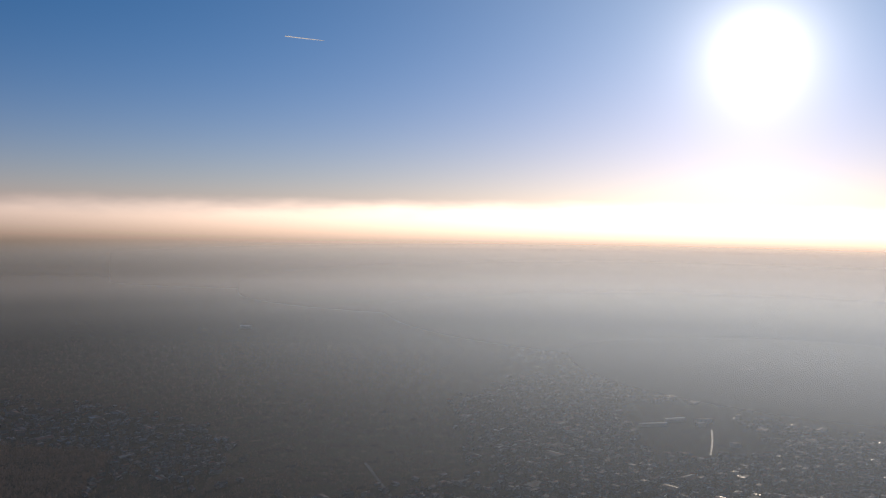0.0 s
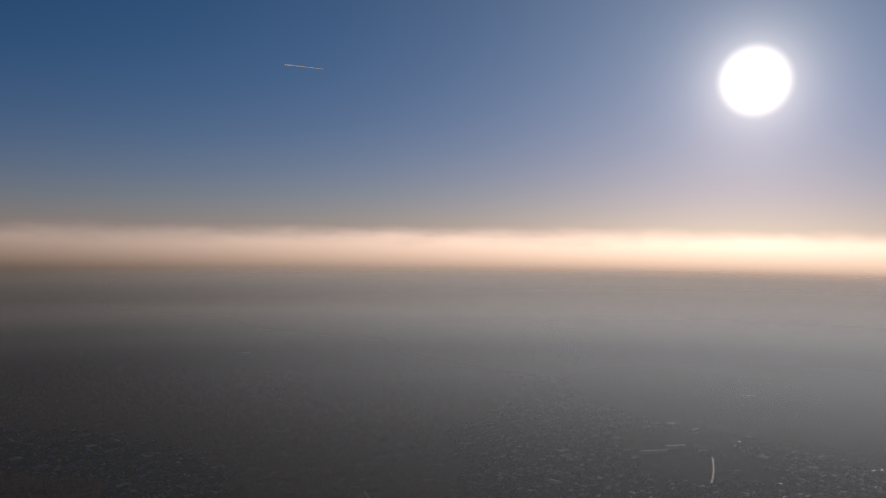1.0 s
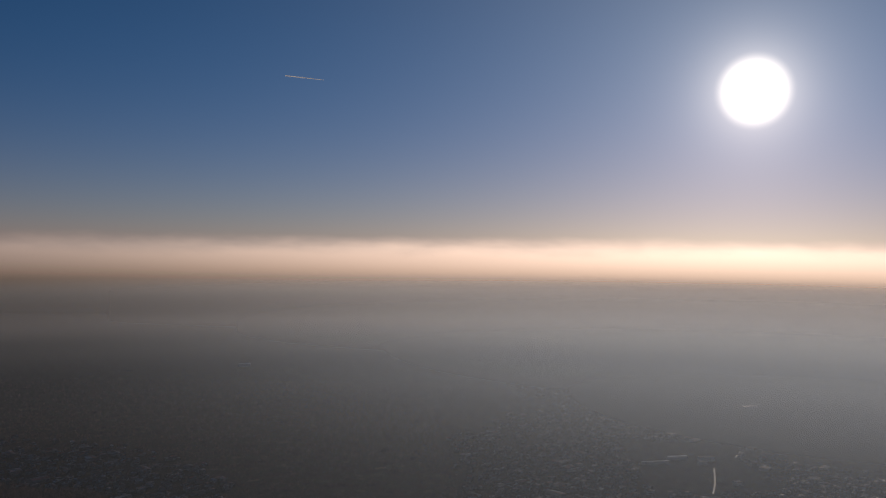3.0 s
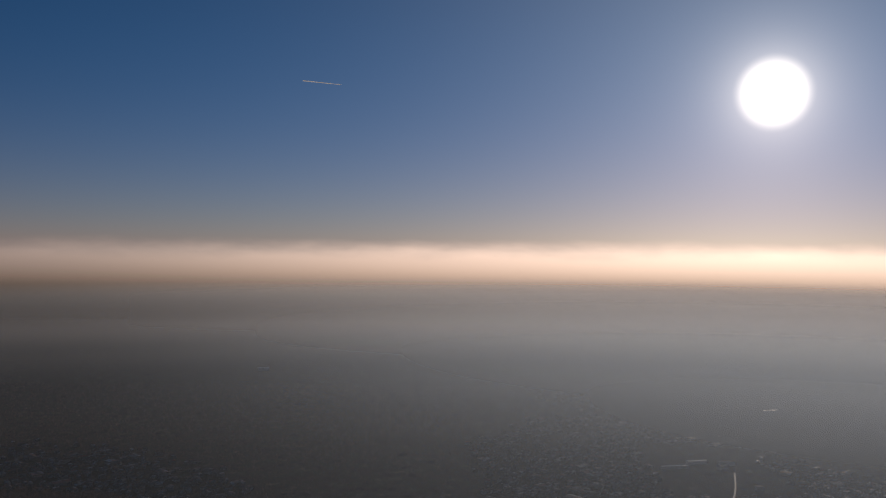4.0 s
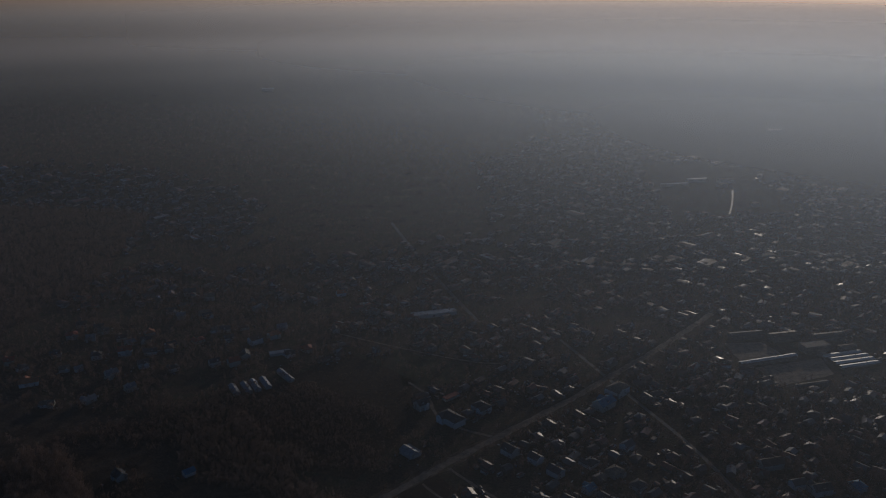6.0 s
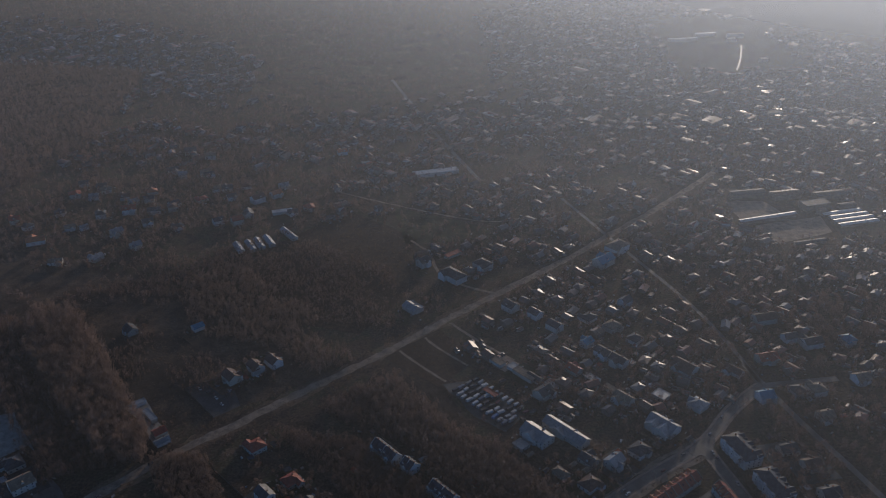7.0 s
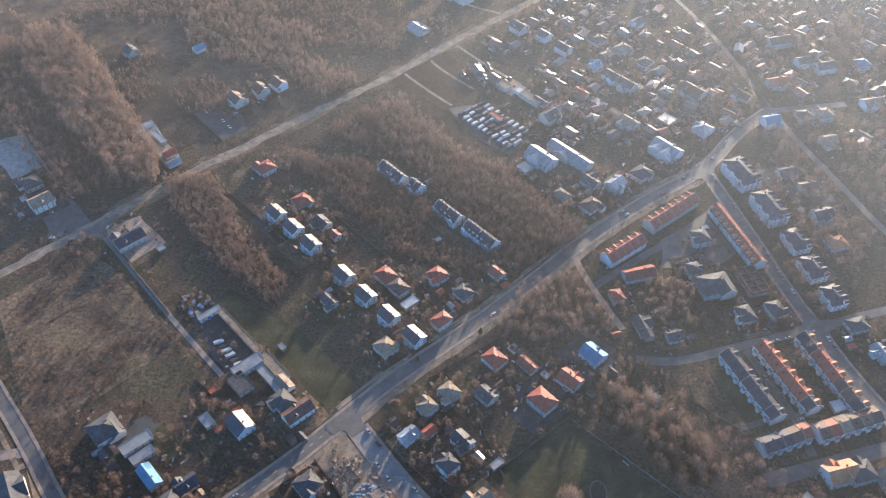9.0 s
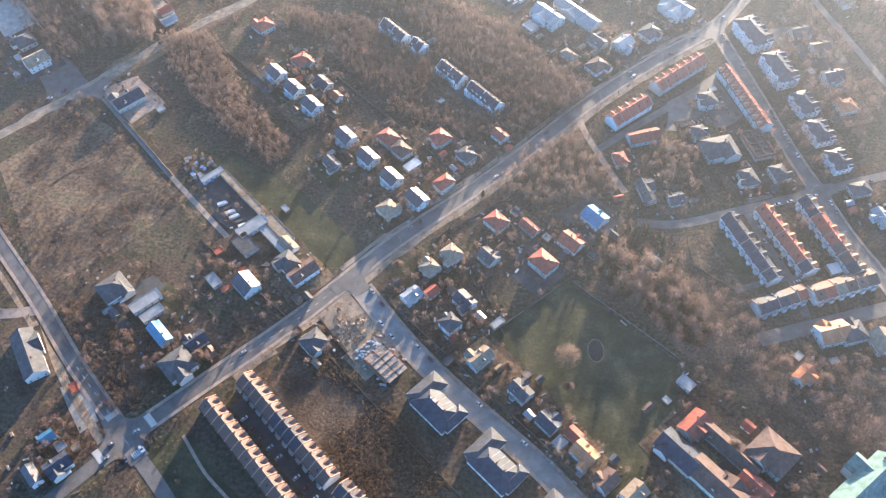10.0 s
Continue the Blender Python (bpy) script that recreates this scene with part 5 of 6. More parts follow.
def build_town():
    """Streets of small houses on the town's slanting grid: the nearest are copies of a few kinds, the rest one joined mass of roofs."""
    rnd = random.Random(11)
    spots = []
    a = radians(44)
    for i in range(-70, 110):
        for j in range(-10, 110):
            u, v = 20.0 * i + rnd.uniform(-7, 7), 23.5 * j + rnd.uniform(-6, 6)
            x, y = u * math.cos(a) - v * math.sin(a), u * math.sin(a) + v * math.cos(a)
            skip = rnd.random() < 0.25
            if skip or not (560 < y < 1250 and -0.58 * y - 40 < x < 0.56 * y + 30) or y < 640 and x < 60:
                continue
            if -300 < x < 0 and y < 830 or x < -160 and y < 800 or x < -560:
                continue
            if x < -60 and rnd.random() < 0.3 or x < -190 and y < 1070:
                continue
            if not free_spot(x, y) or noise.noise((x * 0.006, y * 0.006, 3.0)) > 0.42:
                continue
            spots.append((y, x, 44 + rnd.choice((0, 90)) + rnd.gauss(0, 9)))
    spots.sort()
    kinds = []
    for k, (y, x, ang) in enumerate(spots[:170]):
        if k < 14:
            l, w, h = rnd.uniform(8, 12.5), rnd.uniform(7, 9.5), rnd.choice((2.8, 3.2, 3.8, 4.6, 5.6))
            roof = rnd.choice(("gable", "gable", "hip", "hip", "gable"))
            kinds.append(house(x, y, round(l, 1), round(w, 1), h, ang, roof, "mixed", FAR_WALL, windows=False, pitch=rnd.choice((0.36, 0.44, 0.56)), group="houses of the town"))
        else:
            copy_thing(kinds[rnd.randrange(14)], pose(x, y, 0, rz=ang))
    rows = []
    for y, x, ang in spots[170:]:
        l, w, h, r = rnd.uniform(3.5, 8.0), rnd.uniform(3.2, 5.4), rnd.uniform(2.6, 6.4), rnd.uniform(0.4, 3.6)
        rows.append((x, y, ang, l, w, h, r))
        if rnd.random() < 0.5:
            a, d = radians(ang + rnd.choice((0, 180))), l * rnd.uniform(0.3, 0.9)
            rows.append((x + d * math.cos(a), y + d * math.sin(a), ang + 90, w * rnd.uniform(0.9, 1.5), l * 0.45, h * rnd.uniform(0.5, 1.0), r * 0.8))
    mass("town_houses", rows, "dense streets of small tiled houses in haze")
    sheds = []
    while len(sheds) < 2200:
        y, x, ang = spots[int(len(spots) * rnd.random() ** 1.2)]
        a, d = rnd.uniform(0, 6.28), rnd.uniform(8.5, 15)
        px, py = x + d * math.cos(a), y + d * math.sin(a)
        if not near_line(px, py, ROAD_B, 7) and not near_line(px, py, ROAD_M, 6):
            sheds.append((px, py, ang, rnd.uniform(1.2, 3.6), rnd.uniform(1.0, 2.2), rnd.uniform(1.8, 2.8), rnd.uniform(0.1, 0.9)))
    mass("garden_sheds", sheds, "small sheds and garages in the gardens")
    return [(x, y) for y, x, _ in spots]


def mass(name, rows, label):
    """Many gabled houses joined: x, y, turn, half length, half width, eaves, rise of the roof."""
    v_roof, v_wall = [], []
    for x, y, ang, l, w, h, r in rows:
        c, s = math.cos(radians(ang)), math.sin(radians(ang))
        q = [(x + px * c - py * s, y + px * s + py * c, pz) for px, py, pz in ((-l, -w, h), (l, -w, h), (l, w, h), (-l, w, h), (-l, 0, h + r), (l, 0, h + r))]
        g = [(p[0], p[1], 0.0) for p in q[:4]]
        v_roof += [q[0], q[1], q[5], q[0], q[5], q[4], q[2], q[3], q[4], q[2], q[4], q[5]]
        v_wall += [g[0], g[1], q[1], g[0], q[1], q[0], g[1], g[2], q[2], g[1], q[2], q[1], q[1], q[2], q[5], g[3], g[0], q[0], g[3], q[0], q[3], q[3], q[0], q[4], g[2], g[3], q[3], g[2], q[3], q[2]]
    town = new(name)
    part("roof", triangles("roofs", v_roof, FAR_ROOF), town)
    part("wall", triangles("walls", v_wall, FAR_WALL), town)
    return tagged(town, label, "town", kind="stuff")


TOWN = build_town()


def build_far_town():
    """The roofs between here and the haze, too small to pick apart."""
    rnd = random.Random(4)
    rows = []
    while len(rows) < 3000:
        y = 1230 + 1500 * rnd.random() ** 1.3
        x = rnd.uniform(-0.62, 0.62) * y
        town = noise.noise((x * 0.0016, y * 0.0016, 9.0)) + (0.35 if y < 1900 else 0.9) * x / y
        if town < -0.20 + max(0.0, y - 1600) * 0.0006 + 0.2 * rnd.random() or inside(x, y, FOREST_FAR) or 385 < x < 620 and 1570 < y < 1960:
            continue
        big = 2.2 if rnd.random() < 0.03 else 1.0
        rows.append((x, y, 44 + rnd.choice((0, 90)) + rnd.uniform(-8, 8), big * rnd.uniform(4, 7.5), big * rnd.uniform(3.2, 5), rnd.uniform(3, 7), rnd.uniform(0.03, 0.25) if rnd.random() < 0.16 else rnd.uniform(0.8, 3.2)))
    mass("far_town", rows, "many small distant houses sinking into haze")


build_far_town()

FAR_HALLS = [(434, 1760, 60, 6, 6, 12, "flat", "metal"), (488, 1800, 44, 7, 7, 14, "flat", "metal"), (547, 1793, 34, 10, 8, 10, "flat", "tan"), (530, 1760, 20, 12, 7, 30, "flat", "grey"),
             (552, 1612, 14, 12, 7, 20, "flat", "tan"), (834, 2351, 44, 12, 9, 15, "flat", "metal"), (870, 2400, 24, 12, 8, 25, "flat", "tan"), (800, 2480, 24, 12, 8, 40, "flat", "grey"),
             (477, 1311, 26, 12, 6, 20, "flat", "tan"), (549, 1425, 26, 6, 6, -30, "flat", "tan"), (590, 1400, 22, 6, 6, -30, "flat", "grey"), (-692, 3043, 40, 18, 9, 10, "flat", "white")]
for row in FAR_HALLS:
    house(*row, windows=False, name="industrial_hall", group="far halls")
FACTORY = [(357, 934, 76, 6, 5, 19, "gable", "white"), (424, 970, 34, 15, 8, 17, "flat", "grey"), (352, 1003, 44, 12, 6, 13, "gable", "grey"), (464, 973, 22, 7, 5, 17, "gable", "tan"),
           (398, 1000, 36, 14, 7, 15, "gable", "brown"), (452, 1000, 40, 14, 7, 14, "gable", "grey"), (386, 874, 40, 6, 4, 17, "gable", "grey"), (427, 956, 12, 8, 5, 45, "gable", "tan")]
for row in FACTORY:
    house(*row, wall=ROOFS["tan"], windows=False, pitch=0.26, name="factory_hall", group="factory")
patch("yard", [(322, 985), (368, 990), (384, 948), (325, 928)], 0.06, DIRT, "tan paved factory yard behind a long hall", "paving")
patch("yard", [(337, 920), (424, 948), (422, 905), (354, 875)], 0.06, DIRT, "wide tan paved factory yard", "paving")
for x, y, l in ((451, 956, 52), (456, 947, 52), (459, 938, 52), (461, 928, 52)):
    house(x, y, l, 6.5, 2.6, 17, "gable", "white", ROOFS["tan"], windows=False, pitch=0.24, name="greenhouse", group="factory greenhouses")
ribbon("far_street", [(488, 1556), (508, 1610), (526, 1667), (545, 1735)], 3.2, 0.1, WET_FAR, "far wet street shining in the low sun", "road")
ribbon("far_street", [(1270, 3845), (1379, 3776), (1430, 3700)], 5, 0.1, WET, "far wet road shining through haze", "road")
ribbon("far_street", [(610, 1500), (560, 1300), (530, 1180), (500, 1080)], 5, 0.1, ASPHALT, "far asphalt street among houses", "road")


# ---- trees ----
def crown_triangles(rng, x, y, high, wide, n, thick, low=0.25, lean=1.3):
    """Fine bare twigs: long thin slivers that fan up and outwards through an uneven crown."""
    x, y, high, wide = (np.asarray(q, dtype=float) for q in (x, y, high, wide))
    t = len(x)
    u = rng.random((t, n)) ** 0.8
    th = rng.random((t, n)) * 2 * np.pi
    lump = 0.75 + 0.45 * np.sin(th * 2 + rng.random((t, 1)) * 6.3) * rng.random((t, 1))
    r = np.sqrt(rng.random((t, n))) * np.sin(np.pi * (0.12 + 0.82 * u)) * lump * wide[:, None]
    z = (low + (0.97 - low) * u) * high[:, None]
    base = np.stack([x[:, None] + r * np.cos(th), y[:, None] + r * np.sin(th), z], -1)
    out = np.stack([np.cos(th) * 0.7, np.sin(th) * 0.7, np.full((t, n), lean)], -1) + rng.normal(0, 0.45, (t, n, 3))
    out /= np.linalg.norm(out, axis=-1, keepdims=True)
    long = (0.16 + 0.16 * rng.random((t, n)))[..., None] * high[:, None, None]
    side = np.cross(out, rng.normal(0, 1, (t, n, 3)))
    side /= np.linalg.norm(side, axis=-1, keepdims=True)
    side *= thick
    return np.stack([base - side, base + side, base + out * long], 2).reshape(-1, 3, 3)


def trunk_triangles(x, y, high, thick):
    x, y, high = (np.asarray(q, dtype=float) for q in (x, y, high))
    out = []
    for k in range(3):
        a, b = k * 2.1, (k + 1) * 2.1
        p = np.stack([x + thick * np.cos(a), y + thick * np.sin(a), x * 0 - 0.2], -1)
        q = np.stack([x + thick * np.cos(b), y + thick * np.sin(b), x * 0 - 0.2], -1)
        top = np.stack([x, y, high * 0.75], -1)
        out.append(np.stack([p, q, top], 1))
    return np.concatenate(out)


def wood(name, poly, n, high, n_twigs, label, thick=0.13, mat=TWIGS, low=0.2, seed=1, wide=0.30, clear=-1.0):
    rnd, rng = random.Random(seed), np.random.default_rng(seed)
    spots = scatter(poly, n, rnd, clear)
    x, y = (np.array([p[i] for p in spots]) + rng.normal(0, 2.5, n) for i in (0, 1))
    h = high * rng.uniform(0.45, 1.2, n)
    grove = new(name)
    part("twigs", triangles("twigs", crown_triangles(rng, x, y, h, h * wide, n_twigs, thick, low), mat), grove)
    part("trunks", triangles("trunks", trunk_triangles(x, y, h, 0.16), BARK), grove)
    return tagged(grove, label, "trees", kind="stuff")


def build_woods():
    wood("bare_wood", WOOD_EAST, 250, 10, 210, "wood of tall bare brown trees", 0.034, TWIGS, seed=2, wide=0.40, clear=-0.35)
    wood("bare_wood", OLD_GARDEN, 48, 7, 200, "bare trees in an old overgrown garden", 0.034, TWIGS, seed=31, wide=0.34)
    wood("bushes", ORCHARD, 60, 2.6, 90, "low warm brown bushes in a grass strip", 0.06, BUSHES, 0.0, seed=32, wide=0.5)
    wood("bare_wood", PARK_EDGE, 60, 13, 420, "row of tall bare trees beside the park", 0.05, TWIGS, seed=16, wide=0.26)
    wood("thicket", STRIP_WEST, 1700, 5.5, 80, "dense strip of bare reddish saplings", 0.05, PALE_TWIGS, seed=3, wide=0.34, clear=-0.35)
    wood("thicket", WOOD_MID, 2300, 6.0, 56, "overgrown plot of bare saplings", 0.065, seed=4, wide=0.30, clear=-0.5)
    wood("thicket", WOOD_SEMI, 1500, 8, 66, "dense bare thicket behind the houses", 0.07, seed=5, wide=0.24)
    wood("thicket", SLOPE, 1500, 8.5, 60, "tall bare saplings on the slope", 0.075, PALE_TWIGS, seed=17, wide=0.22)
    wood("bare_wood", WOOD_TRIANGLE, 300, 9.0, 150, "bare trees and bushes beside the main road", 0.06, PALE_TWIGS, seed=6)
    wood("bare_wood", [(130, 410), (159, 404), (155, 374), (133, 366), (124, 387)], 90, 8.0, 190, "bare garden trees behind a house", 0.06, PALE_TWIGS, seed=15)
    wood("bushes", WILD_WEST, 520, 1.8, 60, "low dry bushes in a wild field", 0.09, BUSHES, 0.0, seed=7, wide=0.65, clear=-0.15)
    wood("bushes", WILD_CORNER, 520, 2.8, 80, "dense dark brown bushes", 0.09, BUSHES, 0.0, seed=8, wide=0.6)
    wood("bushes", WILD_SOUTH, 1500, 1.9, 60, "low dry brown bushes", 0.085, BUSHES, 0.0, seed=9, wide=0.7, clear=-0.3)
    wood("forest", BELT, 1500, 13, 80, "belt of tall bare brown trees", 0.10, PALE_TWIGS, seed=10, wide=0.24)
    wood("forest", WEST_WOOD, 1100, 9, 60, "dark bare wood beside a field", 0.10, seed=18, wide=0.26)
    wood("thicket", SCRUB, 1900, 7.5, 50, "bare reddish scrub and young trees", 0.10, PALE_TWIGS, seed=19, wide=0.26, clear=-0.3)
    wood("thicket", SCRUB_TOP, 2600, 5.0, 40, "wide brown scrubland of bare bushes", 0.12, seed=20, wide=0.36, clear=-0.35)
    # saplings added so that their shadows darken the clearing
    wood("thicket", CLEARING, 330, 6.0, 50, "scattered saplings added to shade a clearing", 0.09, seed=21, wide=0.24, clear=-0.1)
    wood("thicket", THICKET, 900, 7, 60, "bare thicket below the dirt road", 0.085, seed=12, wide=0.25)
    wood("forest", FOREST_FAR, 2200, 12, 26, "distant bare forest in haze", 0.28, seed=13)
    wood("bushes", FIELD, 1700, 2.2, 18, "scattered low weeds in a bare field", 0.12, BUSHES, 0.0, seed=14, wide=0.7)


build_woods()


CLEARED = [[(300, 1090), (525, 1065), (510, 895), (340, 865), (305, 930)], [(385, 1740), (470, 1560), (600, 1580), (625, 1960), (520, 1960), (395, 1840)]]


def far_trees():
    """Bare trees and hedges between the far houses and out into the haze."""
    rng = np.random.default_rng(77)
    for low, high, count, tall, twigs, thick in ((930, 1750, 13000, 7.0, 15, 0.3), (1750, 2700, 16000, 9.0, 8, 0.65)):
        y = low + (high - low) * rng.random(count)
        x = y * rng.uniform(-0.62, 0.62, count)
        lumps = np.array([noise.noise((a * 0.004, b * 0.004, 3.0)) for a, b in zip(x, y)])
        keep = lumps + rng.normal(0, 0.35, count) > (-0.25 if low < 1000 else -0.6)
        if low < 1000:
            keep &= np.array([not any(inside(a, b, p) for p in (FIELD, FIELD_TWO)) and not near_line(a, b, ROAD_B, 8) and not near_line(a, b, ROAD_M, 7) for a, b in zip(x, y)])
        if low < 2000:
            keep &= np.array([not any(inside(a, b, p) for p in CLEARED) for a, b in zip(x, y)])
        x, y = x[keep], y[keep]
        size = tall * rng.uniform(0.5, 1.3, len(x))
        me = triangles("far_trees", crown_triangles(rng, x, y, size, size * 0.42, twigs, thick, 0.02), TWIGS)
        tagged(new("far_trees", me), "brown bare trees and hedges sinking into haze", "trees", kind="stuff")


far_trees()
NEAR_HOMES = [r for rows in (WHITE_ROW, GARDEN_ROW, SEMI_ROW, NORTH_YARD, SOUTH_ROAD, PARK_SIDE, WEST_CORNER, WORKSHOP, TRIANGLE, EAST_SIDE, NORTH_EDGE, NORTH_EAST, NORTH_FAR, OLD_FARM, NORTH_WEST, MID_FIELD) for r in rows]
ALL_HOMES = [(r[0], r[1], max(r[2], r[3])) for r in NEAR_HOMES] + [(x, y, 12) for x, y in TOWN]
BLOCKS = [(213, 520, 30), (226, 482, 30), (238, 449, 20), (243, 422, 20), (250, 396, 18), (-12, 205, 32), (21, 172, 32), (-46, 236, 30), (199, 410, 24),
          (180, 322, 22), (203, 329, 22), (232, 333, 22), (160, 476, 22), (113, 436, 20), (197, 452, 26), (190, 284, 22), (232, 296, 26), (-110, 172, 40), (-94, 190, 40)]


def is_clear(x, y, share=0.62, road=6.5):
    if any((x - b) ** 2 + (y - c) ** 2 < (share * s) ** 2 for b, c, s in ALL_HOMES if abs(x - b) < 30 and abs(y - c) < 30):
        return False
    if any((x - b) ** 2 + (y - c) ** 2 < (0.5 * s) ** 2 for b, c, s in BLOCKS):
        return False
    return not any(near_line(x, y, line, road) for _, line, *_ in LANES)


def garden_plots():
    """Round each near house a plot with its own ground: lawn, dry grass, soil or paving, and often a shed."""
    rnd = random.Random(52)
    looks = ((LAWN, "small garden lawn round a house"), (DRY_GRASS, "dry tan garden grass round a house"), (LITTER, "bare brown garden soil round a house"), (LITTER, "bare brown garden soil round a house"), (DRY_GRASS, "dry tan garden grass round a house"), (DARK_YARD, "dark paved yard round a house"))
    for k, (x, y, l, w, h, ang, roof, color) in enumerate(NEAR_HOMES):
        if l * w < 70 or y > 660:
            continue
        a = radians(ang)
        ox, oy = rnd.uniform(-4, 4), rnd.uniform(-4, 4)
        for grow in (9, 7, 5, 3):
            c = [(sx * (l / 2 + grow) + ox * grow / 9, sy * (w / 2 + grow) + oy * grow / 9) for sx, sy in ((-1, -1), (1, -1), (1, 1), (-1, 1))]
            poly = [(x + p * math.cos(a) - q * math.sin(a), y + p * math.sin(a) + q * math.cos(a)) for p, q in c]
            if not any(near_line(p, q, line, 6) for p, q in poly for _, line, *_ in LANES):
                mat, label = rnd.choice(looks)
                patch("garden", poly, 0.07 + 0.001 * k, mat, label, "garden")
                break
        for _ in range(2):
            d, t = rnd.uniform(0.85, 1.3) * max(l, w), rnd.uniform(0, 6.28)
            sx, sy = x + d * math.cos(t), y + d * math.sin(t)
            if is_clear(sx, sy, 0.75, 7):
                house(round(sx), round(sy), rnd.choice((4, 5, 6)), rnd.choice((3, 4)), 2.4, ang + 90 * (k % 2), rnd.choice(("flat", "gable")), rnd.choice(("metal", "brown", "grey", "tan", "brown", "dark", "red", "grey")), TIMBER, windows=False, name="shed", group="garden sheds")


garden_plots()


def planting(name, spots, high, n, thick, mat, label, wide=0.38, low=0.15, seed=5):
    rng = np.random.default_rng(seed)
    x, y = np.array([p[0] for p in spots]), np.array([p[1] for p in spots])
    h = rng.uniform(high[0], high[1], len(spots))
    grove = new(name)
    part("twigs", triangles("twigs", crown_triangles(rng, x, y, h, h * wide, n, thick, low), mat), grove)
    part("trunks", triangles("trunks", trunk_triangles(x, y, h, 0.14), BARK), grove)
    return tagged(grove, label, "trees", kind="stuff")


def garden_trees():
    """Bare trees, evergreen shrubs and hedges scattered among the gardens."""
    rnd = random.Random(21)
    near, far, green, hedge = [], [], [], []
    for hx, hy, size in ALL_HOMES:
        for i in range(16 if hy < 640 else 9):
            a, d = rnd.uniform(0, 6.28), rnd.uniform(0.7, 1.9) * size
            x, y = hx + d * math.cos(a), hy + d * math.sin(a)
            if inside(x, y, PARK) or inside(x, y, MEADOW) or not is_clear(x, y):
                continue
            (near if y < 640 else far).append((x, y))
            if i % 3 == 0:
                green.append((x + rnd.uniform(-5, 5), y + rnd.uniform(-5, 5)))
    for line, _, width, *_ in ((r[1], r[0], r[2]) for r in LANES[:13]):
        for a, b in zip(line, line[1:]):
            a, b = Vector(a), Vector(b)
            d = (b - a).normalized()
            for k in range(int((b - a).length / 3)):
                for side in (-1, 1):
                    if rnd.random() < 0.45:
                        p = a + d * (3 * k + rnd.uniform(-1, 1)) + Vector((-d.y, d.x)) * side * (width / 2 + rnd.uniform(3.5, 7))
                        if is_clear(p.x, p.y, 0.55, width / 2 + 2.4) and p.y < 900:
                            hedge.append((p.x, p.y))
    bits = []
    for hx, hy, size in ALL_HOMES:
        for _ in range(9 if hy < 620 else 4):
            a, d = rnd.uniform(0, 6.28), rnd.uniform(0.66, 1.5) * size
            x, y = hx + d * math.cos(a), hy + d * math.sin(a)
            if is_clear(x, y, 0.64, 5.5) and not inside(x, y, PARK) and not inside(x, y, MEADOW):
                bits.append((x, y, rnd.uniform(0, 180), rnd.uniform(0.3, 1.6), rnd.uniform(0.3, 0.8), rnd.uniform(0.3, 1.5)))
    solids = []
    for x, y, turn, l, w, h in bits:
        v, f = box(-l, l, -w, w, 0.0, h)
        c, d = math.cos(radians(turn)), math.sin(radians(turn))
        solids.append(([(x + c * p - d * q, y + d * p + c * q, z) for p, q, z in v], f))
    tagged(new("garden_clutter", mesh_of("garden_clutter", *joined(*solids), [CLUTTER])), "woodpiles, crates and covered heaps lying in gardens", "clutter", kind="stuff")
    planting("garden_trees", near, (2.0, 8.5), 165, 0.062, TWIGS, "bare garden trees and shrubs between the houses", seed=22)
    planting("garden_trees", far, (3.0, 9.0), 46, 0.17, TWIGS, "bare garden trees of the farther streets", seed=23)
    planting("evergreen_shrubs", [p for p in green if is_clear(*p, 0.55)], (1.2, 4.5), 70, 0.2, NEEDLES, "dark green evergreen shrubs and hedges", 0.5, 0.0, seed=24)
    planting("roadside_bushes", hedge, (1.0, 5.0), 50, 0.12, BUSHES, "bare brown bushes along the roads", 0.55, 0.0, seed=25)
    east = []
    while len(east) < 620:
        x, y = rnd.uniform(205, 470), rnd.uniform(330, 760)
        if x > 0.62 * (y - 40) + 40 or not is_clear(x, y, 0.6, 6):
            continue
        if noise.noise((x * 0.02, y * 0.02, 8.0)) > -0.25:
            east.append((x, y))
    planting("garden_trees", east, (4.0, 12.0), 140, 0.09, TWIGS, "bare trees in the gardens behind the blocks", 0.36, seed=28)
    waste = []
    while len(waste) < 12000:
        y = rnd.uniform(140, 760)
        x = rnd.uniform(-0.62, 0.62) * (y + 200)
        if noise.noise((x * 0.02, y * 0.02, 1.0)) > -0.05 and not inside(x, y, PARK) and not inside(x, y, MEADOW) and is_clear(x, y, 0.6, 7):
            waste.append((x, y))
    planting("weeds", waste, (0.5, 2.8), 21, 0.11, BUSHES, "dry brown weeds and scrub on open ground", 0.8, 0.0, seed=26)
    west = []
    while len(west) < 1900:
        x, y = rnd.uniform(-600, -150), rnd.uniform(790, 1150)
        if noise.noise((x * 0.012, y * 0.012, 4.0)) > -0.2 and not inside(x, y, FIELD) and is_clear(x, y, 0.5, 4):
            west.append((x, y))
    planting("garden_trees", west, (2.5, 9.0), 60, 0.16, TWIGS, "bare trees and hedges round the outlying houses", 0.42, 0.05, seed=29)
    mid = []
    while len(mid) < 4500:
        y = rnd.uniform(720, 1500)
        x = rnd.uniform(-0.62, 0.62) * y
        if noise.noise((x * 0.008, y * 0.008, 5.0)) > -0.1 and not inside(x, y, FIELD) and not inside(x, y, CLEARED[0]) and is_clear(x, y, 0.55, 4):
            mid.append((x, y))
    planting("street_trees", mid, (3.0, 9.0), 26, 0.24, TWIGS, "bare trees between the farther houses", 0.45, 0.05, seed=27)


garden_trees()


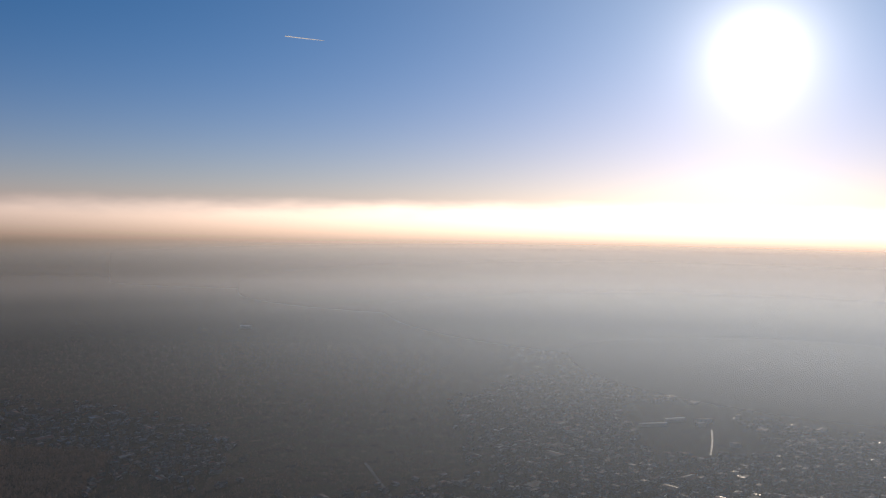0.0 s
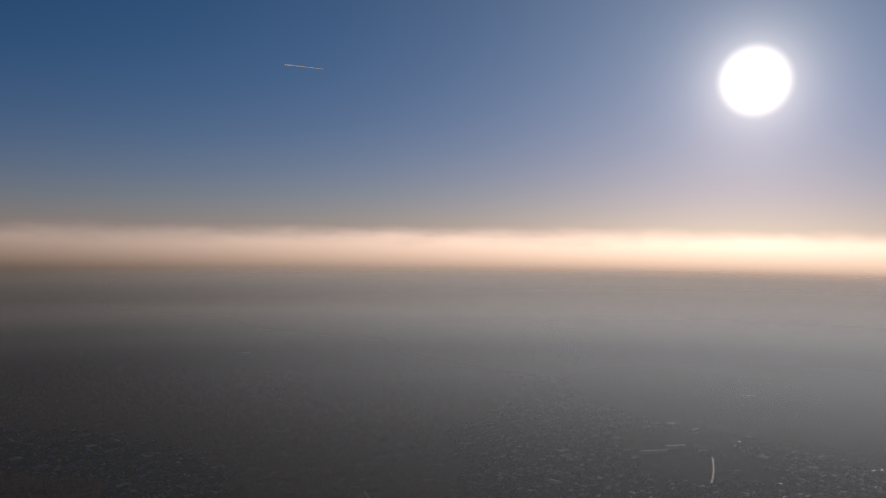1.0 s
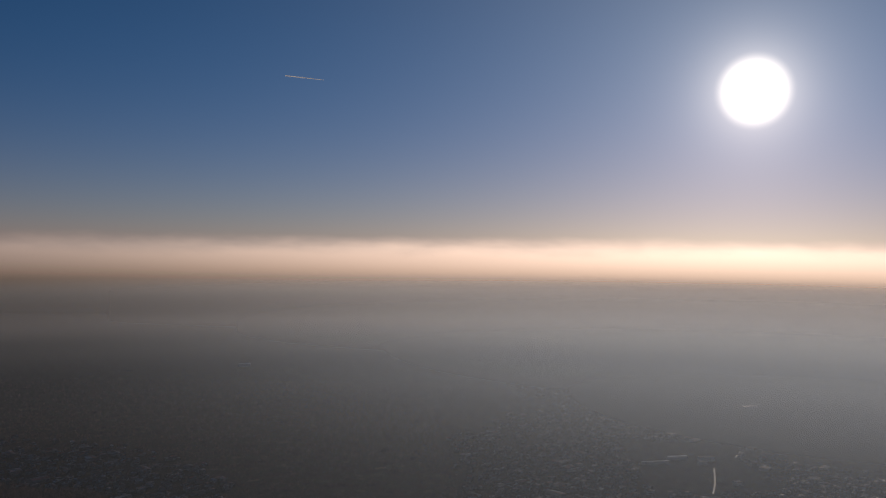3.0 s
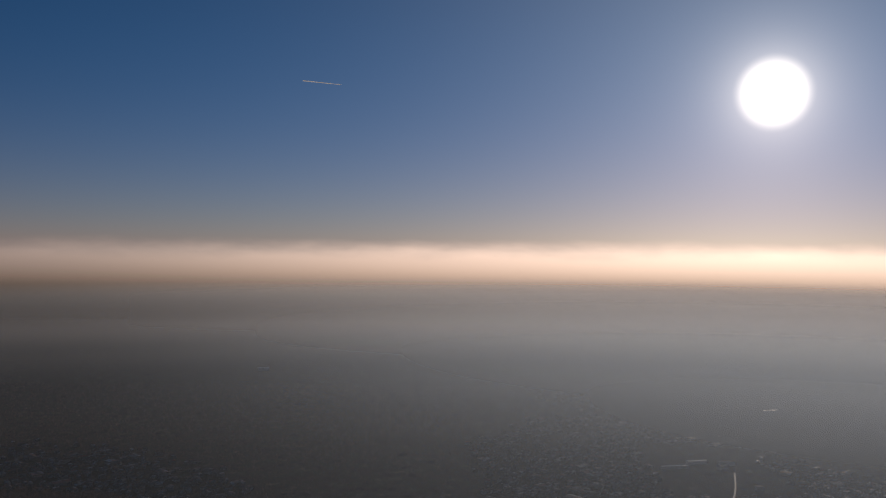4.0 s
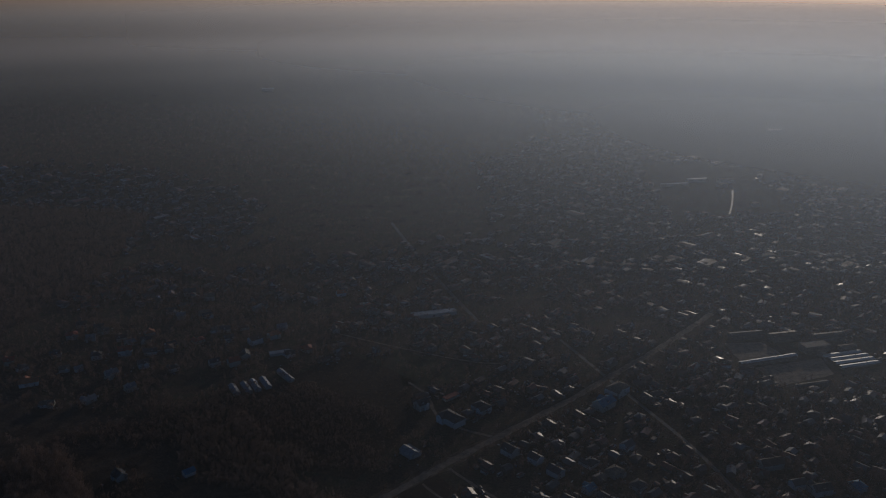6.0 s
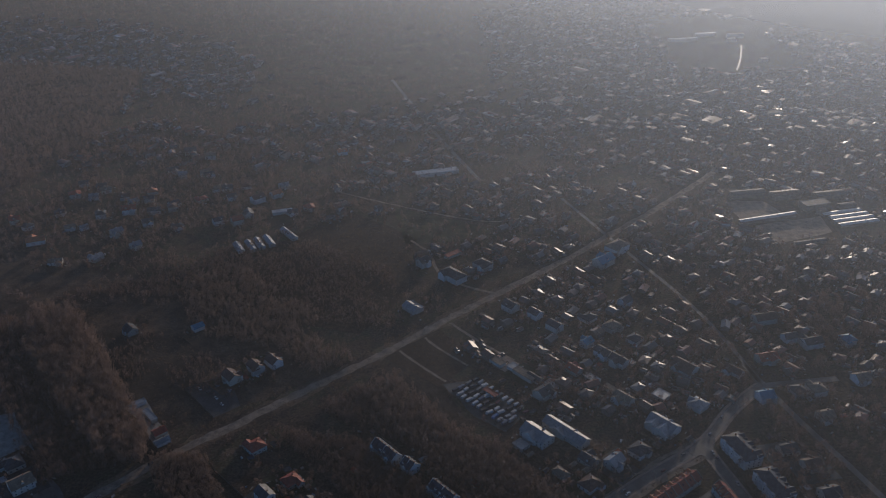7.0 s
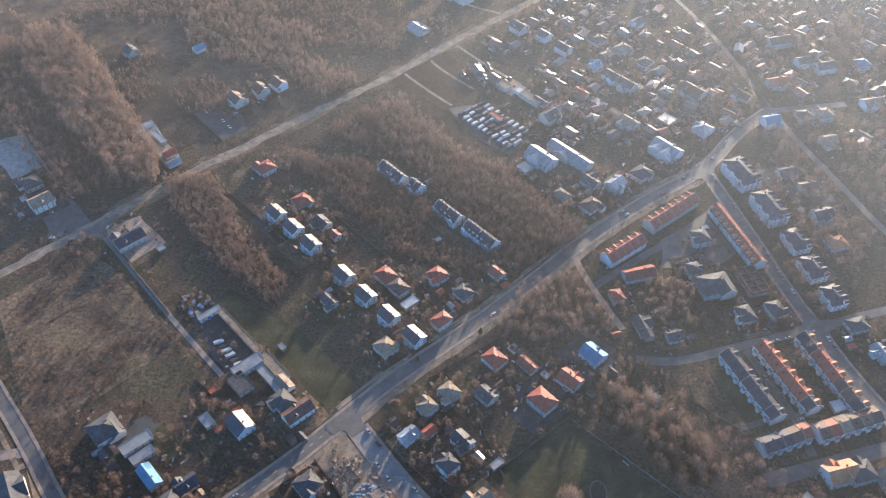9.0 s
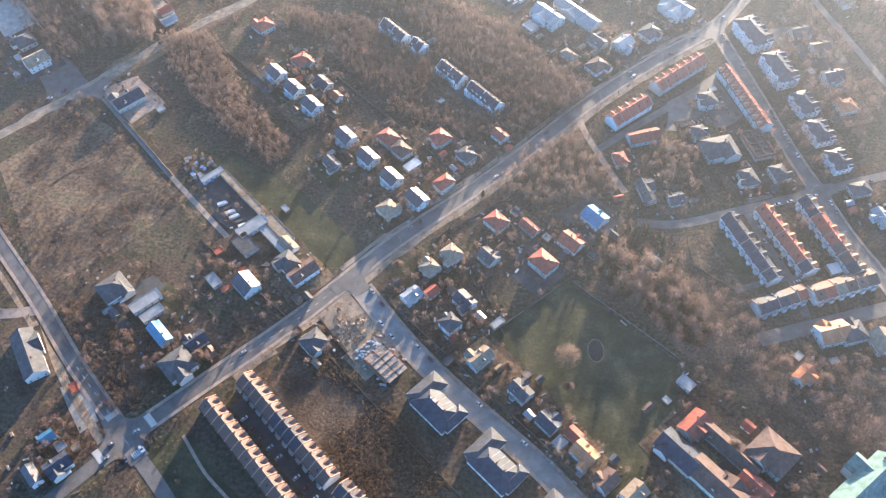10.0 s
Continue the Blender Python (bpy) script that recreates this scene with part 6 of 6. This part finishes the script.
def lone_tree(x, y, high, wide, seed, label):
    rng = np.random.default_rng(seed)
    home = new("tree")
    home.location = (x, y, 0)
    limbs = [np.array(trunk_triangles([0.0], [0.0], [high], high * 0.028))]
    for k in range(9):
        a, z = k * 2.4, high * (0.22 + 0.06 * k)
        tip = np.array([math.cos(a) * wide * 0.7, math.sin(a) * wide * 0.7, z + high * 0.25])
        root = np.array([0, 0, z])
        off = np.array([-math.sin(a), math.cos(a), 0]) * 0.12
        limbs.append(np.array([[root - off, root + off, tip], [root + [0, 0, 0.25], root - off, tip], [root + off, root + [0, 0, 0.25], tip]]))
    part("trunk", triangles("trunk", np.concatenate(limbs), BARK), home)
    part("crown", triangles("crown", crown_triangles(rng, [0.0], [0.0], [high], [wide], 1500, 0.07, 0.22), PALE_TWIGS), home)
    return tagged(home, label, "tree", "single bare trees")


for k, (x, y, high, wide) in enumerate(((62, 239, 12, 10.5), (104, 280, 9, 5.0), (122, 295, 9, 6.2), (92, 286, 7, 3.5), (-150, 232, 8, 4.0), (186, 240, 9, 4.5), (207, 231, 9, 4.5), (62, 221, 7, 3.4), (28, 232, 8, 3.5), (150, 190, 8, 3.5), (-40, 300, 7, 3))):
    lone_tree(x, y, high, wide, 40 + k, "lone bare tree with a wide twiggy crown")


def conifer(x, y, high, seed):
    rng = np.random.default_rng(seed)
    home = new("conifer")
    home.location = (x, y, 0)
    n = 260
    u, th = rng.random(n) ** 0.7, rng.random(n) * 6.283
    r = (1 - u) * high * 0.24 * (0.7 + 0.5 * rng.random(n))
    base = np.stack([r * 0.2 * np.cos(th), r * 0.2 * np.sin(th), (0.06 + 0.9 * u) * high], -1)
    tip = np.stack([r * np.cos(th), r * np.sin(th), (0.02 + 0.9 * u) * high], -1)
    side = np.stack([-np.sin(th), np.cos(th), 0 * th], -1) * (0.12 + 0.22 * r)[:, None]
    part("trunk", triangles("trunk", trunk_triangles([0.0], [0.0], [high], 0.16), BARK), home)
    part("crown", triangles("crown", np.stack([base, tip - side, tip + side], 1), NEEDLES), home)
    return tagged(home, "dark green conifer standing in a garden", "tree", "conifers")


for k, (x, y, high) in enumerate(((100, 318, 8), (95, 312, 7), (110, 326, 9), (104, 300, 7), (125, 318, 7), (-142, 262, 8), (-134, 254, 7), (-128, 250, 8), (-95, 400, 5), (-84, 372, 6), (-60, 356, 5), (12, 360, 7), (-9, 330, 6), (172, 262, 6), (-28, 336, 5), (-137, 416, 5), (40, 312, 6), (-150, 262, 7), (105, 332, 8), (95, 318, 7), (72, 300, 6), (94, 297, 7), (126, 325, 8), (86, 327, 9), (116, 338, 7), (77, 316, 8), (107, 321, 6), (133, 309, 7), (68, 324, 8), (88, 305, 7), (109, 331, 9), (101, 327, 8), (92, 316, 8), (88, 301, 7), (94, 285, 6), (117, 333, 8), (121, 322, 7), (104, 306, 7), (109, 292, 6), (129, 309, 6), (124, 330, 7), (112, 318, 7))):
    conifer(x, y, high * 1.35 if x > 60 and y > 280 else high, 70 + k)


# ---- cars ----
def car_meshes():
    v, f = joined(box(-2.15, 2.15, -0.88, 0.88, 0.3, 0.85))
    for i in (4, 5, 6, 7):
        a = v[i]
        v[i] = (a[0] * 0.97, a[1] * 0.92, a[2])
    cv = [(-1.75, -0.80, 0.85), (1.05, -0.80, 0.85), (1.05, 0.80, 0.85), (-1.75, 0.80, 0.85), (-1.35, -0.66, 1.42), (0.35, -0.66, 1.42), (0.35, 0.66, 1.42), (-1.35, 0.66, 1.42)]
    cf = [(4, 5, 6, 7), (0, 1, 5, 4), (1, 2, 6, 5), (2, 3, 7, 6), (3, 0, 4, 7)]
    rv, rf = box(-1.3, 0.3, -0.63, 0.63, 1.421, 1.46)
    body = joined((v, f), (rv, rf))
    wheel = []
    for s in (-0.11, 0.11):
        wheel += [(0.32 * math.cos(k * math.pi / 5), s, 0.32 * math.sin(k * math.pi / 5)) for k in range(10)]
    wf = [tuple(range(9, -1, -1)), tuple(range(10, 20))] + [(k, (k + 1) % 10, 10 + (k + 1) % 10, 10 + k) for k in range(10)]
    return mesh_of("body", *body, [CAR_PAINT]), mesh_of("cabin", cv, cf, [GLASS]), mesh_of("wheel", wheel, wf, [TYRE])


BODY, CABIN, WHEEL = car_meshes()


def car(x, y, ang, label="parked car with dark windows"):
    home = new("car")
    home.matrix_world = pose(x, y, 0.14, rz=ang)
    part("body", BODY, home)
    part("cabin", CABIN, home)
    for sx in (-1.3, 1.3):
        for sy in (-0.8, 0.8):
            part("wheel", WHEEL, home, pose(sx, sy, 0.32))
    return tagged(home, label, "car", "cars")


def along(line, side, gap, start, end, chance, rnd):
    for a, b in zip(line[start:end], line[start + 1:end]):
        a, b = Vector(a), Vector(b)
        d = (b - a).normalized()
        n = Vector((-d.y, d.x))
        for k in range(int((b - a).length / gap)):
            if rnd.random() < chance:
                p = a + d * (k + 0.5) * gap + n * side
                car(p.x, p.y, math.degrees(math.atan2(d.y, d.x)))


def build_cars():
    rnd = random.Random(31)
    along(ROAD_E, 4.0, 11, 1, 7, 0.16, rnd)
    along(ROAD_E, -4.0, 11, 1, 7, 0.14, rnd)
    along(ROAD_A, 2.0, 26, 1, 13, 0.35, rnd)
    along(ROAD_A, -2.0, 26, 1, 13, 0.35, rnd)
    along(ROAD_F, 2.8, 7, 1, 6, 0.4, rnd)
    along(ROAD_C, -1.6, 30, 1, 4, 0.5, rnd)
    along(ROAD_B, 1.8, 45, 1, 9, 0.4, rnd)
    along(ROAD_G, 2.4, 9, 1, 4, 0.3, rnd)
    for k in range(9):
        if k != 5:
            car(-118 + 5.6 * k, 196 - 5.4 * k, 45)
    for k in range(8):
        car(150 + 2.9 * k, 428 + 0.9 * k, 110)
    for x, y, ang in ((-176, 186, 40), (-171, 176, -45), (-188, 178, 44), (-178, 170, -46), (-255, 455, 10), (-262, 448, 60), (-300, 436, 20), (-292, 444, 80), (-285, 433, 44), (26, 268, 44), (188, 366, 70), (194, 368, 70), (-250, 446, 50), (-260, 462, 44), (-222, 590, -46), (-214, 586, 44), (-208, 594, 40), (-205, 578, -46), (-198, 570, -46), (-196, 588, 60), (-184, 604, 44), (-176, 610, 20),
                      (190, 340, 110), (194, 330, 112), (199, 317, 112), (191, 330, 292), (206, 300, 20), (218, 268, 16), (232, 273, 16)):
        car(x, y, ang)


build_cars()

# ---- yards: vans in rows, scrap, garages ----
VANS = [(mesh_of("van_body", *joined(box(-a, a - 0.4, -1.05, 1.05, 0.35, top), box(a - 1.0, a + 0.3, -0.95, 0.95, 0.35, 1.6)), [mat]), a, words) for a, top, mat, words in (
    (3.2, 2.5, ROOFS["white"], "white panel van parked in a crowded yard"), (2.5, 2.1, ROOFS["white"], "short white van parked in a crowded yard"), (4.4, 2.9, ROOFS["white"], "long white box van in a crowded yard"),
    (3.2, 2.5, PLASTIC, "blue and white van parked in a crowded yard"), (2.3, 1.5, CAR_PAINT, "low parked car in a crowded yard"), (3.0, 2.4, ROOFS["dark"], "dark van parked in a crowded yard"))]
PANE = mesh_of("windscreen", *box(-0.04, 0.04, -0.85, 0.85, 1.25, 1.9), [GLASS])


def van(x, y, ang, kind=0):
    body, a, words = VANS[kind]
    home = new("van")
    home.matrix_world = pose(x, y, 0.05, rz=ang)
    part("body", body, home)
    if kind != 4:
        part("windscreen", PANE, home, pose(a - 0.38, 0, 0))
    for sx in (-a * 0.62, a * 0.68):
        for sy in (-0.95, 0.95):
            part("wheel", WHEEL, home, pose(sx, sy, 0.32))
    return tagged(home, words, "van", "parked vans")


def build_yards():
    rnd = random.Random(17)
    patch("yard", [(-16, 604), (14, 612), (52, 566), (36, 542), (10, 560)], 0.06, DARK_YARD, "dark gravel yard crowded with vans", "yard")
    patch("yard", [(-186, 372), (-166, 374), (-106, 312), (-122, 300), (-160, 334)], 0.06, DARK_YARD, "dark asphalt workshop yard", "yard")
    patch("yard", [(-128, 204), (-118, 212), (-58, 156), (-70, 146)], 0.06, DARK_YARD, "asphalt car park between terraces", "yard")
    patch("yard", [(142, 452), (180, 476), (196, 440), (178, 424), (140, 424)], 0.06, ASPHALT, "grey asphalt court between red terraces", "yard")
    patch("yard", [(-68, 280), (-48, 258), (-32, 240), (-52, 222), (-76, 246), (-84, 262)], 0.06, DIRT, "bare earth of a building site", "yard")
    patch("yard", [(-266, 446), (-244, 462), (-216, 436), (-236, 414)], 0.06, PAVER, "grey paved forecourt", "yard")
    patch("yard", [(-330, 480), (-300, 480), (-276, 452), (-300, 436)], 0.06, ASPHALT, "grey asphalt forecourt", "yard")
    patch("yard", [(178, 384), (196, 390), (204, 366), (186, 360)], 0.07, ASPHALT, "grey asphalt parking court", "yard")
    patch("yard", [(-278, 568), (-264, 576), (-226, 526), (-236, 518)], 0.06, CONCRETE, "pale concrete yard with sheds", "yard")
    patch("yard", [(-234, 589), (-202, 612), (-183, 570), (-200, 552)], 0.06, DARK_YARD, "dark asphalt yard beside houses", "yard")
    patch("yard", [(-390, 540), (-366, 556), (-326, 508), (-345, 489)], 0.06, CONCRETE, "blue-grey concrete lot", "yard")
    patch("yard", [(20, 640), (36, 648), (88, 604), (70, 588)], 0.06, PAVER, "pale yard crowded with sheds", "yard")
    for x, y, l, w, ang, roof, color in ((-146, 354, 46, 4.5, -46, "flat", "tan"), (-119, 326, 26, 8, -46, "flat", "tan"), (-110, 313, 12, 8, -46, "gable", "tan"), (-268, 566, 16, 5, 44, "flat", "metal"), (-252, 552, 18, 5, -46, "flat", "metal"),
                                         (-238, 532, 10, 8, 44, "gable", "red"), (-232, 521, 11, 6, 44, "gable", "metal"), (30, 636, 16, 7, -46, "flat", "tan"), (46, 626, 12, 8, -46, "flat", "metal"), (62, 612, 14, 7, -46, "gable", "grey"),
                                         (76, 602, 12, 6, -46, "flat", "metal"), (126, 598, 14, 6, -46, "flat", "tan"), (112, 612, 12, 7, -46, "flat", "metal"), (24, 590, 14, 5, -46, "flat", "red")):
        house(x, y, l, w, 3, ang, roof, color, windows=False, name="shed", group="yard sheds")
    for k in range(11):
        for j in range(4):
            if rnd.random() < 0.86:
                van(-6 + 4.1 * k + 5.8 * j + rnd.uniform(-0.7, 0.7), 594 - 4.2 * k + 5.2 * j + rnd.uniform(-0.7, 0.7), 42 + rnd.choice((0, 0, 180)) + rnd.uniform(-9, 9), rnd.choice((0, 0, 1, 1, 2, 3, 3, 4, 5)))
    for k in range(7):
        van(-158 + 3.2 * k, 345 - 3.4 * k, 30 + rnd.uniform(-5, 5), rnd.choice((0, 1, 3, 4)))
    heap = cached("crate", lambda: mesh_of("crate", *joined(box(-1.1, 1.1, -0.9, 0.9, 0, 1.3), box(-1.2, 1.2, -1.0, 1.0, 1.3, 1.4)), [PLASTIC]))
    for k in range(34):
        ob = new("crate", heap)
        ob.matrix_world = pose(-192 + rnd.uniform(0, 26), 384 - rnd.uniform(0, 22), 0.05, rz=rnd.uniform(0, 90))
        if not inside(ob.location.x, ob.location.y, [(-196, 376), (-184, 392), (-158, 368), (-170, 356)]):
            bpy.data.objects.remove(ob)
            continue
        tagged(ob, "blue and white covered crate in a scrap yard", "crate", "crates in the scrap yard")
    rng = np.random.default_rng(8)
    pts = rng.uniform(-1, 1, (260, 3, 3)) * [1.4, 1.4, 0.9]
    mid = np.stack([rng.uniform(-74, -56, 260), rng.uniform(246, 264, 260), rng.uniform(0.1, 1.6, 260)], -1)[:, None, :]
    tagged(new("rubble_heap", triangles("rubble_heap", pts + mid, RUBBLE)), "heap of broken brown rubble on bare earth", "rubble", kind="stuff")
    rim = [(79.5 + (4.2 + e) * math.cos(k * 0.3927), 247 + (7 + e) * math.sin(k * 0.3927), 0.1) for e in (0.1, 0.9) for k in range(16)]
    rim_faces = [(k, k + 16, (k + 1) % 16 + 16, (k + 1) % 16) for k in range(16)]
    tagged(new("pond_edge", mesh_of("pond_edge", rim, rim_faces, [FENCING])), "worn grey rim round a small pond", "paving", kind="structure")
    pond = new("pond", mesh_of("pond", [(79.5 + 4.2 * math.cos(k * 0.3927), 247 + 7 * math.sin(k * 0.3927), 0.12) for k in range(16)], [tuple(range(16))], [WATER]))
    tagged(pond, "small dark round pond in the lawn", "pond", kind="structure")


build_yards()


# ---- fences and road markings ----
def fence(p0, p1, high, mat, label):
    a, b = Vector(p0), Vector(p1)
    d = b - a
    home = new("fence")
    home.matrix_world = pose(a.x, a.y, 0, rz=math.degrees(math.atan2(d.y, d.x)))
    n = max(1, round(d.length / 9))
    step = d.length / n
    panel = mesh_of("panel", *box(0.1, step - 0.1, -0.06, 0.06, 0.05, high), [mat])
    post = mesh_of("post", *box(-0.1, 0.1, -0.1, 0.1, -0.2, high + 0.15), [FENCING])
    for k in range(n):
        part("panel", panel, home, pose(step * k, 0, 0))
        part("post", post, home, pose(step * k, 0, 0))
    return tagged(home, label, "fence", "garden fences")


for p0, p1 in (((-75, 236), (8, 152)), ((19, 256), (66, 296)), ((66, 296), (128, 243)), ((-84, 262), (-60, 232)), ((-60, 162), (-118, 222)),
               ((-36, 268), (18, 216)), ((22, 212), (70, 166)), ((-166, 316), (-104, 262)), ((10, 296), (26, 254)), ((-20, 322), (60, 382)), ((-192, 500), (-110, 420)), ((-100, 470), (-3, 375)),
               ((150, 400), (164, 356)), ((-262, 440), (-196, 368)), ((200, 340), (206, 320)), ((-70, 540), (28, 428)), ((-234, 589), (-202, 612)), ((-234, 589), (-200, 552)), ((-208, 606), (-190, 568))):
    fence(p0, p1, 1.6, FENCING, "weathered grey panel fence between plots")


fence((141, 312), (167, 291), 1.5, FENCING, "weathered grey panel fence between plots")


def bench(x, y, ang):
    home = new("bench")
    home.matrix_world = pose(x, y, 0.05, rz=ang)
    part("seat", cached("bench_seat", lambda: mesh_of("seat", *joined(box(-2.4, 2.4, -0.45, -0.02, 0.42, 0.5), box(-2.4, 2.4, 0.02, 0.45, 0.42, 0.5)), [CONCRETE])), home)
    for sx in (-1.8, 1.8):
        part("leg", cached("bench_leg", lambda: mesh_of("leg", *box(-0.1, 0.1, -0.4, 0.4, -0.05, 0.42), [CONCRETE])), home, pose(sx, 0, 0))
    tagged(home, "long pale concrete bench on the park lawn", "bench", "park benches")


bench(97.0, 266.2, -46)
bench(99.4, 267.6, -46)


def zebra(x, y, ang, n, label="white zebra crossing painted on asphalt"):
    home = new("zebra_crossing")
    home.matrix_world = pose(x, y, 0.268, rz=ang)
    stripe = cached("stripe", lambda: mesh_of("stripe", *box(-0.28, 0.28, -1.9, 1.9, 0, 0.01), [PAINT]))
    for k in range(n):
        part("stripe", stripe, home, pose((k - n / 2 + 0.5) * 1.1, 0, 0))
    tagged(home, label, "road marking", "zebra crossings")


zebra(-192, 195, 44, 7)
zebra(-170, 193, -46, 8)
zebra(-172, 174, 44, 7)
zebra(-193, 171, -46, 8)
DASH = mesh_of("dash", *box(-1.4, 1.4, -0.09, 0.09, 0, 0.01), [PAINT])


def centre_line(line, z, start, end):
    home = new("centre_line")
    for a, b in zip(line[start:end], line[start + 1:end]):
        a, b = Vector(a), Vector(b)
        d = b - a
        for k in range(int(d.length / 7)):
            p = a + d.normalized() * (7 * k + 3.5)
            part("dash", DASH, home, pose(p.x, p.y, z, rz=math.degrees(math.atan2(d.y, d.x))))
    tagged(home, "dashed white centre line on the road", "road marking", "centre lines")


centre_line(ROAD_A, 0.16, 3, 6)
centre_line(ROAD_C, 0.14, 1, 3)


def street_lamp(x, y, ang):
    home = new("street_lamp")
    home.matrix_world = pose(x, y, 0.1, rz=ang)
    part("pole", cached("pole", lambda: mesh_of("pole", *joined(box(-0.1, 0.1, -0.1, 0.1, 0, 4.5), box(-0.07, 0.07, -0.07, 0.07, 4.5, 8.2)), [CONCRETE])), home)
    part("arm", cached("arm", lambda: mesh_of("arm", *box(0.07, 1.8, -0.05, 0.05, 8.05, 8.17), [CONCRETE])), home)
    part("head", cached("head", lambda: mesh_of("head", *joined(box(1.5, 2.3, -0.16, 0.16, 8.18, 8.3), box(1.6, 2.2, -0.1, 0.1, 8.12, 8.179)), [CONCRETE])), home)
    tagged(home, "tall grey street lamp beside the road", "street lamp", "street lamps")


for line in (ROAD_A, ROAD_E, ROAD_F):
    for a, b in zip(line[2:-1], line[3:]):
        d = (Vector(b) - Vector(a)).normalized()
        street_lamp(a[0] - d.y * -6.2, a[1] + d.x * -6.2, math.degrees(math.atan2(d.y, d.x)) + 90)

# ---- sky: a vapour trail ----
VAPOUR = surface("vapour", [(0.93, 0.92, 0.91), (0.97, 0.97, 0.97)], 1.0, scale=0.01, spec=0.0, spread=0.03, thin=0.97)


def contrail():
    def at(az, el, dist=4300):
        a, e = radians(az), radians(el)
        return Vector((dist * math.sin(a) * math.cos(e), dist * math.cos(a) * math.cos(e), HIGH + dist * math.sin(e)))
    a, b = at(-10.4, 10.38), at(-7.9, 10.20)
    v, f, n = [], [], 14
    for k in range(n + 1):
        p = a.lerp(b, k / n)
        r = 1.7 * (1 - k / n) ** 0.5 + 0.7
        v += [(p.x, p.y, p.z - r), (p.x, p.y, p.z + r)]
        if k:
            f.append((2 * k - 2, 2 * k, 2 * k + 1, 2 * k - 1))
    me = mesh_of("contrail", v, f, [VAPOUR])
    tagged(new("contrail", me), "thin white vapour trail in blue sky", "contrail", kind="structure")


contrail()


# ---- haze: translucent shells round the camera, one behind another, imitate mist in depth ----
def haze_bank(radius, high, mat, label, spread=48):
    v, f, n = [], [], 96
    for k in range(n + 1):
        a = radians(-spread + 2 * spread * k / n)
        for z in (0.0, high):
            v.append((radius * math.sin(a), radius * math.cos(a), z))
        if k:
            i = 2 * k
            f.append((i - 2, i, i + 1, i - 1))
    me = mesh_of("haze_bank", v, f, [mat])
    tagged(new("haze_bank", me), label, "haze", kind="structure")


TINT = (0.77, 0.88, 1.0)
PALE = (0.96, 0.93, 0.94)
# innermost shell, added only to lift the darkest tones of the near ground
haze_bank(95, 470, haze_material("haze_veil", 0.0052, 0, 110, 380, 450, TINT, 0.7), "faintest translucent shell that lifts the near darks like haze", 85)
haze_bank(230, 470, haze_material("haze_near", 0.0095, 0, 200, 340, 440, TINT, 0.5), "faint grey shell for haze over the near houses", 75)
haze_bank(420, 470, haze_material("haze_thin", 0.032, 0, 200, 360, 450, TINT, 0.42), "thin blue-grey shell for haze over the nearest gardens", 60)
haze_bank(750, 470, haze_material("haze_light", 0.138, 0, 230, 330, 430, TINT, 0.36), "thin grey shell for haze over the streets", 56)
haze_bank(1250, 470, haze_material("haze_mid", 0.35, 0, 240, 240, 350, TINT, 0.11), "grey translucent shell for haze over the distant town")
haze_bank(1900, 470, haze_material("haze_full", 0.57, 0, 220, 220, 315, TINT, 0.09), "grey translucent shell for haze over the far roofs")
haze_bank(2800, 470, haze_material("haze_deep", 0.80, 0, 160, 190, 330, (0.86, 0.92, 1.0), 0.17), "dense grey shell for haze far out")
haze_bank(3800, 470, haze_material("haze_rim", 0.90, 0, 110, 225, 312, PALE, 0.25), "dense pale shell for haze near the horizon")
